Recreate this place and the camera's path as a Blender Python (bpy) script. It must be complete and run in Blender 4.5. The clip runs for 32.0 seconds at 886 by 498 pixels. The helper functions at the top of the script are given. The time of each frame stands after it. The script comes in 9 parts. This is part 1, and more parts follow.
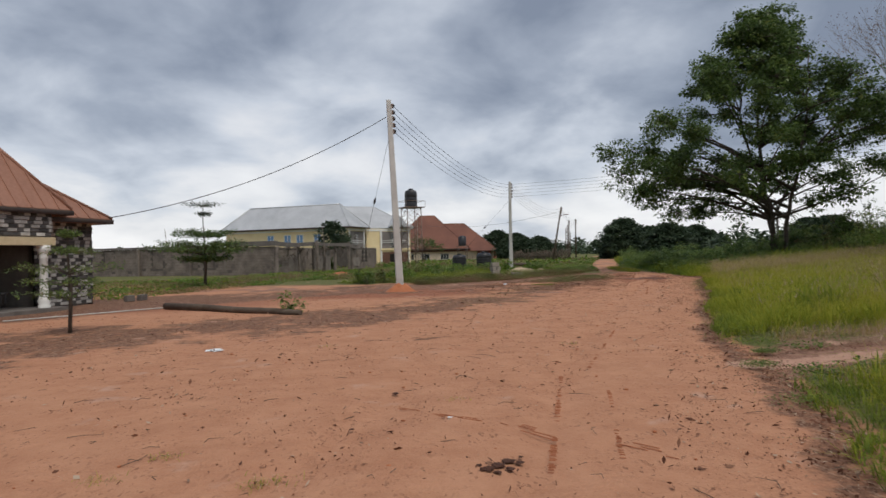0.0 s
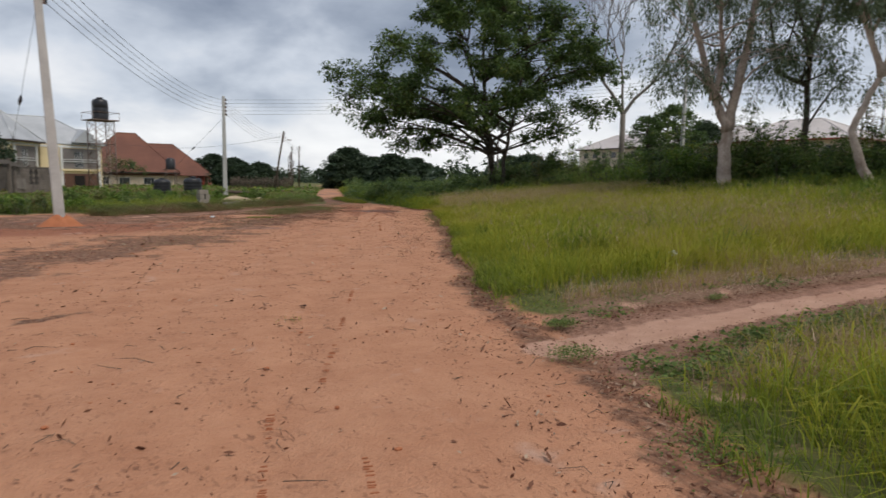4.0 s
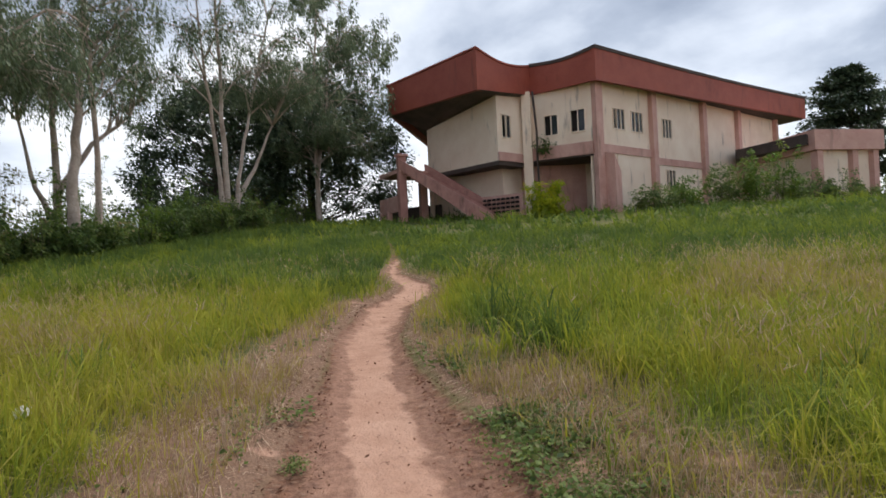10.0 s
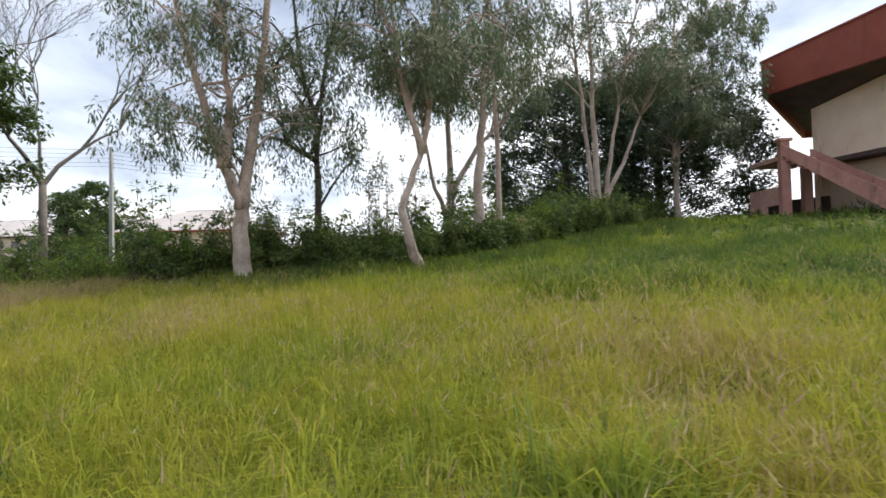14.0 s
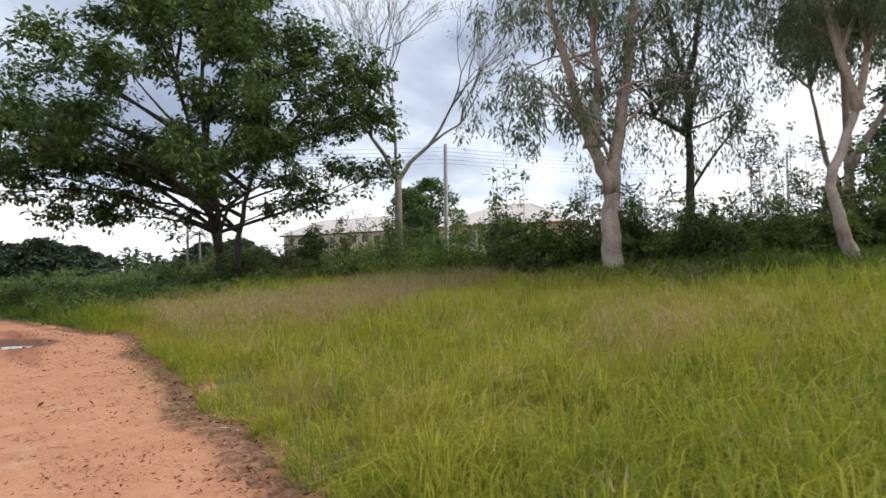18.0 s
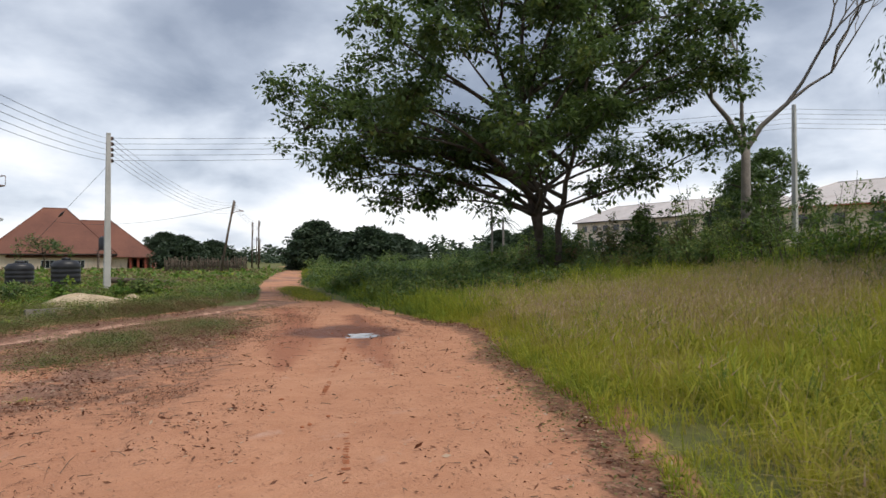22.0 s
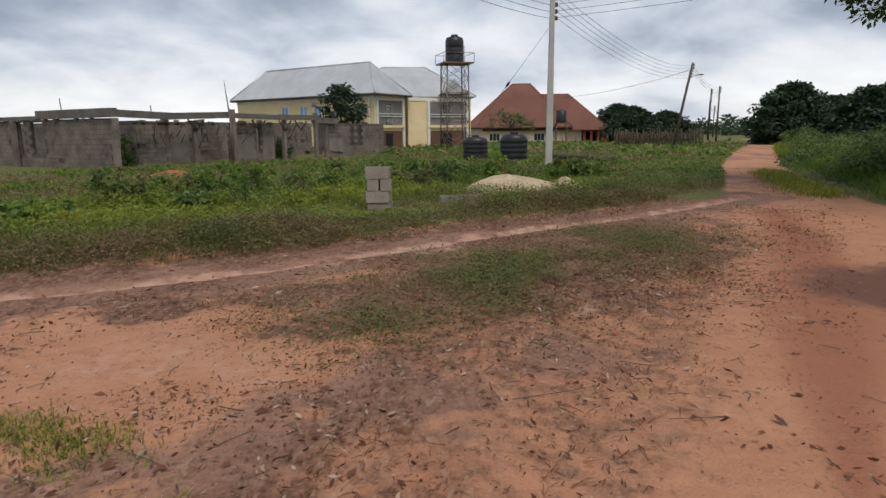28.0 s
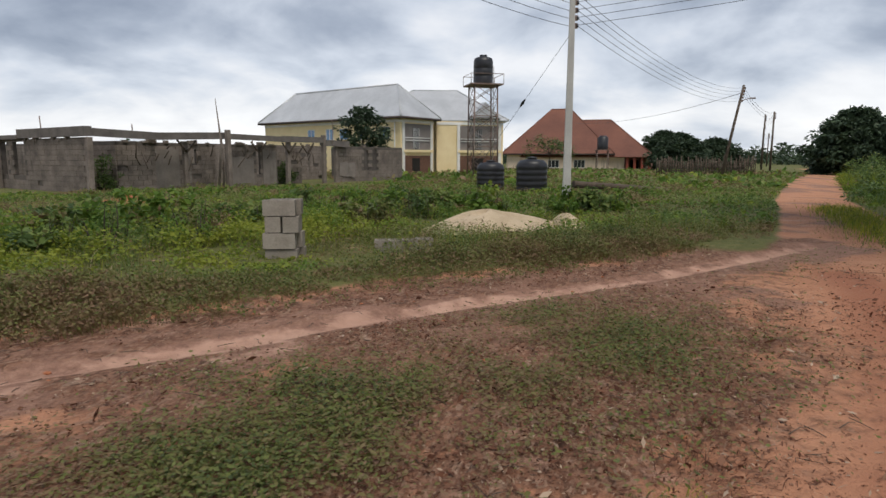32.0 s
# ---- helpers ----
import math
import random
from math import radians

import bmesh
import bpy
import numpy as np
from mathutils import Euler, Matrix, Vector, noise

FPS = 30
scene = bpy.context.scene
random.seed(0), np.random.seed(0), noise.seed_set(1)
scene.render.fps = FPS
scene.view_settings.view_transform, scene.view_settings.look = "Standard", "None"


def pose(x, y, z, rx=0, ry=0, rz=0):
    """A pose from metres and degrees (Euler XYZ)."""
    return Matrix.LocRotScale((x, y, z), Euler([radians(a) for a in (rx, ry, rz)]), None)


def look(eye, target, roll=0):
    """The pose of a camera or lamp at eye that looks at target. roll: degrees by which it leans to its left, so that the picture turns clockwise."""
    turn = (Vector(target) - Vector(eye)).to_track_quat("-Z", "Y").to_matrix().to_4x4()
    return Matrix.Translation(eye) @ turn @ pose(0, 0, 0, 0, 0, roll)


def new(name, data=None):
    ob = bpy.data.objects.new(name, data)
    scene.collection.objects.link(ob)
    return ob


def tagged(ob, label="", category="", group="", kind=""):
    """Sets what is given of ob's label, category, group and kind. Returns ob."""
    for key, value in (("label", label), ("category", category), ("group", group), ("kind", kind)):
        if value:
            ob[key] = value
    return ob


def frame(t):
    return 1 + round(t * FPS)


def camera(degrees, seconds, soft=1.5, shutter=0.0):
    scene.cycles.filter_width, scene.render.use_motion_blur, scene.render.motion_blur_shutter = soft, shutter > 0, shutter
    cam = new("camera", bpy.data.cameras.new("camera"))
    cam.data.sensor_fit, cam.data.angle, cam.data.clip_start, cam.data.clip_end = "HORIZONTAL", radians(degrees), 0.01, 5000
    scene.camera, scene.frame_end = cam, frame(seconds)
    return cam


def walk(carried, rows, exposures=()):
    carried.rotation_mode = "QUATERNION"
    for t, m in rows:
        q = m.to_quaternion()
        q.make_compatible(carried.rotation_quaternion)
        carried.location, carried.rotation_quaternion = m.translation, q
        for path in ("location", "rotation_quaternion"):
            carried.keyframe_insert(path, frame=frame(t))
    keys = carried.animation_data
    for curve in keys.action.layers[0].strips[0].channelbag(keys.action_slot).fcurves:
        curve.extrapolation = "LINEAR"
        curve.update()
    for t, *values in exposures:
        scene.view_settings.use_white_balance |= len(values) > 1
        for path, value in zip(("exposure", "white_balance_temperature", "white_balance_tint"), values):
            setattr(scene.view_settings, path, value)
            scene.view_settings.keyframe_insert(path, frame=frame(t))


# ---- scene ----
cam = camera(69.7, 32.0, shutter=0.2)
PATH = [
    (0, (-6.067, -5.414, 1.526), (-5.784, -3.434, 1.537), -1.2),
    (0.5, (-5.933, -5.027, 1.497), (-5.812, -3.031, 1.511), -1.2),
    (1, (-5.763, -4.68, 1.49), (-5.757, -2.682, 1.418), -2.2),
    (1.5, (-5.576, -4.337, 1.497), (-5.654, -2.346, 1.316), -0.7),
    (2, (-5.438, -3.901, 1.518), (-5.476, -1.919, 1.259), -0.3),
    (2.5, (-5.235, -3.38, 1.525), (-5.047, -1.411, 1.232), -0.7),
    (3, (-5.094, -2.846, 1.499), (-4.656, -0.912, 1.238), 0.2),
    (3.5, (-4.941, -2.348, 1.47), (-4.164, -0.521, 1.231), -0.4),
    (4, (-4.785, -1.832, 1.481), (-3.711, -0.158, 1.266), 0.7),
    (4.5, (-4.612, -1.367, 1.493), (-3.246, 0.08, 1.287), -0.5),
    (6.5, (-3.926, 0.268, 1.492), (-2.046, 0.879, 1.187), -0.3),
    (7, (-3.657, 0.695, 1.471), (-1.745, 1.095, 1.045), -1.8),
    (7.5, (-3.315, 1.098, 1.475), (-1.399, 1.29, 0.932), -0.8),
    (8, (-3.044, 1.513, 1.48), (-1.102, 1.468, 1.004), -0.2),
    (8.5, (-2.834, 1.909, 1.526), (-0.862, 1.669, 1.295), -1.2),
    (9, (-2.571, 2.306, 1.552), (-0.6, 1.977, 1.617), -1.6),
    (9.5, (-2.395, 2.73, 1.49), (-0.495, 2.153, 1.735), -1.9),
    (10, (-2.242, 3.154, 1.414), (-0.379, 2.427, 1.449), -2.6),
    (10.5, (-2.105, 3.637, 1.38), (-0.308, 2.766, 1.27), -1.0),
    (11, (-1.891, 4.183, 1.383), (-0.11, 3.329, 1.076), -1.4),
    (11.5, (-1.582, 4.638, 1.456), (0.252, 3.918, 1.109), -1.9),
    (12, (-1.303, 5.131, 1.514), (0.577, 4.523, 1.202), -2.4),
    (12.5, (-0.943, 5.533, 1.549), (1.003, 5.155, 1.291), -2.3),
    (13, (-0.609, 5.913, 1.551), (1.381, 5.713, 1.525), -1.8),
    (13.5, (-0.322, 6.291, 1.553), (1.677, 6.284, 1.611), -1.0),
    (14, (-0.003, 6.671, 1.546), (1.989, 6.831, 1.609), -1.4),
    (14.5, (0.246, 7.073, 1.505), (2.211, 7.426, 1.617), -1.2),
    (15, (0.5, 7.444, 1.482), (2.447, 7.89, 1.573), -1.7),
    (15.5, (0.737, 7.838, 1.509), (2.644, 8.435, 1.594), -0.6),
    (17.5, (1.447, 9.535, 1.52), (3.256, 10.385, 1.597), -1.8),
    (18, (1.679, 9.961, 1.521), (3.412, 10.956, 1.582), -0.7),
    (18.5, (1.889, 10.395, 1.523), (3.557, 11.497, 1.594), -1.5),
    (19, (2.112, 10.796, 1.519), (3.774, 11.907, 1.549), -1.1),
    (19.5, (2.313, 11.235, 1.537), (3.953, 12.379, 1.602), -0.3),
    (20, (2.51, 11.667, 1.535), (4.187, 12.755, 1.591), -0.6),
    (20.5, (2.669, 12.133, 1.538), (4.265, 13.337, 1.584), -0.6),
    (21, (2.761, 12.554, 1.547), (4.224, 13.917, 1.602), -1.3),
    (21.5, (2.899, 12.946, 1.517), (4.207, 14.459, 1.538), -1.2),
    (22, (3.022, 13.368, 1.49), (4.164, 15.01, 1.519), -0.1),
    (22.5, (3.209, 13.84, 1.495), (4.302, 15.516, 1.489), -1.6),
    (23, (3.423, 14.315, 1.522), (4.484, 16.01, 1.507), -0.6),
    (23.5, (3.581, 14.81, 1.51), (4.54, 16.565, 1.476), -0.2),
    (24, (3.752, 15.361, 1.499), (4.485, 17.22, 1.443), -1.0),
    (24.5, (3.891, 15.871, 1.469), (4.392, 17.806, 1.392), -0.0),
    (25, (3.988, 16.292, 1.469), (4.361, 18.253, 1.343), -0.4),
    (25.5, (4.094, 16.683, 1.472), (4.332, 18.661, 1.288), -0.2),
    (26, (4.148, 17.088, 1.456), (4.273, 19.068, 1.206), -0.7),
    (26.5, (4.255, 17.559, 1.443), (4.215, 19.524, 1.071), -1.4),
    (28.5, (4.658, 19.564, 1.538), (4.515, 21.529, 1.194), -0.5),
    (29, (4.8, 20.047, 1.514), (4.659, 22.035, 1.341), -1.3),
    (29.5, (4.909, 20.526, 1.477), (4.584, 22.492, 1.307), -0.8),
    (30, (5.07, 20.977, 1.457), (4.694, 22.93, 1.251), -2.5),
    (30.5, (5.3, 21.44, 1.5), (4.919, 23.391, 1.279), -1.1),
    (31, (5.517, 21.885, 1.495), (5.228, 23.85, 1.265), -0.9),
    (31.5, (5.778, 22.396, 1.468), (5.482, 24.357, 1.206), -1.2),
    (32, (5.938, 22.921, 1.449), (5.657, 24.881, 1.168), 0.1),
]
walk(cam, [(t, look(eye, target, roll)) for t, eye, target, roll in PATH], exposures=[(0.0, -0.1), (4.0, -0.02), (7.0, 0.55), (8.0, 0.85), (9.0, 0.75), (10.0, 0.45), (10.6, 0.6), (11.5, 0.92), (12.5, 0.95), (14.0, 0.84), (17.0, 0.72), (20.0, 0.42), (22.0, 0.3), (24.0, 0.27), (25.0, 0.12), (26.0, -0.02), (28.5, 0.0), (32.0, 0.08)])

# ---- light ----
world = bpy.data.worlds.new("overcast_sky")
scene.world = world
world.use_nodes = True
SUN_ELEV, SUN_ROT = 61.8, 150.0


def build_world():
    nt = world.node_tree
    n, l = nt.nodes, nt.links
    n.clear()
    out, bg = n.new("ShaderNodeOutputWorld"), n.new("ShaderNodeBackground")
    sky = n.new("ShaderNodeTexSky")
    sky.sky_type, sky.sun_disc = "NISHITA", False
    sky.sun_elevation, sky.sun_rotation = radians(SUN_ELEV), radians(SUN_ROT)
    tc = n.new("ShaderNodeTexCoord")
    sep = n.new("ShaderNodeSeparateXYZ")
    l.new(tc.outputs["Generated"], sep.inputs[0])

    def math_node(op, a, b=None):
        m = n.new("ShaderNodeMath")
        m.operation = op
        for k, v in enumerate((a, b)):
            if v is None:
                continue
            if isinstance(v, (int, float)):
                m.inputs[k].default_value = v
            else:
                l.new(v, m.inputs[k])
        return m.outputs[0]

    up = math_node("ADD", math_node("MAXIMUM", sep.outputs["Z"], 0.0), 0.34)
    comb = n.new("ShaderNodeCombineXYZ")
    l.new(math_node("DIVIDE", sep.outputs["X"], up), comb.inputs[0])
    l.new(math_node("DIVIDE", sep.outputs["Y"], up), comb.inputs[1])
    big, small = n.new("ShaderNodeTexNoise"), n.new("ShaderNodeTexNoise")
    for tex, scale, detail, rough in ((big, 0.95, 8.0, 0.48), (small, 2.3, 9.0, 0.52)):
        tex.inputs["Scale"].default_value = scale
        tex.inputs["Detail"].default_value = detail
        tex.inputs["Roughness"].default_value = rough
        tex.inputs["Distortion"].default_value = 0.25
        l.new(comb.outputs[0], tex.inputs["Vector"])
    mixed = math_node("ADD", math_node("MULTIPLY", big.outputs["Fac"], 0.58), math_node("MULTIPLY", small.outputs["Fac"], 0.42))
    # the cloud sheet thins towards the horizon
    low = n.new("ShaderNodeMapRange")
    low.interpolation_type = "SMOOTHSTEP"
    low.inputs["From Min"].default_value, low.inputs["From Max"].default_value = 0.02, 0.34
    low.inputs["To Min"].default_value, low.inputs["To Max"].default_value = 0.125, -0.068
    l.new(sep.outputs["Z"], low.inputs["Value"])
    # brighter towards the hidden sun
    side = math_node("MULTIPLY", sep.outputs["Y"], -0.022)
    val = math_node("ADD", math_node("ADD", mixed, low.outputs[0]), side)
    ramp = n.new("ShaderNodeValToRGB")
    el = ramp.color_ramp.elements
    el[0].position, el[0].color = 0.37, (0.17, 0.20, 0.26, 1)
    el[1].position, el[1].color = 0.68, (0.72, 0.725, 0.735, 1)
    for p, c in ((0.44, (0.275, 0.31, 0.375, 1)), (0.515, (0.44, 0.475, 0.535, 1)), (0.585, (0.60, 0.61, 0.635, 1))):
        e = ramp.color_ramp.elements.new(p)
        e.color = c
    l.new(val, ramp.inputs[0])
    both = n.new("ShaderNodeMix")
    both.data_type = "RGBA"
    both.inputs[0].default_value = 0.93
    dim = n.new("ShaderNodeMix")
    dim.data_type, dim.blend_type = "RGBA", "MULTIPLY"
    dim.inputs[0].default_value = 1.0
    dim.inputs[7].default_value = (0.1, 0.1, 0.1, 1)
    l.new(sky.outputs[0], dim.inputs[6])
    l.new(dim.outputs[2], both.inputs[6])
    l.new(ramp.outputs[0], both.inputs[7])
    l.new(both.outputs[2], bg.inputs[0])
    bg.inputs[1].default_value = 1.42
    l.new(bg.outputs[0], out.inputs[0])


build_world()
sun = new("sun", bpy.data.lights.new("sun", "SUN"))
sun.data.energy, sun.data.angle, sun.data.color = 2.1, radians(30), (1.0, 0.93, 0.83)
sun.matrix_world = look((8, -14, 30), (0, 0, 0))

# ---- plan ----
U, N = Vector((0.447, 0.894)), Vector((0.894, -0.447))


def smooth(a, b, v):
    k = np.clip((v - a) / (b - a), 0, 1)
    return k * k * (3 - 2 * k)


def across(x, y):
    """How far a place lies to the right of the road's grassy edge."""
    return 0.894 * x - 0.447 * y + 1.7


def bank_edge(x, y):
    """As across(), but from the grassy edge where it bends along the far road."""
    return across(x, y) + np.interp(0.447 * x + 0.894 * y, [-20, 0, 2, 4, 6, 12, 14.4, 18, 22, 26, 28, 30.6, 34, 38, 44, 66, 80, 140], [0, 0, 0.1, 0.45, 0.4, 0.1, -0.25, -0.4, -0.6, -0.9, -0.35, 0.7, 1.5, 2.1, 3.1, 6.3, 7.7, 15.0])


def fnoise(x, y, s, seed=0.0):
    """Smooth noise from a few sines, the same for arrays and numbers."""
    a = np.sin(x / s * 1.7 + 1.3 + seed) * np.cos(y / s * 1.3 - 0.7 + seed * 2.1)
    b = np.sin((x + y) / s * 2.9 + 2.1 * seed + 0.4) * np.cos((x - y) / s * 2.3 + seed)
    c = np.sin((x * 0.8 - y * 1.1) / s * 5.3 + seed * 3.3) * np.cos((x * 1.2 + y * 0.7) / s * 4.7 - seed)
    return 0.5 * a + 0.32 * b + 0.18 * c


def lattice(x, y, s, seed=0.0):
    """One octave of value noise, 0 to 1, on a grid of s metres."""
    u, v = np.asarray(x) / s + 17.3 * seed, np.asarray(y) / s - 9.1 * seed
    i, j = np.floor(u), np.floor(v)
    a, b = u - i, v - j
    a, b = a * a * (3 - 2 * a), b * b * (3 - 2 * b)

    def corner(p, q):
        k = np.sin(p * 127.1 + q * 311.7 + seed * 74.7) * 43758.5453
        return k - np.floor(k)

    return (corner(i, j) * (1 - a) + corner(i + 1, j) * a) * (1 - b) + (corner(i, j + 1) * (1 - a) + corner(i + 1, j + 1) * a) * b


def patchy(x, y, s, seed=0.0):
    """Uneven patches about s metres wide, with smaller ones in them, about -1 to 1."""
    c, d = 0.8, 0.6
    n = 0.52 * lattice(x, y, s, seed) + 0.3 * lattice(c * x - d * y, d * x + c * y, s * 0.47, seed + 3) + 0.18 * lattice(d * x - c * y, c * x + d * y, s * 0.2, seed + 7)
    return np.clip((n - 0.5) * 2.9, -1, 1)


def ground_z(x, y):
    d = across(x, y)
    hill = 0.085 * (np.sqrt(np.clip(d, 0, 60) ** 2 + 0.5) - 0.707) + 0.03 * np.clip(d - 11, 0, 25)
    hill = np.where(d > 36, 3.75 + 0.02 * (np.clip(d, 36, 60) - 36), hill) * (d > 0)
    fade = 1 - smooth(34, 60, 0.447 * x + 0.894 * y)
    return hill * (0.35 + 0.65 * fade)


# ---- materials ----
def material(name):
    m = bpy.data.materials.new(name)
    m.use_nodes = True
    nt = m.node_tree
    return m, nt.nodes, nt.links, nt.nodes["Principled BSDF"]


def noise_node(n, l, scale, detail=4.0, rough=0.55, vec=None):
    t = n.new("ShaderNodeTexNoise")
    t.inputs["Scale"].default_value, t.inputs["Detail"].default_value, t.inputs["Roughness"].default_value = scale, detail, rough
    if vec is not None:
        l.new(vec, t.inputs["Vector"])
    return t.outputs["Fac"]


def ramp_node(n, l, fac, stops):
    r = n.new("ShaderNodeValToRGB")
    el = r.color_ramp.elements
    el[0].position, el[0].color = stops[0][0], (*stops[0][1], 1)
    el[1].position, el[1].color = stops[-1][0], (*stops[-1][1], 1)
    for p, c in stops[1:-1]:
        el.new(p).color = (*c, 1)
    l.new(fac, r.inputs[0])
    return r.outputs[0]


def mix_node(n, l, fac, a, b, blend="MIX"):
    m = n.new("ShaderNodeMix")
    m.data_type, m.blend_type = "RGBA", blend
    for k, v in ((0, fac), (6, a), (7, b)):
        if isinstance(v, (int, float)):
            m.inputs[k].default_value = v
        elif isinstance(v, tuple):
            m.inputs[k].default_value = (*v, 1)
        else:
            l.new(v, m.inputs[k])
    return m.outputs[2]


def surface(name, dark, light, scale=3.0, fine=40.0, rough=0.8, bump=0.2, metal=0.0, stain=None, stain_scale=0.6, stain_amount=0.5, vary=0.0, spec=0.4, stretch=0.22, stain_from=0.56):
    """A weathered surface: two colours by coarse and fine noise, stains with a shape of their own, and fine relief."""
    m, n, l, p = material(name)
    geo = n.new("ShaderNodeNewGeometry")
    vec = geo.outputs["Position"]
    coarse, grain = noise_node(n, l, scale, 5, 0.6, vec), noise_node(n, l, fine, 3, 0.6, vec)
    f = n.new("ShaderNodeMath")
    f.operation = "MULTIPLY_ADD"
    l.new(grain, f.inputs[0])
    f.inputs[1].default_value = 0.4
    g = n.new("ShaderNodeMath")
    g.operation = "MULTIPLY"
    l.new(coarse, g.inputs[0])
    g.inputs[1].default_value = 0.62
    l.new(g.outputs[0], f.inputs[2])
    col = ramp_node(n, l, f.outputs[0], [(0.36, dark), (0.64, light)])
    if stain:
        mp = n.new("ShaderNodeMapping")
        mp.inputs["Scale"].default_value = (1, 1, stretch)
        l.new(vec, mp.inputs[0])
        s = noise_node(n, l, stain_scale * 3, 6, 0.65, mp.outputs[0])
        mask = ramp_node(n, l, s, [(stain_from, (0, 0, 0)), (stain_from + 0.16, (stain_amount,) * 3)])
        col = mix_node(n, l, mask, col, stain)
    if vary:
        info = n.new("ShaderNodeObjectInfo")
        hsv = n.new("ShaderNodeHueSaturation")
        mr = n.new("ShaderNodeMapRange")
        mr.inputs["To Min"].default_value, mr.inputs["To Max"].default_value = 1 - vary, 1 + vary
        l.new(info.outputs["Random"], mr.inputs["Value"])
        l.new(mr.outputs[0], hsv.inputs["Value"])
        l.new(col, hsv.inputs["Color"])
        col = hsv.outputs[0]
    l.new(col, p.inputs["Base Color"])
    p.inputs["Roughness"].default_value, p.inputs["Metallic"].default_value = rough, metal
    p.inputs["Specular IOR Level"].default_value = spec
    if bump:
        b = n.new("ShaderNodeBump")
        b.inputs["Strength"].default_value, b.inputs["Distance"].default_value = bump, 0.02
        l.new(f.outputs[0], b.inputs["Height"])
        l.new(b.outputs[0], p.inputs["Normal"])
    return m


def leafy(name, stops, trans=0.35, rough=0.55):
    """Leaves and blades: colour from the 'tint' value of each point, some light let through."""
    m, n, l, p = material(name)
    a = n.new("ShaderNodeAttribute")
    a.attribute_name = "tint"
    col = ramp_node(n, l, a.outputs["Fac"], stops)
    l.new(col, p.inputs["Base Color"])
    p.inputs["Roughness"].default_value = rough
    p.inputs["Specular IOR Level"].default_value = 0.25
    t = n.new("ShaderNodeBsdfTranslucent")
    l.new(col, t.inputs[0])
    mx = n.new("ShaderNodeMixShader")
    mx.inputs[0].default_value = trans
    l.new(p.outputs[0], mx.inputs[1])
    l.new(t.outputs[0], mx.inputs[2])
    l.new(mx.outputs[0], n["Material Output"].inputs[0])
    return m


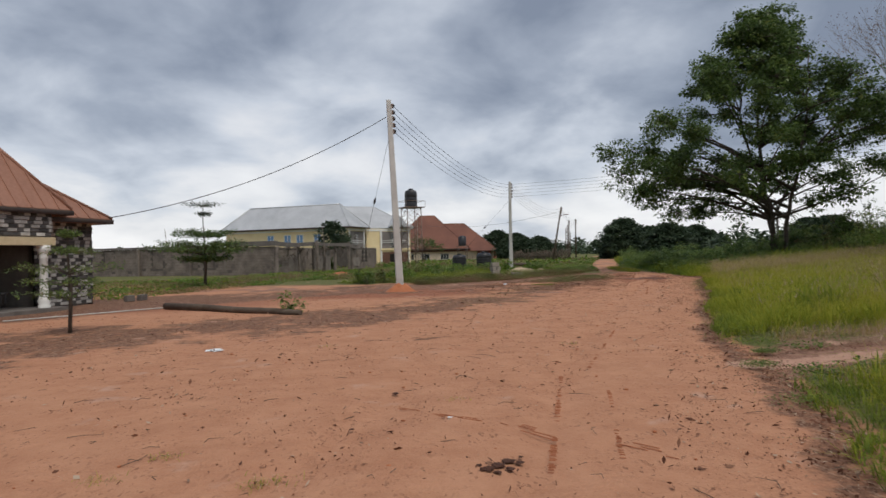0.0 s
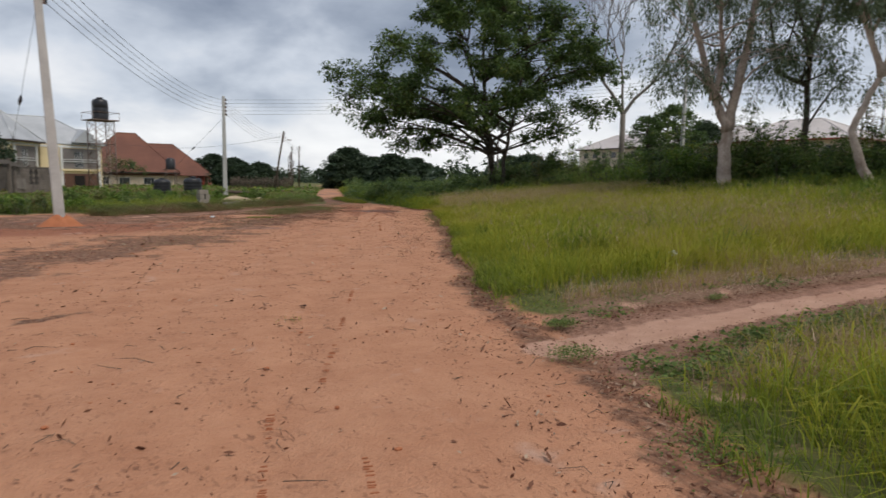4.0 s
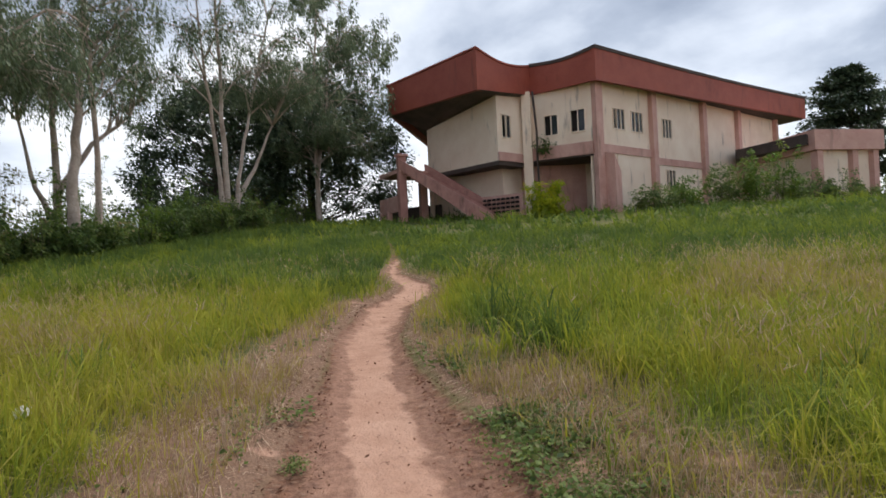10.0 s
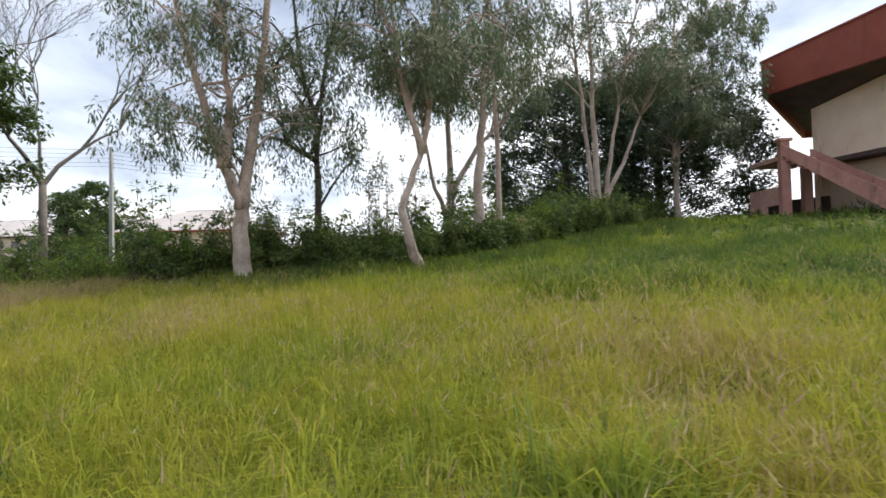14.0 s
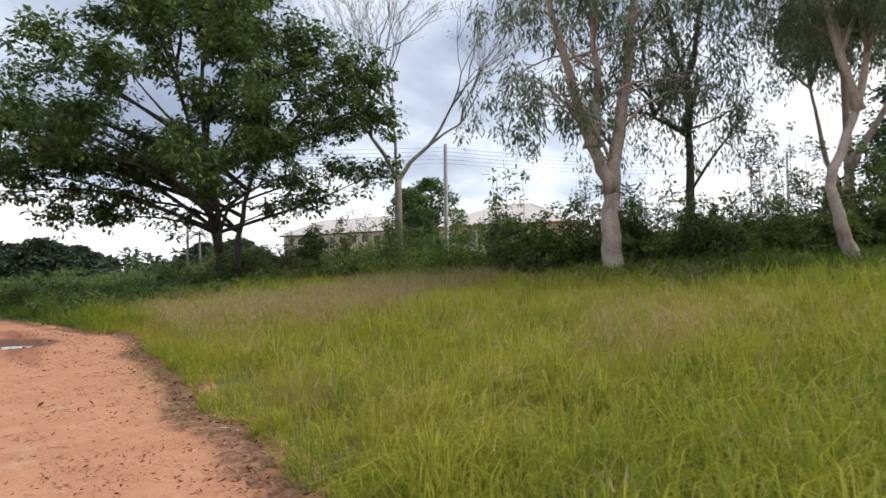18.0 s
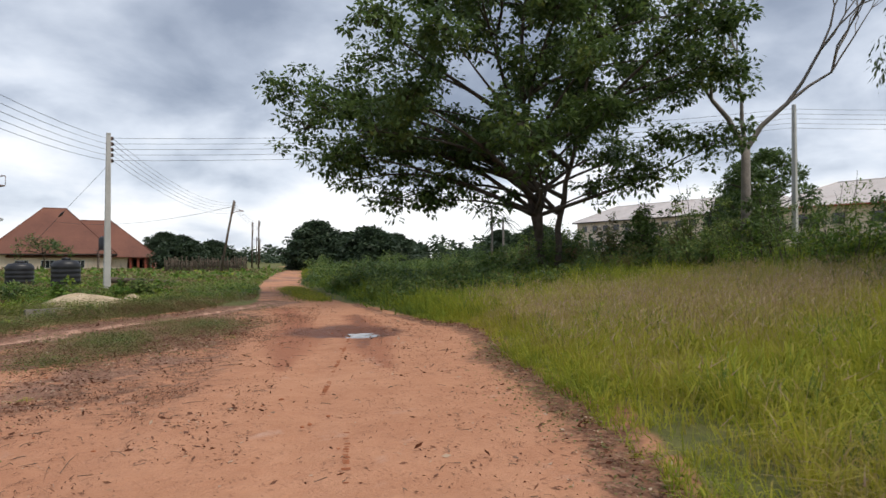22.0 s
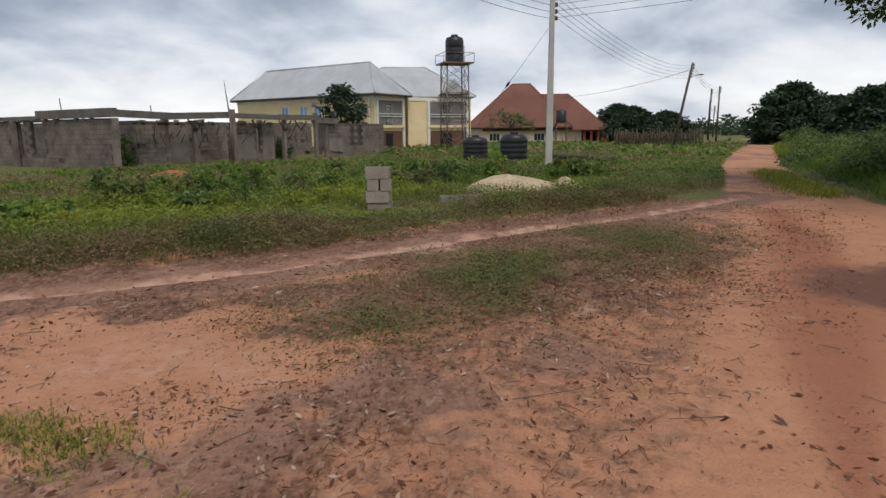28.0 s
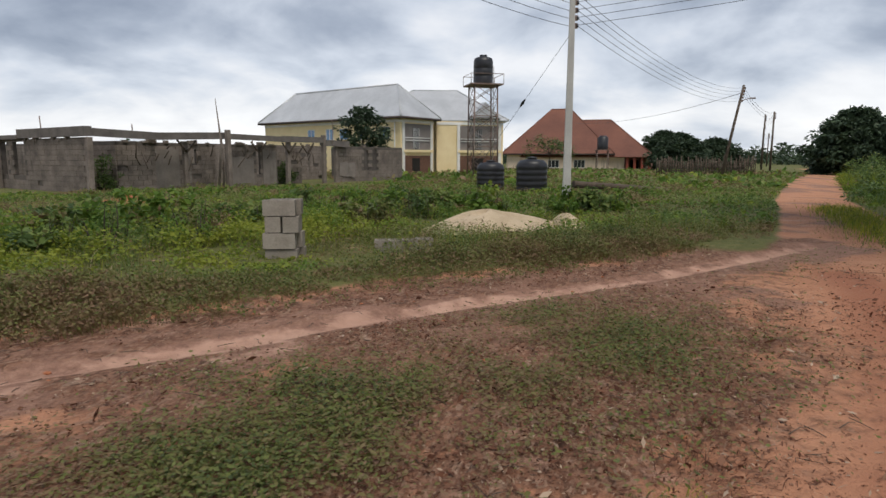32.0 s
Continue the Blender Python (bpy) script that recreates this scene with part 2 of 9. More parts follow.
def ground_material():
    m, n, l, p = material("sandy_ground")
    geo = n.new("ShaderNodeNewGeometry")
    vec = geo.outputs["Position"]

    def attr(name):
        a = n.new("ShaderNodeAttribute")
        a.attribute_name = name
        return a.outputs["Fac"]

    def edge(fac, noise_fac, amount, lo, hi):
        s = n.new("ShaderNodeMath")
        s.operation = "MULTIPLY_ADD"
        c = n.new("ShaderNodeMath")
        c.operation = "SUBTRACT"
        l.new(noise_fac, c.inputs[0])
        c.inputs[1].default_value = 0.5
        l.new(c.outputs[0], s.inputs[0])
        s.inputs[1].default_value = amount
        l.new(fac, s.inputs[2])
        r = n.new("ShaderNodeMapRange")
        r.interpolation_type = "SMOOTHSTEP"
        r.inputs["From Min"].default_value, r.inputs["From Max"].default_value = lo, hi
        l.new(s.outputs[0], r.inputs["Value"])
        return r.outputs[0]

    coarse = noise_node(n, l, 0.9, 6, 0.6, vec)
    mid = noise_node(n, l, 5.0, 5, 0.65, vec)
    fine = noise_node(n, l, 55.0, 3, 0.7, vec)
    sand = ramp_node(n, l, coarse, [(0.3, (0.47, 0.205, 0.108)), (0.5, (0.55, 0.262, 0.144)), (0.7, (0.60, 0.305, 0.175))])
    sand = mix_node(n, l, 0.35, sand, ramp_node(n, l, mid, [(0.3, (0.33, 0.148, 0.08)), (0.7, (0.52, 0.29, 0.178))]))
    sand = mix_node(n, l, 0.18, sand, ramp_node(n, l, fine, [(0.3, (0.16, 0.075, 0.045)), (0.7, (0.5, 0.31, 0.21))]))
    sand = mix_node(n, l, 0.3, sand, ramp_node(n, l, noise_node(n, l, 2.1, 5, 0.7, vec), [(0.35, (0.36, 0.150, 0.085)), (0.65, (0.60, 0.305, 0.185))]))
    # small dark scraps trodden into the sand, thicker in some places than in others
    speck = noise_node(n, l, 17.0, 4, 0.75, vec)
    some = ramp_node(n, l, noise_node(n, l, 1.4, 4, 0.6, vec), [(0.48, (0.0, 0.0, 0.0)), (0.72, (0.55, 0.55, 0.55))])
    hit = ramp_node(n, l, speck, [(0.57, (0, 0, 0)), (0.64, (1, 1, 1))])
    sand = mix_node(n, l, mix_node(n, l, 1.0, hit, some, "MULTIPLY"), sand, (0.20, 0.085, 0.05))
    red = ramp_node(n, l, mid, [(0.3, (0.25, 0.095, 0.055)), (0.7, (0.37, 0.155, 0.09))])
    pale = ramp_node(n, l, mid, [(0.3, (0.42, 0.24, 0.168)), (0.7, (0.56, 0.345, 0.252))])
    pale = mix_node(n, l, 0.3, pale, ramp_node(n, l, coarse, [(0.35, (0.34, 0.175, 0.115)), (0.65, (0.58, 0.375, 0.28))]))
    trod = ramp_node(n, l, mid, [(0.3, (0.22, 0.115, 0.08)), (0.5, (0.31, 0.17, 0.12)), (0.7, (0.42, 0.24, 0.17))])
    trod = mix_node(n, l, 0.3, trod, ramp_node(n, l, noise_node(n, l, 17.0, 4, 0.75, vec), [(0.38, (0.11, 0.06, 0.042)), (0.5, (0.27, 0.15, 0.105)), (0.62, (0.44, 0.28, 0.20))]))
    dark = ramp_node(n, l, mid, [(0.3, (0.125, 0.058, 0.036)), (0.5, (0.22, 0.102, 0.06)), (0.7, (0.34, 0.16, 0.092))])
    dark = mix_node(n, l, 0.6, dark, ramp_node(n, l, speck, [(0.38, (0.05, 0.03, 0.022)), (0.5, (0.13, 0.072, 0.047)), (0.62, (0.29, 0.15, 0.09))]))
    dark = mix_node(n, l, 0.25, dark, ramp_node(n, l, fine, [(0.35, (0.06, 0.035, 0.025)), (0.7, (0.40, 0.25, 0.17))]))
    bent = n.new("ShaderNodeMapping")
    bent.inputs["Rotation"].default_value = (0, 0, 0.7)
    bent.inputs["Scale"].default_value = (1.0, 0.45, 1.0)
    l.new(mix_node(n, l, 0.06, vec, noise_node(n, l, 9.0, 2, 0.5, vec), "ADD"), bent.inputs[0])
    chips = []
    for scale in (24.0, 52.0):
        cell = n.new("ShaderNodeTexVoronoi")
        cell.inputs["Scale"].default_value = scale
        l.new(bent.outputs[0], cell.inputs["Vector"])
        one = n.new("ShaderNodeSeparateColor")
        l.new(cell.outputs["Color"], one.inputs[0])
        chips.append(one.outputs[0])
    leafbits = [(0.0, (0.05, 0.025, 0.017)), (0.35, (0.13, 0.06, 0.037)), (0.7, (0.26, 0.122, 0.072)), (0.9, (0.34, 0.20, 0.135)), (1.0, (0.5, 0.36, 0.26))]
    dark = mix_node(n, l, 0.5, dark, ramp_node(n, l, chips[0], leafbits))
    dark = mix_node(n, l, 0.35, dark, ramp_node(n, l, chips[1], leafbits))
    stray = ramp_node(n, l, chips[1], [(0.9, (0, 0, 0)), (0.92, (0.75, 0.75, 0.75))])
    sand = mix_node(n, l, mix_node(n, l, 1.0, stray, ramp_node(n, l, noise_node(n, l, 2.3, 4, 0.6, vec), [(0.45, (0.0, 0.0, 0.0)), (0.66, (0.9, 0.9, 0.9))]), "MULTIPLY"), sand, (0.17, 0.075, 0.045))
    green = ramp_node(n, l, mid, [(0.3, (0.08, 0.095, 0.03)), (0.7, (0.17, 0.16, 0.055))])
    straw = ramp_node(n, l, fine, [(0.3, (0.13, 0.075, 0.05)), (0.7, (0.33, 0.205, 0.14))])
    col = mix_node(n, l, edge(attr("red"), mid, 0.9, 0.15, 1.0), sand, red)
    col = mix_node(n, l, edge(attr("trod"), mid, 0.9, 0.25, 0.75), col, trod)
    col = mix_node(n, l, edge(attr("litter"), mid, 1.5, 0.3, 0.85), col, dark)
    col = mix_node(n, l, edge(attr("green"), mid, 0.5, 0.35, 0.7), col, green)
    col = mix_node(n, l, edge(attr("straw"), mid, 0.8, 0.3, 0.75), col, straw)
    col = mix_node(n, l, edge(attr("pale"), mid, 0.9, 0.3, 0.75), col, pale)
    wet = edge(attr("wet"), mid, 1.1, 0.25, 0.8)
    col = mix_node(n, l, wet, col, (0.16, 0.068, 0.043))
    l.new(col, p.inputs["Base Color"])
    r = n.new("ShaderNodeMapRange")
    r.inputs["To Min"].default_value, r.inputs["To Max"].default_value = 0.95, 0.55
    l.new(wet, r.inputs["Value"])
    l.new(r.outputs[0], p.inputs["Roughness"])
    p.inputs["Specular IOR Level"].default_value = 0.25
    b = n.new("ShaderNodeBump")
    b.inputs["Strength"].default_value, b.inputs["Distance"].default_value = 0.8, 0.045
    h = n.new("ShaderNodeMath")
    h.operation = "MULTIPLY_ADD"
    l.new(fine, h.inputs[0])
    h.inputs[1].default_value = 0.35
    l.new(mid, h.inputs[2])
    h2 = n.new("ShaderNodeMath")
    h2.operation = "MULTIPLY_ADD"
    l.new(speck, h2.inputs[0])
    h2.inputs[1].default_value = 0.55
    l.new(h.outputs[0], h2.inputs[2])
    l.new(h2.outputs[0], b.inputs["Height"])
    l.new(b.outputs[0], p.inputs["Normal"])
    return m


M_GROUND = ground_material()
M_CREAM = surface("cream_plaster", (0.68, 0.54, 0.41), (0.80, 0.67, 0.53), 0.9, 30, 0.85, 0.15, stain=(0.13, 0.10, 0.08), stain_scale=0.45, stain_amount=0.8)
M_HALL = surface("stained_cream_plaster", (0.74, 0.58, 0.45), (0.86, 0.73, 0.60), 0.7, 30, 0.85, 0.15, stain=(0.07, 0.05, 0.042), stain_scale=0.6, stain_amount=0.9, stretch=0.16, stain_from=0.6)
M_PINK = surface("pink_plaster", (0.48, 0.26, 0.215), (0.62, 0.385, 0.33), 1.2, 30, 0.85, 0.15, stain=(0.14, 0.10, 0.08), stain_scale=0.6, stain_amount=0.5)
M_FASCIA = surface("red_fascia_sheet", (0.25, 0.052, 0.034), (0.35, 0.088, 0.055), 0.7, 14, 0.6, 0.1, stain=(0.10, 0.032, 0.024), stain_scale=0.4, stain_amount=0.6)
# one dark tone for undersides, roof edges, frames and the stair porch's wall
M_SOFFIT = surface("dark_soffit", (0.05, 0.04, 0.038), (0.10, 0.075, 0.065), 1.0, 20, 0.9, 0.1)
M_YELLOW = surface("yellow_plaster", (0.76, 0.60, 0.33), (0.85, 0.71, 0.44), 0.8, 20, 0.85, 0.1)
M_WHITE = surface("white_paint", (0.66, 0.65, 0.62), (0.8, 0.79, 0.76), 0.8, 20, 0.75, 0.1)
M_ALU = surface("grey_roof_sheet", (0.42, 0.43, 0.44), (0.56, 0.57, 0.58), 0.5, 9, 0.45, 0.1, metal=0.25)
M_REDROOF = surface("rust_red_roof", (0.12, 0.045, 0.03), (0.20, 0.078, 0.048), 0.25, 6, 0.7, 0.1, stain=(0.13, 0.055, 0.04), stain_scale=0.12, stain_amount=0.5)
M_BROWNROOF = surface("brown_roof_sheet", (0.27, 0.13, 0.085), (0.37, 0.19, 0.13), 0.5, 10, 0.55, 0.1, metal=0.15)
M_BLOCK = surface("sandcrete_block", (0.11, 0.09, 0.078), (0.27, 0.225, 0.19), 1.3, 22, 0.95, 0.6, stain=(0.06, 0.052, 0.047), stain_scale=0.45, stain_amount=0.7, vary=0.14)
M_JOINT = surface("dark_block_joint", (0.075, 0.063, 0.055), (0.15, 0.128, 0.11), 2, 30, 0.95, 0.4)
M_MORTAR = surface("cement_mortar", (0.105, 0.092, 0.084), (0.19, 0.168, 0.152), 2, 30, 0.95, 0.4, stain=(0.06, 0.055, 0.05), stain_scale=0.5, stain_amount=0.5)
M_CONC = surface("pole_concrete", (0.42, 0.41, 0.39), (0.56, 0.55, 0.52), 1.5, 30, 0.85, 0.2)
M_TANK = surface("black_plastic", (0.012, 0.012, 0.014), (0.022, 0.022, 0.026), 2, 20, 0.42, 0.03, spec=0.5)
M_STEEL = surface("rusty_steel", (0.15, 0.10, 0.08), (0.30, 0.23, 0.20), 2.5, 30, 0.7, 0.2, metal=0.4)
M_DARKWOOD = surface("weathered_wood", (0.055, 0.04, 0.03), (0.13, 0.10, 0.075), 3, 40, 0.9, 0.4)
M_WIRE = surface("wire_black", (0.03, 0.03, 0.035), (0.06, 0.06, 0.065), 3, 10, 0.5, 0)
M_GLASS = surface("dark_window_glass", (0.018, 0.022, 0.028), (0.035, 0.042, 0.05), 1, 5, 0.08, 0, spec=0.7)
M_BLUEGLASS = surface("blue_tinted_glass", (0.10, 0.22, 0.42), (0.16, 0.30, 0.5), 1, 5, 0.1, 0, spec=0.7)
# near-black colour that stands in for the unlit inside of openings
M_VOID = surface("painted_dark_interior", (0.012, 0.010, 0.009), (0.022, 0.018, 0.016), 1, 5, 0.95, 0)
M_STONE_D = surface("dark_cladding_stone", (0.035, 0.033, 0.033), (0.085, 0.08, 0.078), 6, 30, 0.85, 0.3, vary=0.45)
M_STONE_L = surface("pale_cladding_stone", (0.30, 0.285, 0.27), (0.48, 0.465, 0.44), 6, 30, 0.85, 0.3, vary=0.25)
M_SANDHEAP = surface("builders_sand", (0.40, 0.31, 0.205), (0.55, 0.44, 0.31), 2, 50, 0.95, 0.4)
M_REDEARTH = surface("red_earth", (0.30, 0.10, 0.045), (0.45, 0.17, 0.08), 3, 40, 0.95, 0.5)
M_BARK = surface("dark_bark", (0.045, 0.035, 0.028), (0.11, 0.09, 0.072), 4, 25, 0.95, 0.8)
M_EUCBARK = surface("pale_peeling_bark", (0.30, 0.23, 0.185), (0.58, 0.48, 0.41), 1.6, 14, 0.85, 0.5, stain=(0.17, 0.10, 0.07), stain_scale=0.6, stain_amount=0.75)
M_GREYBARK = surface("grey_bark", (0.15, 0.13, 0.115), (0.28, 0.25, 0.22), 3, 20, 0.9, 0.5)
M_GRASS = leafy("tall_grass_blade", [(0.0, (0.07, 0.125, 0.037)), (0.2, (0.14, 0.20, 0.038)), (0.42, (0.262, 0.312, 0.034)), (0.62, (0.42, 0.405, 0.048)), (0.78, (0.40, 0.325, 0.10)), (0.88, (0.36, 0.25, 0.165)), (1.0, (0.70, 0.55, 0.42))], 0.45, 0.75)
M_WEED = leafy("weed_leaf", [(0.0, (0.06, 0.10, 0.035)), (0.4, (0.125, 0.19, 0.055)), (0.75, (0.225, 0.285, 0.075)), (1.0, (0.24, 0.18, 0.095))], 0.4)
M_LEAF = leafy("broad_leaf", [(0.0, (0.045, 0.075, 0.028)), (0.5, (0.09, 0.145, 0.042)), (0.85, (0.16, 0.23, 0.06)), (1.0, (0.22, 0.25, 0.07))], 0.36, 0.4)
M_EUCLEAF = leafy("eucalyptus_leaf", [(0.0, (0.07, 0.10, 0.055)), (0.5, (0.14, 0.185, 0.10)), (1.0, (0.25, 0.285, 0.165))], 0.35, 0.45)
M_DARKLEAF = leafy("dark_far_leaf", [(0.0, (0.028, 0.045, 0.028)), (0.6, (0.055, 0.085, 0.045)), (1.0, (0.10, 0.135, 0.065))], 0.2)
M_YOUNG = leafy("bright_shrub_leaf", [(0.0, (0.06, 0.115, 0.022)), (0.5, (0.135, 0.225, 0.04)), (1.0, (0.27, 0.30, 0.04))], 0.4)
M_LIME = leafy("yellow_green_leaf", [(0.0, (0.16, 0.26, 0.015)), (0.5, (0.36, 0.42, 0.025)), (1.0, (0.70, 0.60, 0.04))], 0.5)
M_DRY = leafy("dead_leaf", [(0.0, (0.085, 0.034, 0.02)), (0.55, (0.19, 0.082, 0.048)), (0.9, (0.24, 0.135, 0.085)), (1.0, (0.44, 0.33, 0.24))], 0.05, 0.8)
M_SCRUB = leafy("brownish_weed_leaf", [(0.0, (0.075, 0.10, 0.035)), (0.4, (0.16, 0.185, 0.05)), (0.7, (0.20, 0.16, 0.07)), (1.0, (0.26, 0.16, 0.10))], 0.3)
# white board made grey: the eave's shade is put into its colour
M_PANEL = surface("eave_shaded_white_board", (0.34, 0.34, 0.345), (0.44, 0.44, 0.445), 1.5, 20, 0.7, 0.05)
M_STAIR = surface("red_pink_stair_paint", (0.36, 0.17, 0.14), (0.50, 0.27, 0.23), 1.2, 30, 0.85, 0.2, stain=(0.09, 0.06, 0.05), stain_scale=0.8, stain_amount=0.7)


# ---- mesh helpers ----
def mesh_from(bm, name, mat):
    me = bpy.data.meshes.new(name)
    bm.to_mesh(me)
    bm.free()
    for m in mat if isinstance(mat, (list, tuple)) else (mat,):
        me.materials.append(m)
    return me


def part(name, bm, mat, parent=None, label=""):
    ob = new(name, mesh_from(bm, name, mat))
    if parent is not None:
        ob.parent = parent
    return tagged(ob, label)


def thing(name, label, category, x=0.0, y=0.0, z=0.0, rz=0.0, group="", kind=""):
    ob = new(name)
    ob.empty_display_size = 0.2
    ob.matrix_world = pose(x, y, z, 0, 0, rz)
    return tagged(ob, label, category, group, kind)


def box(x0, y0, z0, x1, y1, z1, bm=None, bevel=0.0):
    out = bmesh.new() if bevel or bm is None else bm
    v = [out.verts.new((x, y, z)) for z in (z0, z1) for y in (y0, y1) for x in (x0, x1)]
    for f in ((0, 2, 3, 1), (4, 5, 7, 6), (0, 1, 5, 4), (2, 6, 7, 3), (0, 4, 6, 2), (1, 3, 7, 5)):
        out.faces.new([v[k] for k in f])
    if bevel:
        bmesh.ops.bevel(out, geom=out.edges[:], offset=bevel, segments=1, affect="EDGES")
        if bm is not None:
            me = bpy.data.meshes.new("tmp")
            out.to_mesh(me)
            out.free()
            bm.from_mesh(me)
            bpy.data.meshes.remove(me)
            return bm
    return out


def prism(pts, z0, z1, bm=None, top=None):
    """A prism on the plan points (counter-clockwise); top: other plan points for its upper end."""
    bm = bm or bmesh.new()
    lo = [bm.verts.new((p[0], p[1], z0 if len(p) < 3 else p[2])) for p in pts]
    hi = [bm.verts.new((p[0], p[1], z1 if len(p) < 3 else p[2])) for p in (top or pts)]
    bm.faces.new(lo[::-1])
    bm.faces.new(hi)
    for k in range(len(pts)):
        j = (k + 1) % len(pts)
        bm.faces.new((lo[k], lo[j], hi[j], hi[k]))
    return bm


def tube(path, radii, sides=8, bm=None, caps=True):
    """A round bar along the points, with its own radius at each."""
    bm = bm or bmesh.new()
    path = [Vector(p) for p in path]
    rings = []
    side = None
    for k, p in enumerate(path):
        ahead = (path[min(k + 1, len(path) - 1)] - path[max(k - 1, 0)]).normalized()
        if side is None:
            side = ahead.orthogonal().normalized()
        side = (side - ahead * side.dot(ahead)).normalized()
        other = ahead.cross(side)
        r = radii[k] if isinstance(radii, (list, tuple)) else radii
        rings.append([bm.verts.new(p + r * (math.cos(a) * side + math.sin(a) * other)) for a in (2 * math.pi * i / sides for i in range(sides))])
    for a, b in zip(rings, rings[1:]):
        for i in range(sides):
            j = (i + 1) % sides
            bm.faces.new((a[i], a[j], b[j], b[i])).smooth = True
    if caps:
        bm.faces.new(rings[0][::-1])
        bm.faces.new(rings[-1])
    return bm


def lathe(profile, sides=20, bm=None):
    bm = bm or bmesh.new()
    rings = [[bm.verts.new((r * math.cos(2 * math.pi * i / sides), r * math.sin(2 * math.pi * i / sides), z)) for i in range(sides)] for r, z in profile]
    for a, b in zip(rings, rings[1:]):
        for i in range(sides):
            j = (i + 1) % sides
            bm.faces.new((a[i], a[j], b[j], b[i])).smooth = True
    bm.faces.new(rings[0][::-1])
    bm.faces.new(rings[-1])
    return bm


def quick_mesh(name, verts, faces_per, mat, tint=None, smooth_on=False):
    """A large mesh out of arrays: faces_per is (n, k) indices of k-cornered faces."""
    me = bpy.data.meshes.new(name)
    nf, k = faces_per.shape
    me.vertices.add(len(verts))
    me.vertices.foreach_set("co", np.ascontiguousarray(verts, dtype=np.float32).ravel())
    me.loops.add(nf * k)
    me.loops.foreach_set("vertex_index", np.ascontiguousarray(faces_per, dtype=np.int32).ravel())
    me.polygons.add(nf)
    me.polygons.foreach_set("loop_start", np.arange(0, nf * k, k, dtype=np.int32))
    if smooth_on:
        me.polygons.foreach_set("use_smooth", np.ones(nf, dtype=bool))
    me.update(calc_edges=True)
    if tint is not None:
        me.attributes.new("tint", "FLOAT", "POINT").data.foreach_set("value", np.ascontiguousarray(tint, dtype=np.float32))
    me.materials.append(mat)
    return me


# ---- ground ----
def lane(x, y, pts, width):
    """1 on the middle of a trodden line through pts, 0 at its edge (width may be one per point)."""
    best = np.zeros_like(x)
    w = width if isinstance(width, (list, tuple)) else [width] * len(pts)
    for (ax, ay), (bx, by), wa, wb in zip(pts, pts[1:], w, w[1:]):
        dx, dy = bx - ax, by - ay
        k = np.clip(((x - ax) * dx + (y - ay) * dy) / (dx * dx + dy * dy), 0, 1)
        dist = np.hypot(x - ax - k * dx, y - ay - k * dy)
        best = np.maximum(best, 1 - dist / (wa + (wb - wa) * k))
    return np.clip(best, 0, 1)


FOOTPATH = [(-0.8, 2.4), (0.9, 2.2), (2.4, 1.9), (3.8, 1.6), (5.7, 1.15), (8.0, 0.2), (9.0, -0.6), (10.3, -1.1), (12.2, -1.2), (16.0, -2.4), (22.0, -4.0)]
TRAIL = [(-2.0, 23.6), (1.65, 25.87), (2.86, 26.93), (4.61, 28.66), (7.48, 31.06), (9.18, 32.84), (10.6, 34.5)]
FOOT_W = [1.6, 1.35, 1.05, 0.8, 0.68, 0.62, 0.6, 0.5, 0.26, 0.08, 0.08]
FOOT_MID = [0.42, 0.38, 0.34, 0.34, 0.38, 0.4, 0.42, 0.36, 0.18, 0.05, 0.05]
STRAW_W = [2.1, 2.5, 2.5, 2.0, 1.5, 1.2, 1.1, 0.9, 0.5, 0.12, 0.1]
DRIFT = [(5.6, 25.6), (4.76, 24.26), (3.89, 22.39), (3.52, 21.3), (2.77, 21.0), (2.26, 20.35), (1.3, 19.4)]
ROAD_FAR = [(10.0, 29.0), (11.2, 33.5), (12.8, 38.4), (15.6, 47.0), (24.0, 67.5), (36.0, 95.0), (60.0, 150.0)]
ROAD_WIDE = [2.4, 1.9, 1.5, 1.5, 1.7, 1.7, 1.6]


def bare(x, y):
    """1 on the clean patch of pale sand beside the narrow trail."""
    return smooth(1.0, 0.5, np.hypot((0.83 * (x - 2.1) - 0.1 * (y - 23.2)) / 1.25, (0.8 * (y - 23.2) + 0.2 * (x - 2.1)) / 0.75) + 0.35 * patchy(x, y, 0.8, 80))


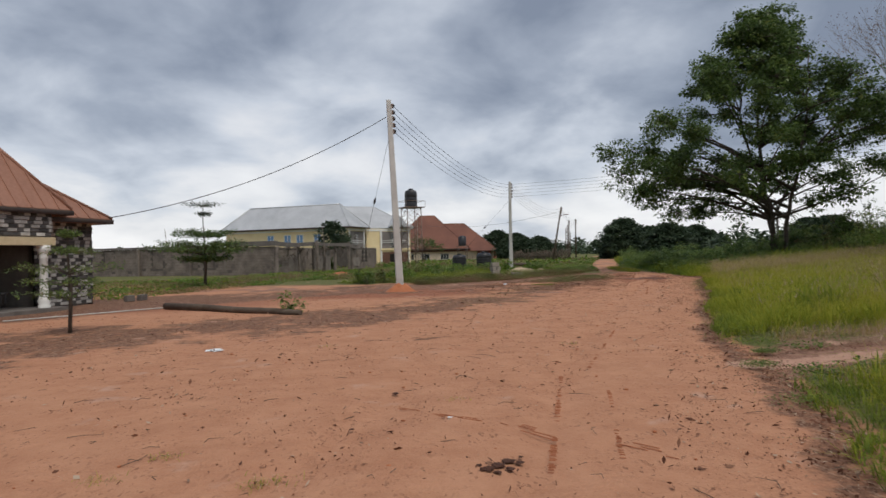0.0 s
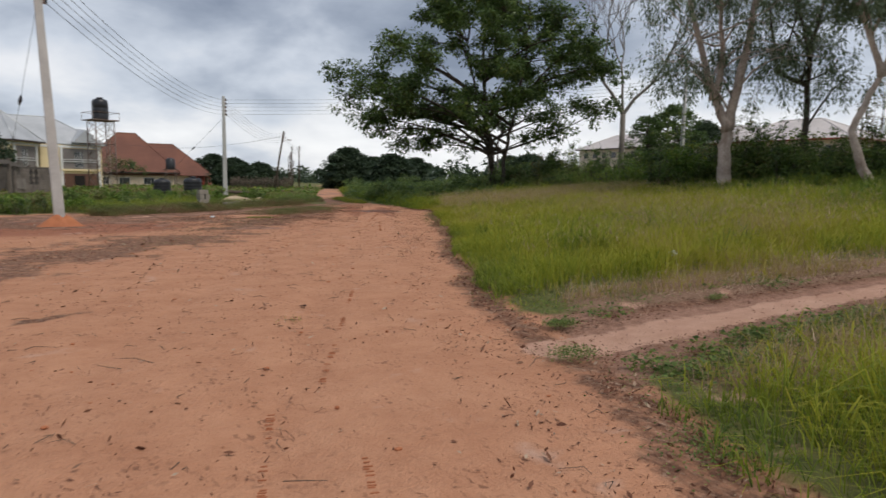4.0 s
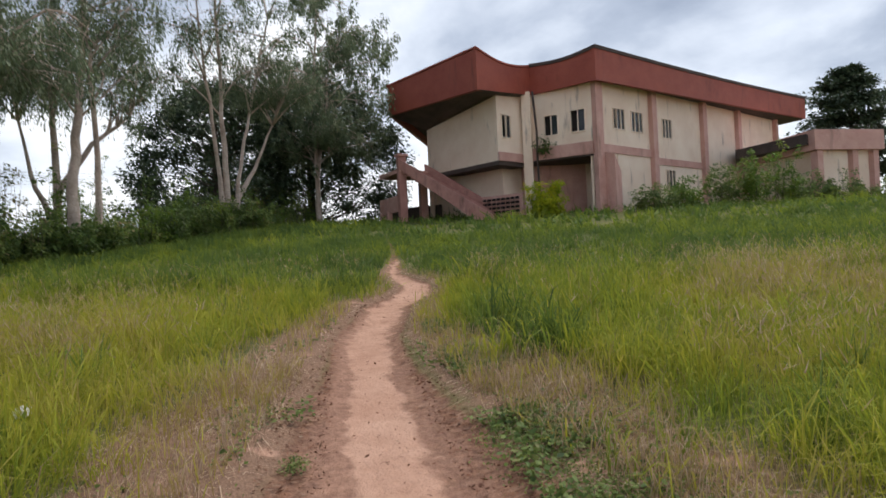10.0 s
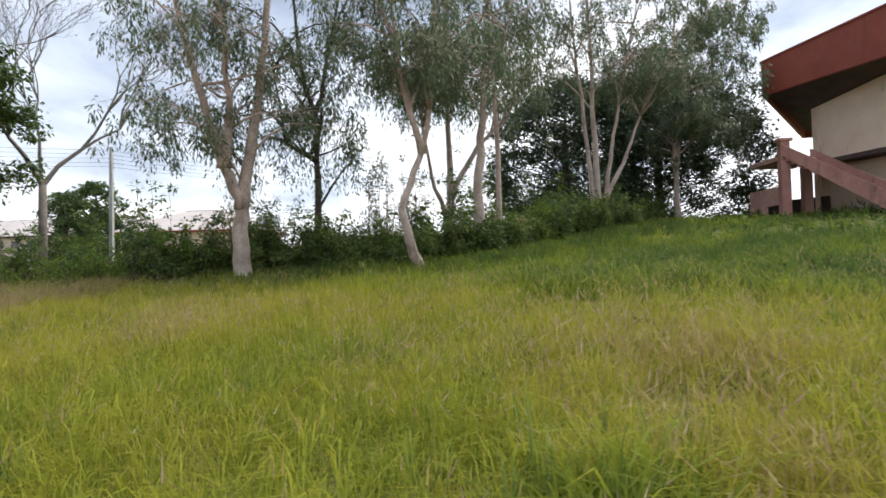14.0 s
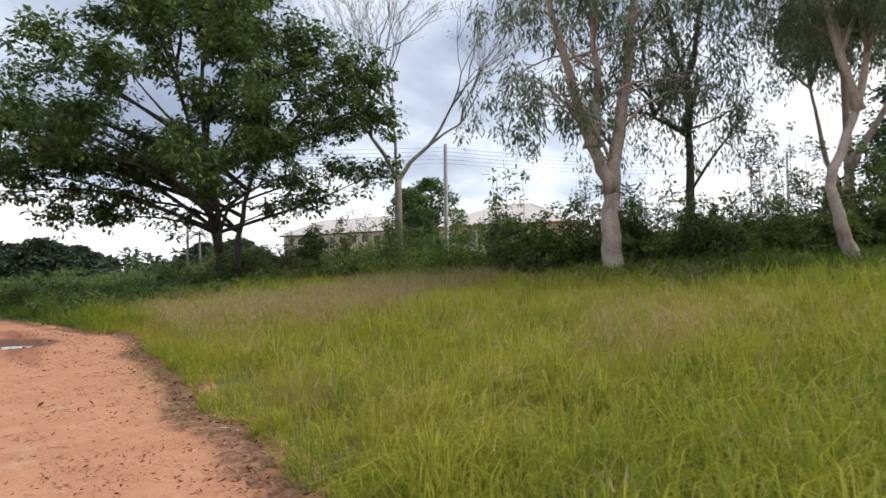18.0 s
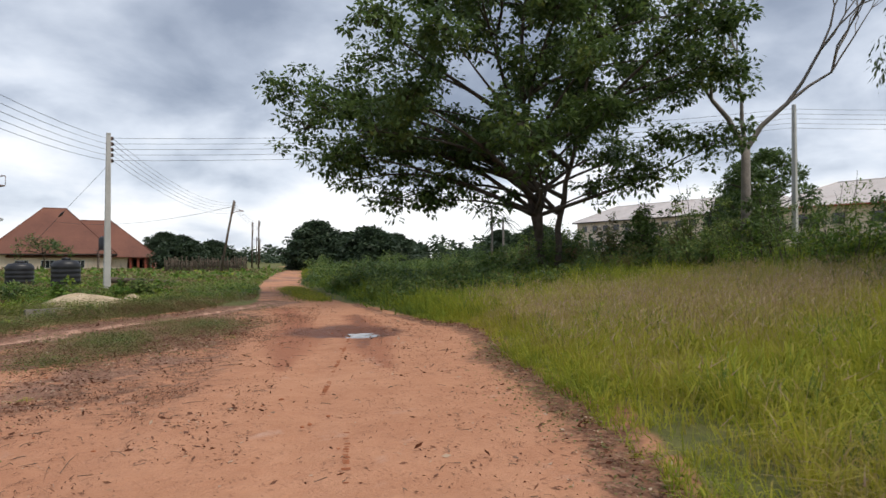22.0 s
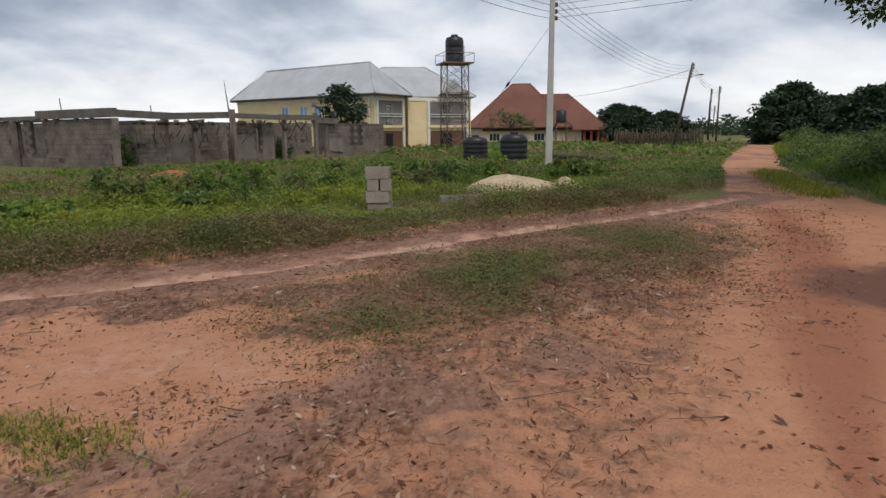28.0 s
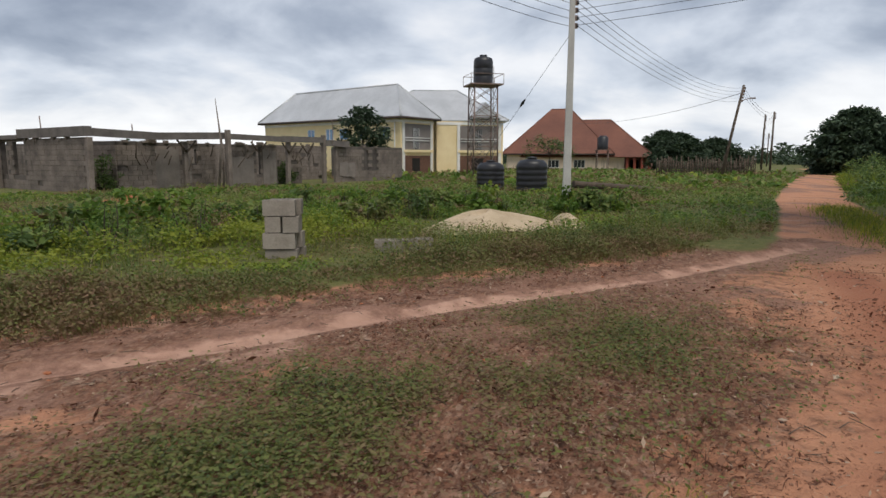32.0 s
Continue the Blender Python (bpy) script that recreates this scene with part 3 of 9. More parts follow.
def zones(x, y):
    """What covers the ground, by place: bare sand, litter, red earth, straw, green, wet."""
    d = across(x, y)
    s = 0.447 * x + 0.894 * y
    wob = 0.35 * fnoise(x, y, 2.2) + 0.12 * fnoise(x, y, 0.6, 2)
    foot = lane(x, y, FOOTPATH, FOOT_W)
    middle = lane(x, y, FOOTPATH, FOOT_MID)
    trail = lane(x, y, TRAIL, 0.27)
    road2 = lane(x, y, ROAD_FAR, ROAD_WIDE)
    db = bank_edge(x, y)
    # how wide the open sand lies to the left of the grassy edge, by the way along
    width = np.interp(s, [-20, 3, 12, 18, 23, 27, 31, 36], [22, 17, 14, 8.2, 5.0, 4.4, 4.2, 3.6])
    sand = smooth(-0.25, 0.35, -(db + wob)) * smooth(-0.6, 0.6, d + width + 1.2 * wob) * (1 - smooth(31, 34, s))
    sand = np.maximum(sand, smooth(0.05, 0.45, road2 + 0.2 * wob))
    sand = np.maximum(sand, smooth(0.1, 0.6, foot + 0.3 * wob))
    sand = np.maximum(sand, smooth(0.1, 0.6, trail + 0.2 * wob))
    straw = smooth(0.02, 0.4, lane(x, y, FOOTPATH, STRAW_W) + 0.35 * wob) * smooth(0.0, 0.8, d)
    right = y < np.interp(x, [p[0] for p in FOOTPATH], [p[1] for p in FOOTPATH])
    straw = straw * np.where(right, 0.7, 1.0)
    litter = smooth(-1.6, 1.2, -(d + width) + 1.6 * wob) * smooth(-9.5, -6.0, d + width + 1.5 * wob) * (s < 36)
    band = lane(x, y, [(-15, 5.0), (-10.5, 8.3), (-7.5, 9.3), (-4, 12.2), (-0.8, 15.8), (1.6, 20.5)], [4.0, 3.4, 2.8, 2.6, 2.4, 2.0])
    strip = smooth(0.0, 0.8, band * 0.8 + 0.2 + 0.9 * wob + 0.5 * fnoise(x, y, 0.9, 58) + 0.35 * fnoise(x, y, 0.35, 59)) * smooth(0.0, 0.3, band) * 0.85
    litter = np.maximum(litter, strip)
    for cx, cy, a, r in ((-4.7, 5.85, 0.5, 0.55), (-9.0, 9.5, 0.2, 1.2), (2.6, 21.2, 0.9, 0.9), (4.0, 21.3, 0.7, 0.8), (1.2, 20.4, 0.4, 1.0)):
        litter = np.maximum(litter, smooth(1.0, 0.3, np.hypot((x - cx) * math.cos(a) + (y - cy) * math.sin(a), 2.4 * ((y - cy) * math.cos(a) - (x - cx) * math.sin(a))) / r + 0.5 * patchy(x, y, 0.4, 65)))
    edge_litter = smooth(0.5, 0.1, np.abs(db + wob)) * 0.75
    edge_litter = np.maximum(edge_litter, 0.5 * smooth(-6.2, -5.0, d + wob) * smooth(-2.4, -3.8, d + 1.6 * wob) * smooth(17, 21, s) * (s < 32))
    green = np.where(db > 0, smooth(0.0, 0.6, db + wob), smooth(8.0, 9.5, -(d + width) + 2.0 * wob))
    green = np.maximum(green, smooth(33, 35, s))
    green = green * np.where(db > 0, 1.0, smooth(17, 24, s))
    t0, t1 = TRAIL[0], TRAIL[-1]
    far_side = ((y - t0[1]) * (t1[0] - t0[0]) - (x - t0[0]) * (t1[1] - t0[1])) / math.hypot(t1[0] - t0[0], t1[1] - t0[1])
    green = np.maximum(green, smooth(0.5, 1.3, far_side + 0.8 * wob) * smooth(-4.0, -6.0, d) * smooth(21, 24, s) * (s < 60))
    green = green * (1 - sand)
    patch = smooth(0.0, 0.45, lane(x, y, [(3.0, 23.6), (5.0, 26.0), (6.9, 29.0)], [0.4, 1.5, 1.3]) + 0.35 * wob)
    red = smooth(5.0, 2.5, np.hypot(x + 4.3, (y - 19.3) * 1.3)) + 0.7 * smooth(4.5, 2.0, np.hypot((x + 12) * 0.7, y - 16.5))
    red = np.maximum(red, 0.32 * smooth(2.2, 0.5, np.abs(d + 4.2)) * (s > 14))
    red = np.maximum(red, 0.8 * smooth(0.0, 0.9, lane(x, y, [(6.1, 21.6), (7.3, 24.3), (8.9, 28.0), (9.9, 31.5)], [0.2, 1.0, 1.1, 0.7]) + 0.5 * wob))
    red = np.maximum(red, 0.75 * smooth(0.0, 0.9, lane(x, y, [(7.4, 21.0), (8.1, 22.8), (9.4, 25.4), (10.5, 28.2)], [0.2, 0.7, 1.0, 0.6]) + 0.5 * wob))
    wet = smooth(1.5, 0.35, np.hypot((x - 8.8) * 0.8, (y - 25.3) * 0.85) + 0.8 * wob)
    wet = np.maximum(wet, 0.55 * smooth(0.1, 0.7, np.maximum(lane(x, y, [(7.9, 22.7), (9.1, 24.9), (10.8, 28.7)], [0.15, 0.5, 0.2]), lane(x, y, [(9.2, 24.6), (9.6, 23.6)], [0.5, 0.12])) + 0.3 * wob))
    # trodden brown margins of the footpath
    margin = smooth(0.02, 0.3, foot) * (1 - smooth(0.4, 0.75, foot)) * 0.9 * (d > 0.6)
    litter = np.maximum(litter, margin)
    litter = np.maximum(litter, 0.55 * right * smooth(0.1, 0.5, lane(x, y, FOOTPATH, 1.5) + 0.4 * wob) * (d > 0.6))
    litter = litter * (1 - 0.85 * smooth(1.7, 0.7, np.hypot((x - 1.9) * 0.8, y - 23.3) + 0.8 * wob))
    # blotches: bare sand and trodden litter in turn
    blotch = 0.55 * fnoise(x, y, 1.1, 51) + 0.45 * fnoise(x, y, 0.42, 53)
    litter = np.where((s > 15) & (d < -2.2), np.clip(litter + 0.75 * blotch * (litter > 0.05) * (1 - 0.7 * patch) + 0.25 * smooth(-2.2, -4.0, d) * (blotch > 0.15), 0, 1), litter)
    litter = litter * np.where(s > 13, np.clip(0.8 + 0.5 * patchy(x, y, 0.9, 61) + 0.25 * patchy(x, y, 0.35, 62), 0, 1.15), 1.0)
    patch = patch * np.clip(0.75 + 0.6 * patchy(x, y, 0.8, 63), 0.1, 1)
    sand_clear = np.maximum(trail, road2 * 0.9)
    litter = np.clip(np.maximum(np.maximum(litter * 0.92, edge_litter), patch) * (1 - smooth(0.2, 0.6, sand_clear)), 0, 1)
    swept = lane(x, y, DRIFT, [1.0, 1.15, 1.1, 0.9, 1.0, 1.15, 1.25])
    drift = smooth(0.25, 0.75, swept + 0.35 * patchy(x, y, 0.7, 81) + 0.25 * patchy(x, y, 0.25, 82)) * smooth(0.0, 0.2, swept)
    clear = bare(x, y)
    trampled = lane(x, y, [(2.4, 24.75), (3.9, 25.3), (5.4, 25.4), (6.5, 27.2), (7.3, 29.8)], [0.7, 1.1, 1.9, 1.9, 1.3])
    brown = smooth(0.0, 0.2, trampled) * smooth(0.15, 0.75, trampled + 0.45 * patchy(x, y, 0.9, 87) + 0.2 * patchy(x, y, 0.3, 88))
    litter = np.maximum(litter, 0.85 * brown * (1 - smooth(0.2, 0.6, sand_clear)))
    litter = np.maximum(litter, 0.62 * drift) * (1 - 0.95 * clear)
    trod = np.maximum(smooth(0.02, 0.3, foot + 0.2 * wob) * smooth(-0.4, 0.6, d), smooth(0.1, 0.5, lane(x, y, TRAIL, 1.25) + 0.35 * patchy(x, y, 0.8, 83)) * smooth(0.0, 0.2, lane(x, y, TRAIL, 1.5)))
    trod = np.maximum(trod, 0.75 * smooth(0.3, 0.9, patchy(x, y, 1.1, 84) + 0.5 * smooth(-2.5, -5.0, d)) * (s > 15) * smooth(-2.8, -4.2, d)) * (1 - clear)
    litter = np.maximum(litter, 0.95 * smooth(0.1, 0.5, lane(x, y, TRAIL, 1.3) + 0.4 * patchy(x, y, 0.5, 85)) * smooth(0.0, 0.2, lane(x, y, TRAIL, 1.5)) * (1 - smooth(0.0, 0.4, lane(x, y, TRAIL, 0.42))) * (far_side > 0))
    # farther along the pale lane dims: the grass's shade put into its colour
    return dict(sand=sand, trod=np.clip(trod, 0, 1), litter=litter, red=np.clip(red, 0, 1), straw=np.clip(straw * (1 - smooth(0.2, 0.6, foot)), 0, 1), green=np.clip(green, 0, 1), wet=wet, patch=patch, foot=foot, trail=trail, pale=np.maximum(np.maximum(0.4 * clear, np.interp(x, [3.0, 5.5], [1.0, 0.75]) * smooth(0.02, 0.5, middle + 0.25 * wob + 0.15 * patchy(x, y, 0.35, 17))), 0.7 * smooth(0.05, 0.75, trail + 0.3 * wob + 0.6 * patchy(x, y, 0.4, 18))))


def build_ground():
    def steps(lo, a, b, hi, fine):
        mid = np.arange(a, b, fine)
        out_lo, out_hi, g, v = [], [], fine, a
        while v > lo:
            g *= 1.22
            v -= g
            out_lo.append(v)
        g, v = fine, mid[-1]
        while v < hi:
            g *= 1.22
            v += g
            out_hi.append(v)
        return np.concatenate([out_lo[::-1], mid, out_hi])

    xs, ys = steps(-900, -16, 24, 900, 0.14), steps(-900, -9, 44, 1200, 0.14)
    X, Y = np.meshgrid(xs, ys)
    Z = ground_z(X, Y)
    zn = zones(X, Y)
    near = (np.abs(X - 4) < 24) & (np.abs(Y - 16) < 30)
    rough = 0.02 * fnoise(X, Y, 1.3, 5) + 0.012 * fnoise(X, Y, 0.37, 7)
    # tyre ruts and trodden hollows
    ruts = sum(0.035 * np.exp(-(((across(X, Y) + k + 0.25 * np.sin(Y * 0.25)) / 0.22) ** 2)) for k in (2.2, 3.8)) * zn["sand"]
    Z = Z + near * (rough * (1 - 0.5 * zn["sand"]) - ruts - 0.10 * smooth(1.15, 0.2, np.hypot(X - 9.05, Y - 24.9)) - 0.05 * smooth(0.1, 0.8, zn["foot"]) - 0.06 * smooth(0.1, 0.8, zn["trail"]) + 0.03 * zn["green"])
    ny, nx = X.shape
    idx = np.arange(nx * ny).reshape(ny, nx)
    faces = np.stack([idx[:-1, :-1], idx[:-1, 1:], idx[1:, 1:], idx[1:, :-1]], -1).reshape(-1, 4)
    me = quick_mesh("ground", np.stack([X, Y, Z], -1).reshape(-1, 3), faces, M_GROUND, smooth_on=True)
    for key in ("litter", "red", "straw", "green", "wet", "pale", "trod"):
        me.attributes.new(key, "FLOAT", "POINT").data.foreach_set("value", (zn[key] - 0.4 * smooth(0.06, 0.0, zn[key])).astype(np.float32).ravel())
    return tagged(new("ground", me), "open ground of orange sand, leaf litter and grass", "ground", kind="structure")


build_ground()


# ---- buildings ----
def cluster_leaves(name, centres, radii, per, mat, leaf, rng, squash=0.6, hang=0.25, base=0.45, spread=0.13):
    """Leaves in tight bunches: at each centre a rosette of leaves that point outwards and droop a little."""
    m = len(centres)
    n = m * per
    c = np.repeat(np.asarray(centres, float), per, 0)
    r = np.repeat(np.asarray(radii, float), per)[:, None]
    out = rng.normal(size=(n, 3))
    out /= np.linalg.norm(out, axis=1, keepdims=True)
    p = c + out * r * np.sqrt(rng.random((n, 1))) * np.array([1, 1, squash])
    d = out + rng.normal(size=(n, 3)) * 0.45
    d[:, 2] = d[:, 2] * 0.7 - hang
    d /= np.linalg.norm(d, axis=1, keepdims=True)
    u = np.cross(d, np.array([0, 0, 1.0]) + rng.normal(size=(n, 3)) * 0.45)
    u /= np.linalg.norm(u, axis=1, keepdims=True) + 1e-9
    ln = leaf[0] * rng.uniform(0.6, 1.25, (n, 1))
    wd = leaf[1] * rng.uniform(0.7, 1.25, (n, 1))
    v = np.empty((n, 4, 3))
    v[:, 0] = p
    v[:, 1] = p + d * ln * 0.55 + u * wd * 0.5
    v[:, 2] = p + d * ln
    v[:, 2, 2] -= 0.12 * ln[:, 0]
    v[:, 3] = p + d * ln * 0.55 - u * wd * 0.5
    t = np.clip(base + np.repeat(rng.normal(0, spread, m), per) + rng.normal(0, spread, n), 0, 1)
    return quick_mesh(name, v.reshape(-1, 3), np.arange(4 * n).reshape(n, 4), mat, np.repeat(t, 4))


def inward(pts, k):
    """The plan points moved inwards by k (outwards if negative)."""
    out = []
    for i, p in enumerate(pts):
        a, b = Vector(pts[i - 1][:2]), Vector(pts[(i + 1) % len(pts)][:2])
        p = Vector(p[:2])
        e, f = (p - a).normalized(), (b - p).normalized()
        na, nb = Vector((-e.y, e.x)), Vector((-f.y, f.x))
        out.append(tuple(p + k * (na + nb) / max(1 + na.dot(nb), 0.3)))
    return out


def hip_roof(pts, z0, rise, over=0.6, thick=0.12, bm=None, run=None):
    """A hipped roof over a four-cornered plan (counter-clockwise)."""
    q = [Vector((*p, z0)) for p in inward(pts, -over)]
    if (q[1] - q[0]).length < (q[2] - q[1]).length:
        q = q[1:] + q[:1]
    half = min((q[2] - q[1]).length, (q[3] - q[0]).length) / 2
    along = ((q[1] - q[0]) + (q[2] - q[3])).normalized()
    length = (q[1] - q[0]).length
    k = min(run or half, length / 2 - 0.02)
    r0 = (q[0] + q[3]) / 2 + along * k + Vector((0, 0, rise))
    r1 = (q[1] + q[2]) / 2 - along * k + Vector((0, 0, rise))
    bm = bm or bmesh.new()
    lo = [bm.verts.new(p - Vector((0, 0, thick))) for p in q]
    hi = [bm.verts.new(p) for p in q]
    a, b = bm.verts.new(r0), bm.verts.new(r1)
    bm.faces.new(lo[::-1])
    for i in range(4):
        j = (i + 1) % 4
        bm.faces.new((lo[i], lo[j], hi[j], hi[i]))
    bm.faces.new((hi[0], hi[1], b, a))
    bm.faces.new((hi[1], hi[2], b))
    bm.faces.new((hi[2], hi[3], a, b))
    bm.faces.new((hi[3], hi[0], a))
    return bm, q, r0, r1


def roof_ribs(q, r0, r1, step=0.5, h=0.035, w=0.03):
    """Standing seams up each slope of a hipped roof."""
    bm = bmesh.new()
    slopes = [(q[0], q[1], r0, r1), (q[1], q[2], r1, r1), (q[2], q[3], r1, r0), (q[3], q[0], r0, r0)]
    for a, b, ra, rb in slopes:
        n = max(2, int((b - a).length / step))
        e = (b - a).normalized()
        nrm = e.cross(((ra + rb) / 2 - (a + b) / 2)).normalized()
        up = ((ra + rb) / 2 - (a + b) / 2)
        up = (up - e * up.dot(e))
        da, db = (ra - a).dot(e), (b - rb).dot(e)
        for k in range(1, n):
            t = (b - a).length * k / n
            f = min(1.0, t / max(da, 1e-3), ((b - a).length - t) / max(db, 1e-3))
            p0, p1 = a + e * t, a + e * t + up * f
            c = [p0 - e * w, p0 + e * w, p1 + e * w, p1 - e * w]
            lo, hi = [bm.verts.new(v - nrm * 0.01) for v in c], [bm.verts.new(v + nrm * h) for v in c]
            bm.faces.new(hi)
            for i in range(4):
                j = (i + 1) % 4
                bm.faces.new((lo[i], lo[j], hi[j], hi[i]))
    return bm


def hip_caps(q, r0, r1, w=0.09):
    """Ridge and hip cappings."""
    bm = bmesh.new()
    for a, b in ((q[0], r0), (q[3], r0), (q[1], r1), (q[2], r1), (r0, r1)):
        if (b - a).length > 0.1:
            tube([a, b], w, 6, bm)
    return bm


def wall_between(p, q, z0, z1, thick=0.2, holes=(), bm=None):
    """A wall from plan point p to q, its outer face on the right-hand side of p to q; holes are (from, to, low, high) along it."""
    bm = bm or bmesh.new()
    p, q = Vector(p[:2]), Vector(q[:2])
    e = (q - p).normalized()
    nrm = Vector((-e.y, e.x)) * thick
    length = (q - p).length
    cuts = sorted({0.0, length, *[c for h in holes for c in h[:2]]})
    levels = sorted({z0, z1, *[c for h in holes for c in h[2:]]})
    for a, b in zip(cuts, cuts[1:]):
        for lo, hi in zip(levels, levels[1:]):
            m, zc = (a + b) / 2, (lo + hi) / 2
            if any(h[0] < m < h[1] and h[2] < zc < h[3] for h in holes):
                continue
            c = [p + e * a, p + e * b, p + e * b + nrm, p + e * a + nrm]
            v = [bm.verts.new((*k, z)) for z in (lo, hi) for k in c]
            for f in ((3, 2, 1, 0), (4, 5, 6, 7), (0, 1, 5, 4), (1, 2, 6, 5), (2, 3, 7, 6), (3, 0, 4, 7)):
                bm.faces.new([v[i] for i in f])
    bmesh.ops.remove_doubles(bm, verts=bm.verts[:], dist=0.0005)
    return bm


def window_in(parent, p, q, along, low, w, h, out=0.03, frame_mat=None, glass=None, panes=2, name="window", open_leaf=False, label="", inset=0.03):
    """A framed window of some panes in the wall from p to q, its left edge 'along' metres from p."""
    p, q = Vector(p[:2]), Vector(q[:2])
    e = (q - p).normalized()
    ang = math.degrees(math.atan2(e.y, e.x))
    o = p + e * along
    m = pose(o.x, o.y, low, 0, 0, ang)
    bm = bmesh.new()
    t = 0.06
    rings = [[bm.verts.new(c) for c in ((a, y, a), (w - a, y, a), (w - a, y, h - a), (a, y, h - a))] for a, y in ((0, -out), (t, -out), (t, 0.09), (0, 0.09))]
    for r0, r1 in zip(rings, rings[1:] + rings[:1]):
        for k in range(4):
            bm.faces.new((r0[k], r0[(k + 1) % 4], r1[(k + 1) % 4], r1[k]))
    bmesh.ops.recalc_face_normals(bm, faces=bm.faces[:])
    bm.transform(m)
    win = part(name, bm, frame_mat or M_WHITE, parent, label)
    for k in range(1, panes):
        b = box(w * k / panes - 0.025, -out + 0.005, t, w * k / panes + 0.025, 0.08, h - t)
        b.transform(m)
        part("mullion", b, frame_mat or M_WHITE, win)
    for k in range(panes):
        x0, x1 = w * k / panes + 0.03, w * (k + 1) / panes - 0.03
        if open_leaf and k == 0:
            b = box(x0, 0.16, t, x1, 0.17, h - t)
            b.transform(m)
            part("opening", b, M_VOID, win, "open casement backed by a sheet painted dark")
            continue
        b = box(x0, inset, t, x1, inset + 0.015, h - t)
        b.transform(m)
        part("pane", b, glass or M_GLASS, win)
    return win


def road_xy(s, d):
    """Plan point from the way along the road and the distance from its grassy edge."""
    return (s * 0.447 + (d - 1.7) * 0.894, s * 0.894 - (d - 1.7) * 0.447)


def stone_house():
    h = thing("house", "bungalow clad in black and white stone with a brown roof", "house", *road_xy(4, -21))
    inv = h.matrix_world.inverted()

    def put(name, bm, mat, parent=h, label=""):
        if parent is h:
            bm.transform(inv)
            return part(name, bm, mat, h, label)
        bm.transform(inv)
        return part(name, bm, mat, parent, label)

    A, B, C = road_xy(9.4, -19.7), road_xy(7.2, -19.7), road_xy(7.2, -21.2)
    E, F = road_xy(-7, -21.2), road_xy(9.4, -24.2)
    wall = put("wall", wall_between(B, A, 0.0, 2.95), M_MORTAR, label="wall faced with black and white stone")
    put("wall", wall_between(A, F, 0.0, 2.95), M_MORTAR)
    put("wall", wall_between(C, B, 0.0, 2.95), M_MORTAR)
    back = put("wall", wall_between(E, C, 0.0, 2.95, holes=[(11.3, 12.9, 0.2, 2.25)]), M_MORTAR, label="porch wall with a dark doorway")
    put("wall", wall_between(F, road_xy(-7, -24.2), 0.0, 2.95), M_MORTAR)
    put("wall", wall_between(road_xy(-7, -24.2), E, 0.0, 2.95), M_MORTAR)
    # a near-black sheet behind the doorway paints the unlit room
    put("doorway", prism([road_xy(4.1, -21.6), road_xy(6.1, -21.6), road_xy(6.1, -21.55), road_xy(4.1, -21.55)], 0.1, 2.4), M_VOID, label="open doorway backed by a sheet painted dark")
    dr = prism([road_xy(4.35, -21.42), road_xy(5.1, -21.42), road_xy(5.1, -21.36), road_xy(4.35, -21.36)], 0.2, 2.25)
    put("door", dr, surface("dark_door_paint", (0.035, 0.016, 0.012), (0.06, 0.028, 0.02), 3, 30, 0.6, 0.1), label="dark reddish-brown door leaf")
    put("plinth", prism([road_xy(-7, -21.3), road_xy(-7, -18.55), road_xy(7.5, -18.55), road_xy(7.5, -21.3)][::-1], -0.1, 0.1), M_MORTAR, label="raised concrete porch floor")
    put("beam", prism([road_xy(-7, -19.1), road_xy(-7, -18.8), road_xy(7.25, -18.8), road_xy(7.25, -19.1)][::-1], 2.0, 2.24), surface("cream_moulding", (0.5, 0.4, 0.24), (0.62, 0.52, 0.34), 2, 20, 0.8, 0.1), label="cream moulded porch beam")
    put("panel", prism([road_xy(-7, -19.05), road_xy(-7, -18.85), road_xy(4.75, -18.85), road_xy(4.75, -19.05)][::-1], 2.24, 2.82), M_PANEL, label="blank white fascia board, greyed for the eave's shade")
    band = put("wall", prism([road_xy(4.75, -19.07), road_xy(4.75, -18.9), road_xy(7.2, -18.9), road_xy(7.2, -19.07)][::-1], 2.24, 2.96), M_MORTAR)
    put("notice", prism([road_xy(6.25, -21.15), road_xy(6.25, -21.12), road_xy(6.75, -21.12), road_xy(6.75, -21.15)][::-1], 1.2, 1.75), surface("faded_paper", (0.22, 0.19, 0.17), (0.33, 0.3, 0.27), 5, 30, 0.9, 0), label="faded notice on the porch wall")
    # porch column: square base, fluted baluster shaft, cap
    cx, cy = road_xy(6.95, -18.95)
    prof = [(0.17, 0.05), (0.17, 0.17), (0.14, 0.2), (0.18, 0.3), (0.14, 0.41), (0.115, 0.46), (0.115, 1.58), (0.14, 1.62), (0.115, 1.68), (0.15, 1.78), (0.19, 1.86), (0.19, 2.0)]
    b = lathe(prof, 16)
    b.transform(Matrix.Translation((cx, cy, 0)))
    put("column", b, M_WHITE, label="moulded white porch column")
    for name, s0, s1, d0, z0, rise, depth, run in (("roof", -8, 7.85, -18.8, 3.12, 3.55, 5.2, None), ("roof", -8.5, 9.75, -19.15, 2.92, 2.2, 4.4, 3.5)):
        pts = [road_xy(s0, d0), road_xy(s0, d0 - depth), road_xy(s1, d0 - depth), road_xy(s1, d0)][::-1]
        bm, q, r0, r1 = hip_roof(pts, z0, rise, over=0.0, thick=0.16, run=run)
        rf = put(name, bm, M_BROWNROOF, label="steep brown metal roof")
        put("ridge_cap", hip_caps(q, r0, r1, 0.06), M_BROWNROOF, rf)
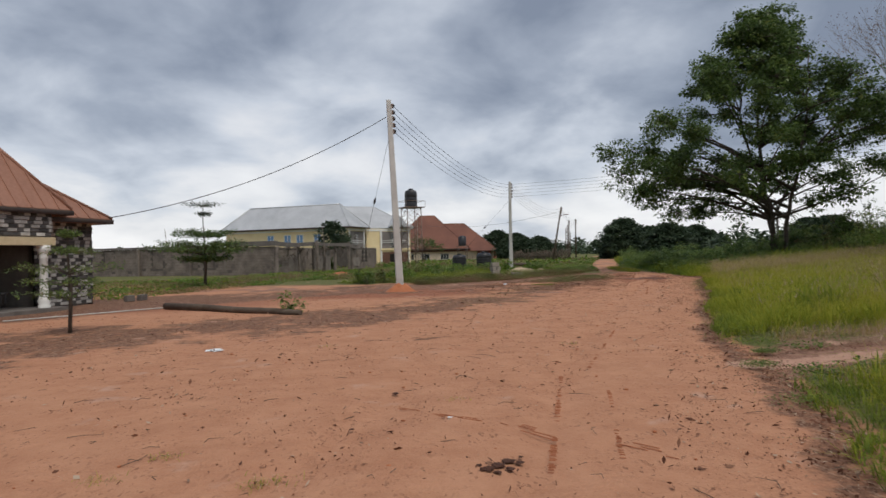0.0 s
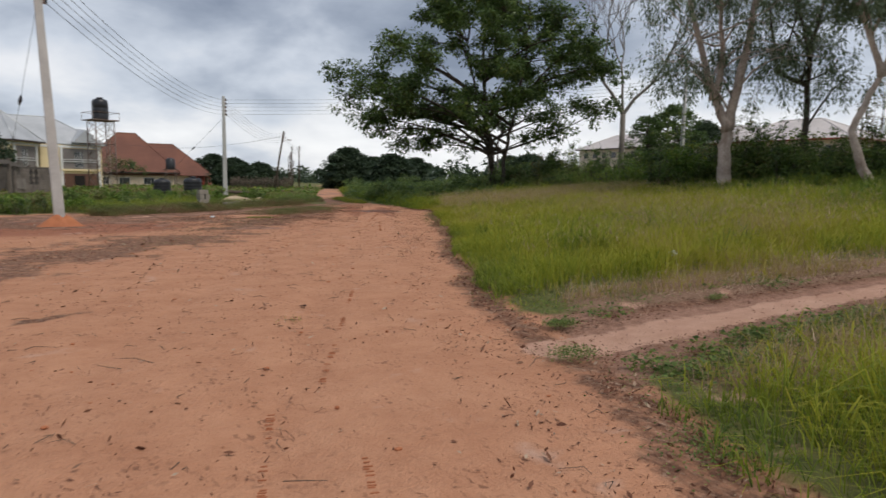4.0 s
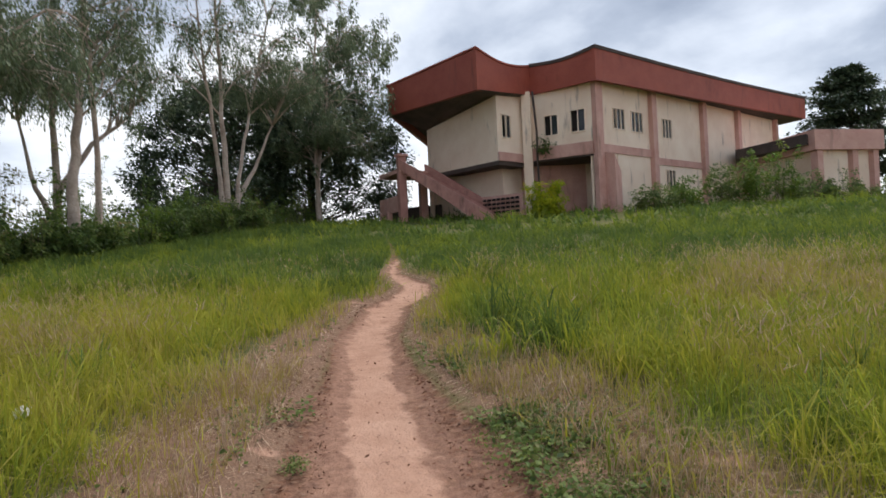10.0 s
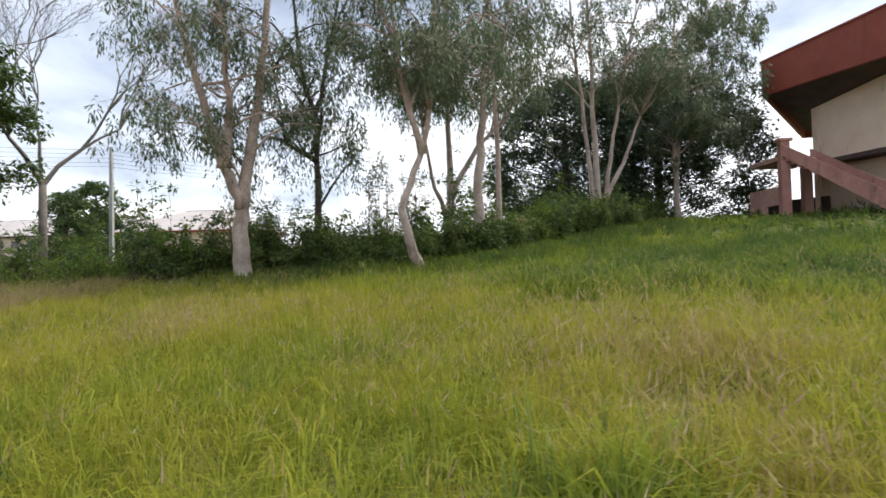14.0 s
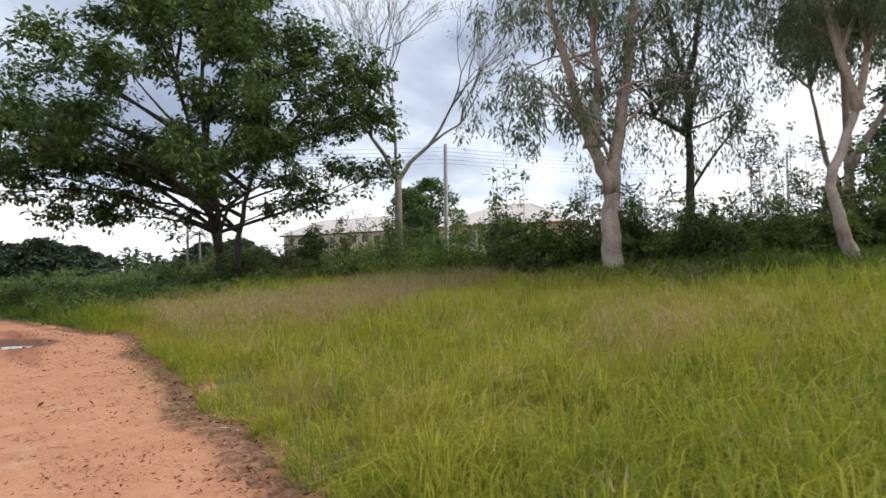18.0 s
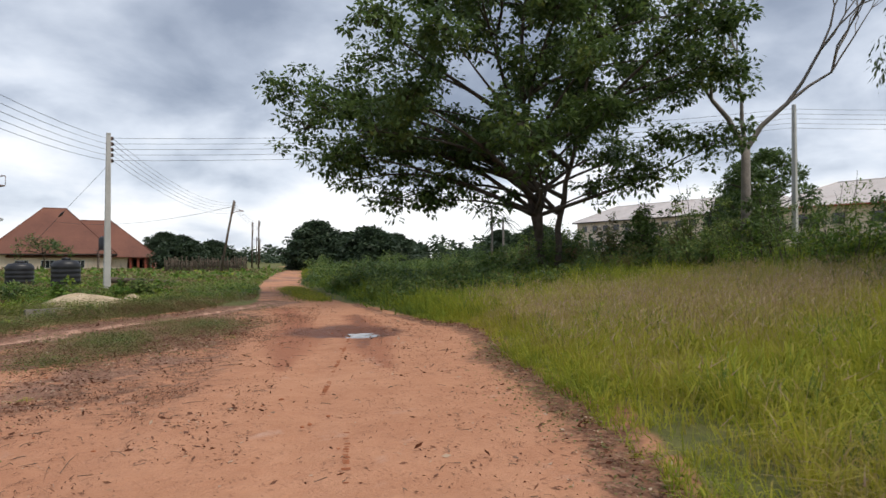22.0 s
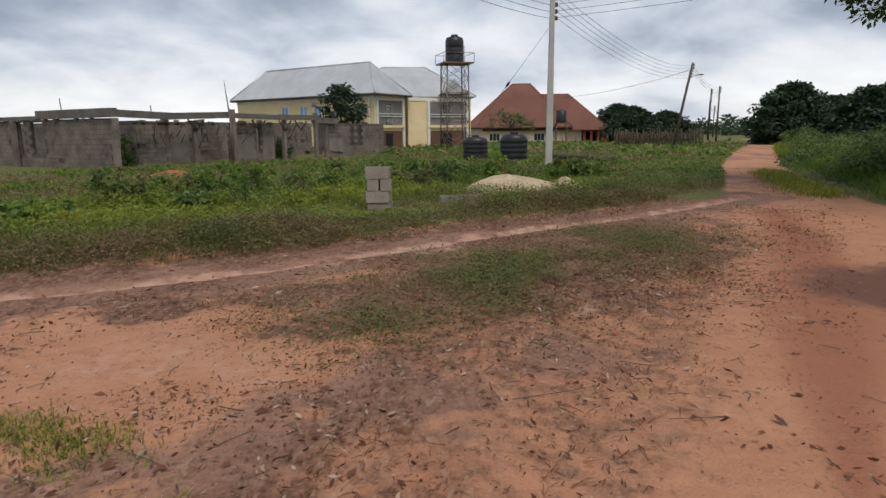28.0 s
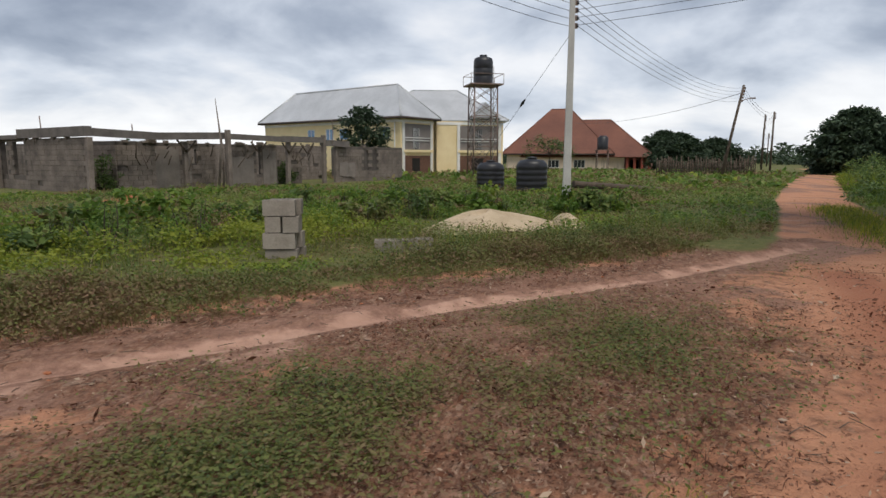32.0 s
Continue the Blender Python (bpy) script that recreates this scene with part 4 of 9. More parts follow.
        put("roof_seam", roof_ribs(q, r0, r1, 0.45, 0.03, 0.02), M_BROWNROOF, rf)
        bm = bmesh.new()
        for i in range(4):
            a, c = q[i], q[(i + 1) % 4]
            tube([a - Vector((0, 0, 0.1)), c - Vector((0, 0, 0.1))], 0.1, 4, bm)
        put("fascia_board", bm, M_SOFFIT, rf, "dark brown fascia board")
    # cladding stones, laid in uneven courses
    rnd = random.Random(5)
    shapes = {}

    def stone(parent, s, d, z, w, hh, ang, dark):
        key = (round(w, 1), dark)
        if key not in shapes:
            bm = box(-w / 2, -0.03, -hh / 2 + 0.006, w / 2, 0.0, hh / 2 - 0.006)
            for v in bm.verts:
                if v.co.y < -0.01:
                    v.co.x *= 0.94
                    v.co.z *= 0.86
            shapes[key] = mesh_from(bm, "stone", M_STONE_D if dark else M_STONE_L)
        ob = new("stone", shapes[key])
        ob.parent = parent
        x, y = road_xy(s, d)
        ob.matrix_basis = inv @ pose(x, y, z, rnd.uniform(-2, 2), 0, ang + rnd.uniform(-1, 1))
        return ob

    ang = math.degrees(math.atan2(0.894, 0.447))
    shade = True
    for parent, s0, s1, d, z0, z1 in ((wall, 7.25, 9.4, -19.7, 0.06, 2.9), (band, 4.78, 7.2, -18.9, 2.27, 2.95)):
        z = z0
        while z < z1 - 0.04:
            s = s0 - rnd.uniform(0, 0.2)
            while s < s1 - 0.05:
                w = rnd.choice((0.2, 0.2, 0.2, 0.3))
                a, b2 = max(s, s0), min(s + w, s1)
                if b2 - a > 0.08:
                    shade = not shade if rnd.random() < 0.8 else shade
                    stone(parent, (a + b2) / 2, d, z + 0.06, round(b2 - a, 1) or 0.1, 0.115, ang, shade)
                s += w
            z += 0.118
    # the porch's back wall, farther off, in one mesh of stones for each shade
    for dark, mat in ((True, M_STONE_D), (False, M_STONE_L)):
        bm = bmesh.new()
        rnd2 = random.Random(9)
        flip = True
        z = 0.1
        while z < 2.9:
            s = -3.0
            while s < 7.1:
                w = rnd2.choice((0.16, 0.2, 0.24))
                flip = not flip if rnd2.random() < 0.8 else flip
                if flip == dark and not (4.2 < s + w / 2 < 6.0 and z < 2.3):
                    for pt in (1,):
                        c = [road_xy(s + 0.01, -21.2), road_xy(s + 0.01, -21.165), road_xy(s + w - 0.01, -21.165), road_xy(s + w - 0.01, -21.2)][::-1]
                        prism(c, z + 0.008, z + 0.11, bm)
                s += w
            z += 0.118
        tagged(put("stonework", bm, mat, back), kind="stuff")
    return h


stone_house()


def box_house(name, label, pts, z0, z1, rise, wall_mat, roof_mat, over=0.6, trim=None):
    """A plain walled house with a hipped roof; its walls and roof are parts."""
    h = thing(name, label, "house", pts[0][0], pts[0][1], z0)
    inv = h.matrix_world.inverted()
    made = {}

    def put(nm, bm, mat, parent=None, label=""):
        bm.transform(inv)
        return part(nm, bm, mat, parent or h, label)

    for i in range(4):
        made[i] = put("wall", wall_between(pts[i], pts[(i + 1) % 4], z0, z1, 0.2), wall_mat)
    bm, q, r0, r1 = hip_roof(pts, z1 + 0.1, rise, over)
    rf = put("roof", bm, roof_mat)
    put("ridge_cap", hip_caps(q, r0, r1), roof_mat, rf)
    fb = bmesh.new()
    for i in range(4):
        a, c = q[i] - Vector((0, 0, 0.14)), q[(i + 1) % 4] - Vector((0, 0, 0.14))
        tube([a, c], 0.13, 4, fb)
    put("fascia_board", fb, trim or M_SOFFIT, rf)
    return h, put, made, (q, r0, r1), inv


def yellow_house():
    # long block with a balcony at its end, and a second block beside it
    C, L, E = (-6.6, 82.2), (-24.6, 93.0), (-4.2, 86.8)
    back = (L[0] + E[0] - C[0], L[1] + E[1] - C[1])
    pts = [C, E, back, L]
    h, put, walls, _, inv = box_house("house", "two-storey cream-yellow house with a hipped grey metal roof", pts, -0.4, 5.3, 3.3, M_YELLOW, M_ALU, 0.55)
    P2, Q2 = (-4.0, 87.6), (2.6, 89.6)
    sq = [P2, Q2, (Q2[0] - 3, Q2[1] + 12), (P2[0] - 3, P2[1] + 12)]
    for i in range(4):
        put("wall", wall_between(sq[i], sq[(i + 1) % 4], -0.4, 5.2, 0.2), M_YELLOW)
    bm, q, r0, r1 = hip_roof([(-11.0, 87.0), (2.6, 89.6), (1.0, 98.5), (-12.6, 96.0)], 5.35, 3.4, 0.5)
    rf = put("roof", bm, M_ALU)
    put("ridge_cap", hip_caps(q, r0, r1), M_ALU, rf)
    # small gablet over the second block's balcony
    g = bmesh.new()
    gl, gr = Vector((-0.6, 88.1)), Vector((2.4, 89.0))
    gm = (gl + gr) / 2
    v = [g.verts.new((gl.x, gl.y - 0.3, 5.5)), g.verts.new((gr.x, gr.y - 0.3, 5.5)), g.verts.new((gm.x, gm.y - 0.3, 7.1)), g.verts.new((gl.x - 1, gl.y + 4, 5.5)), g.verts.new((gr.x - 1, gr.y + 4, 5.5)), g.verts.new((gm.x - 0.9, gm.y + 4, 7.4))]
    for f in ((0, 1, 2), (1, 4, 5, 2), (0, 2, 5, 3), (3, 5, 4), (0, 3, 4, 1)):
        g.faces.new([v[k] for k in f])
    put("gablet", g, M_ALU, rf)

    # white bands under the eaves
    def band(p, qq, z0, z1, out=0.06):
        p, qq = Vector(p), Vector(qq)
        e = (qq - p).normalized()
        o = Vector((e.y, -e.x)) * out
        return prism([p + o, qq + o, qq - o * 0.2, p - o * 0.2], z0, z1)

    for p, qq in ((L, C), (C, E), (P2, Q2)):
        put("cornice", band(p, qq, 4.85, 5.12), M_WHITE, label="white cornice band")
    # windows along the long side
    lenL = (Vector(C) - Vector(L)).length
    for f in (0.36, 0.50, 0.60, 0.74, 0.88):
        w = window_in(h, L, C, lenL * f, 3.3, 1.15, 1.15, 0.05, M_WHITE, M_BLUEGLASS, 2, inset=-0.03)
        for o in (w, *w.children):
            o.data.transform(inv)
    # balconies: flat panel with the recess's shade in its colour, white rails, corner posts
    for p, qq, a, b in ((C, E, 0.5, 4.6), (P2, Q2, 2.4, 6.4)):
        p, qq = Vector(p), Vector(qq)
        e = (qq - p).normalized()
        o = Vector((e.y, -e.x))

        def strip(x0, x1, z0, z1, out0, out1):
            c = [p + e * x0 + o * out1, p + e * x1 + o * out1, p + e * x1 + o * out0, p + e * x0 + o * out0]
            return prism(c, z0, z1)

        bal = put("balcony", strip(a, b, 2.3, 4.75, -0.02, 0.03), surface("painted_recess_shade", (0.17, 0.15, 0.14), (0.24, 0.215, 0.2), 1, 10, 0.9, 0), label="flat balcony panel with the recess shade painted in, and white rails")
        for z in (3.15, 3.4):
            put("rail", strip(a, b, z, z + 0.07, 0.05, 0.12), M_WHITE, bal)
        put("balcony_door", strip(a + 1.3, a + 2.3, 2.35, 4.4, 0.03, 0.05), M_GLASS, bal, "barred balcony door")
        for k in range(6):
            put("bar", strip(a + 1.35 + 0.18 * k, a + 1.38 + 0.18 * k, 2.4, 4.35, 0.05, 0.07), M_WHITE, bal)
        for x in (a - 0.3, b):
            put("post", strip(x, x + 0.28, -0.3, 4.85, 0.02, 0.14), M_WHITE, bal)
        put("slab", strip(a - 0.2, b + 0.3, 2.05, 2.3, 0.0, 0.2), M_YELLOW, bal)
        # the ground-floor porch is a flat sheet, its shade put into the colour
        rc = put("porch", strip(a, b, -0.3, 1.75, 0.01, 0.04), surface("painted_porch_shade", (0.10, 0.05, 0.035), (0.17, 0.09, 0.06), 1, 10, 0.9, 0), label="flat ground-floor porch panel with its shade painted in")
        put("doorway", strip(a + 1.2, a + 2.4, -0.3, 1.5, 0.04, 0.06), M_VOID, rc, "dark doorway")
    # downpipe on the side wall
    put("downpipe", tube([(-7.2, 82.4, 4.9), (-7.2, 82.4, 0)], 0.06, 6), M_WHITE)
    return h


yellow_house()


def red_bungalow():
    pts = [(1.5, 124.0), (17.0, 122.4), (18.4, 134.9), (2.9, 136.5)]
    h, put, walls, _, inv = box_house("house", "cream bungalow with a tall rust-red hipped roof and pillared porch", pts, -0.6, 2.2, 7.1, M_CREAM, M_REDROOF, 0.7)
    p2 = [(4.6, 124.3), (22.6, 122.0), (24.0, 133.3), (6.0, 135.6)]
    put("wall", wall_between(p2[1], p2[2], -0.6, 1.75), M_CREAM)
    put("wall", wall_between((14.6, 122.9), (19.2, 122.5), -0.6, 1.75), M_CREAM)
    put("wall", wall_between((19.2, 122.5), (19.5, 126.0), -0.6, 1.75), M_CREAM)
    bm, q, r0, r1 = hip_roof(p2, 1.8, 5.8, 0.9)
    rf = put("roof", bm, M_REDROOF)
    put("ridge_cap", hip_caps(q, r0, r1), M_REDROOF, rf)
    for k in range(4):
        put("porch_column", box(19.4 + 1.05 * k, 121.9 - 0.15 * k, -0.5, 19.75 + 1.05 * k, 122.25 - 0.15 * k, 1.75), M_FASCIA, label="red-brown porch column")
    put("porch_wall", wall_between((19.3, 126.2), (24.0, 125.6), -0.6, 1.75), M_PINK)
    # doorway is a near-black box, its darkness put into the colour
    put("doorway", box(20.6, 125.7, -0.5, 21.8, 125.85, 1.3), M_VOID)
    for p, qq, a in ((pts[0], pts[1], 3.2), (pts[0], pts[1], 6.4), (pts[0], pts[1], 10.3), (p2[0], (19.2, 122.5), 2.4)):
        w = window_in(h, p, qq, a, 0.1, 1.7, 1.2, 0.08, M_WHITE, M_GLASS, 3, inset=-0.05)
        for o in (w, *w.children):
            o.data.transform(inv)
    put("plinth", wall_between((1.4, 123.9), (23.0, 121.7), -0.5, -0.05, 0.1), M_STONE_D)
    return h


red_bungalow()


M_PALEROOF = surface("pale_roof_sheet", (0.50, 0.45, 0.42), (0.64, 0.58, 0.55), 0.4, 9, 0.5, 0.1, stain=(0.35, 0.24, 0.2), stain_scale=0.2, stain_amount=0.4)


def back_house(pts, z0, z1, rise, label, wins, trim=None, wide=0.8):
    h, put, walls, _, inv = box_house("house", label, pts, z0, z1, rise, M_CREAM, M_PALEROOF, 0.7, trim)
    for i, a in wins:
        w = window_in(h, pts[i], pts[(i + 1) % 4], a, z1 - 1.9, wide, 1.15, 0.05, M_SOFFIT, M_GLASS, 2, inset=-0.03)
        for o in (w, *w.children):
            o.data.transform(inv)
    return h


back_house([(102.0, 106.5), (99.0, 62.0), (110.0, 61.0), (113.0, 105.5)], 1.0, 8.7, 3.2, "long cream school block with a pale metal roof behind the trees", [(0, 1.6 + 2.9 * k) for k in range(14)], wide=1.35)
back_house([(74.0, 52.0), (74.5, 35.5), (86.0, 36.0), (85.5, 52.5)], 1.2, 6.9, 2.9, "cream house with a pale hipped roof and red eaves", [(0, 1.2), (0, 4.0), (0, 7.4), (0, 11.0), (0, 14.0)], M_FASCIA, 1.2)
back_house([(60.0, 4.0), (60.5, -6.0), (72.0, -5.0), (71.5, 5.0)], 1.8, 5.4, 1.8, "low house with a pale roof far behind the trees", [(0, 2.0), (0, 5.5)], M_FASCIA)


def ruin():
    r = thing("ruined_building", "unfinished roofless building of grey weathered sandcrete blocks", "ruin", *road_xy(44, -31))
    inv = r.matrix_world.inverted()
    rnd = random.Random(3)
    shapes = {}

    def put(name, bm, mat, parent=r, label=""):
        bm.transform(inv)
        return part(name, bm, mat, parent, label)

    def block_wall(p, q, z1, holes=(), objects=True, seed=0):
        """Courses of hollow blocks in front of a mortar core."""
        core = put("wall", wall_between(p, q, -0.2, z1, 0.18, holes), M_JOINT, label="weathered block wall")
        P, Q = Vector(p), Vector(q)
        e = (Q - P).normalized()
        o = Vector((e.y, -e.x))
        ang = math.degrees(math.atan2(e.y, e.x))
        rest = None if objects else bmesh.new()
        row, z = 0, 0.0
        while z + 0.2 < z1 + 0.02:
            x = -0.225 * (row % 2)
            while x < (Q - P).length:
                a, b = max(x, 0), min(x + 0.45, (Q - P).length)
                m = (a + b) / 2
                if b - a > 0.12 and not any(hh[0] - 0.05 < m < hh[1] + 0.05 and hh[2] - 0.1 < z + 0.11 < hh[3] + 0.1 for hh in holes) and rnd.random() > 0.03:
                    w = 0.45 if b - a > 0.4 else 0.22
                    at = P + e * m + o * rnd.uniform(0.008, 0.026)
                    if objects:
                        if w not in shapes:
                            shapes[w] = mesh_from(box(-w / 2 + 0.008, -0.02, 0.008, w / 2 - 0.008, 0.03, 0.217), "block", M_BLOCK)
                        ob = new("block", shapes[w])
                        ob.parent = core
                        ob.matrix_basis = inv @ pose(at.x, at.y, z, 0, rnd.uniform(-0.6, 0.6), ang)
                    else:
                        k = box(-w / 2 + 0.008, -0.02, 0.008, w / 2 - 0.008, 0.03, 0.217)
                        k.transform(inv @ pose(at.x, at.y, z, 0, rnd.uniform(-0.6, 0.6), ang))
                        me = bpy.data.meshes.new("tmp")
                        k.to_mesh(me)
                        k.free()
                        rest.from_mesh(me)
                        bpy.data.meshes.remove(me)
                x += 0.45
            z += 0.225
            row += 1
        if rest is not None:
            tagged(part("blockwork", rest, M_BLOCK, core), kind="stuff")
        return core

    D0 = -30.1
    K = road_xy(36.5, D0)
    # face across the way in, with three openings
    block_wall(road_xy(36.5, D0 - 26), K, 2.3, [(8.3, 9.5, 0.9, 2.15), (13.6, 14.8, 0.65, 2.15), (17.8, 18.4, 0.65, 2.2), (19.0, 20.2, 0.65, 2.2)], objects=False)
    # faces along the way: an open bay, then recessed walls and a long end wall
    block_wall(road_xy(38.2, D0 - 1.0), road_xy(40.0, D0 - 1.0), 2.2)
    block_wall(road_xy(38.2, D0 - 4.6), road_xy(38.2, D0 - 1.0), 2.2, objects=False)
    block_wall(road_xy(40.0, D0 - 1.5), road_xy(43.6, D0 - 1.5), 2.15, [(2.2, 2.5, 1.2, 1.9)])
    block_wall(road_xy(43.8, D0 - 0.8), road_xy(47.0, D0 - 0.8), 2.15, [(1.8, 2.1, 0.6, 2.0)], objects=False)
    block_wall(road_xy(47.2, D0 - 1.7), road_xy(49.6, D0 - 1.7), 2.05, objects=False)
    block_wall(road_xy(51.7, D0 - 0.9), road_xy(58.7, D0 - 1.3), 2.2, [(2.7, 3.25, 0.72, 2.0), (3.6, 4.2, 0.72, 2.0)], objects=False)
    # plaster still on some stretches of wall, its edges broken
    M_PLASTER = surface("grey_cement_plaster", (0.16, 0.137, 0.12), (0.27, 0.236, 0.208), 1.1, 25, 0.95, 0.4, stain=(0.08, 0.07, 0.062), stain_scale=0.5, stain_amount=0.6)
    for s0, s1, d_, z0, z1 in ((40.05, 41.5, D0 - 1.5, 0.0, 1.95), (41.75, 42.15, D0 - 1.5, 0.2, 2.05), (43.9, 45.4, D0 - 0.8, 0.1, 1.5), (46.0, 46.9, D0 - 0.8, 0.0, 1.9), (52.0, 53.4, D0 - 0.92, 0.3, 1.2)):
        bm = bmesh.new()
        row = []
        for k in range(9):
            f = k / 8
            x, y = road_xy(s0 + (s1 - s0) * f, d_ + 0.06)
            xb, yb = road_xy(s0 + (s1 - s0) * f, d_ + 0.0)
            hi, lo = z1 + rnd.uniform(-0.12, 0.06), z0 + rnd.uniform(-0.05, 0.12)
            row.append([bm.verts.new(c) for c in ((x, y, lo), (x, y, hi), (xb, yb, hi), (xb, yb, lo))])
        for a, b in zip(row, row[1:]):
            for k in range(4):
                bm.faces.new((a[k], a[(k + 1) % 4], b[(k + 1) % 4], b[k]))
        bm.faces.new(row[0][::-1])
        bm.faces.new(row[-1])
        bmesh.ops.recalc_face_normals(bm, faces=bm.faces[:])
        put("plaster", bm, M_PLASTER, label="patch of grey cement plaster")
    block_wall(road_xy(36.7, D0 - 6), road_xy(56.0, D0 - 6), 2.3, [(6.0, 7.0, 0.9, 2.0), (11.5, 12.2, 0.2, 2.0)], objects=False)
    # added inner wall that closes the bright view through the window openings
    block_wall(road_xy(41.8, D0 - 26), road_xy(41.8, D0 - 6), 2.35, objects=False)
    block_wall(road_xy(58.7, D0 - 1.3), road_xy(58.7, D0 - 8), 2.2, objects=False)
    # broken courses left on top of the walls
    for k in range(26):
        s_, d_ = rnd.choice(((rnd.uniform(38.2, 40), D0 - 1.0), (rnd.uniform(40.2, 43.4), D0 - 1.5), (rnd.uniform(43.9, 47), D0 - 0.8), (rnd.uniform(49, 58), D0 - 1.05), (36.5, D0 - rnd.uniform(1, 16))))
        x, y = road_xy(s_, d_)
        b = box(-rnd.uniform(0.08, 0.22), -0.08, 0, rnd.uniform(0.05, 0.2), 0.08, rnd.uniform(0.06, 0.2))
        b.transform(pose(x, y, 2.14 + 0.05 * (d_ < D0 - 1.6), 0, rnd.uniform(-6, 6), 63 + (90 if s_ == 36.5 else 0)))
        put("broken_block", b, M_BLOCK)
    # concrete columns, lintel beams, rebar
    for s, d, hh in ((36.45, D0 + 0.12, 2.3), (41.5, D0 - 0.9, 2.25), (47.7, D0 - 0.7, 2.35), (43.45, D0 - 0.2, 2.85), (50.3, D0 - 0.5, 2.8), (51.6, D0 - 0.8, 2.2), (36.3, D0 - 8.2, 2.3), (36.3, D0 - 13.6, 2.3)):
        x, y = road_xy(s, d)
        b = box(-0.11, -0.11, -0.2, 0.11, 0.11, hh, bevel=0.015)
        b.transform(pose(x, y, 0, rnd.uniform(-1, 1), rnd.uniform(-1, 1), 63))
        put("column", b, M_BLOCK, label="bare concrete column")
    for s0, s1, d, z, tilt in ((36.4, 39.6, D0 - 0.1, 2.36, -0.1), (39.6, 43.5, D0 - 0.6, 2.26, 0.14), (43.5, 47.2, D0 - 0.3, 2.4, -0.06), (47.2, 50.3, D0 - 0.5, 2.34, 0.02), (50.3, 52.6, D0 - 0.7, 2.2, -0.05)):
        a, b = road_xy(s0, d), road_xy(s1, d)
        bm = prism([road_xy(s0, d - 0.13), road_xy(s0, d + 0.13), road_xy(s1, d + 0.13), road_xy(s1, d - 0.13)][::-1], z, z + rnd.uniform(0.26, 0.36))
        for v in bm.verts:
            k = (v.co.xy - Vector(a)).length / max((Vector(b) - Vector(a)).length, 0.1)
            v.co.z += tilt * k
        put("lintel_beam", bm, M_MORTAR, label="cracked concrete lintel beam")
    a, b = road_xy(36.5, D0), road_xy(36.5, D0 - 17)
    put("lintel_beam", prism([road_xy(36.35, D0 + 0.1), road_xy(36.65, D0 + 0.1), road_xy(36.65, D0 - 6.1), road_xy(36.35, D0 - 6.1)], 2.34, 2.74), M_MORTAR)
    put("lintel_beam", prism([road_xy(36.35, D0 - 6.15), road_xy(36.65, D0 - 6.15), road_xy(36.65, D0 - 26), road_xy(36.35, D0 - 26)], 2.31, 2.5), M_MORTAR)
    for s, d, z0, z1 in ((41.7, D0 + 1.3, 0.0, 4.2), (41.9, D0 + 1.35, 0.0, 2.5), (50.3, D0 + 0.2, 2.3, 3.7), (36.6, D0 - 4.3, 2.3, 3.3), (36.6, D0 - 11, 2.3, 4.0), (44.9, D0 - 0.2, 2.2, 2.6), (38.4, D0, 2.5, 2.9)):
        x, y = road_xy(s, d)
        put("wooden_prop" if z0 == 0 else "rebar", tube([(x, y, z0), (x + 0.05 * (z1 - z0), y, (z0 + z1) / 2), (x - 0.02, y + 0.05, z1)], [0.06, 0.055, 0.012] if z0 == 0 else 0.025, 6), M_BLOCK if z0 == 0 else M_STEEL)
    for s, d in ((41.5, D0 - 0.75), (45.7, D0 - 0.65), (47.7, D0 - 0.55), (49.0, D0 - 0.5)):
        for k in (-1, 1):
            a, b = road_xy(s, d), road_xy(s + 0.5 * k, d)
            put("brace", tube([(*a, 1.75), (*b, 2.3)], 0.05, 6), M_DARKWOOD, label="weathered timber brace")
    # broken timbers left in the openings
    for k in range(30):
        s = rnd.uniform(38.0, 50)
        x, y = road_xy(s, D0 + rnd.uniform(-1.0, 0.0))
        z = rnd.uniform(1.5, 2.3)
        put("broken_batten", tube([(x, y, z), (x + rnd.uniform(-0.4, 0.4), y + rnd.uniform(-0.4, 0.4), z - rnd.uniform(0.2, 0.7))], 0.025, 5), M_DARKWOOD)
    return r


ruin()


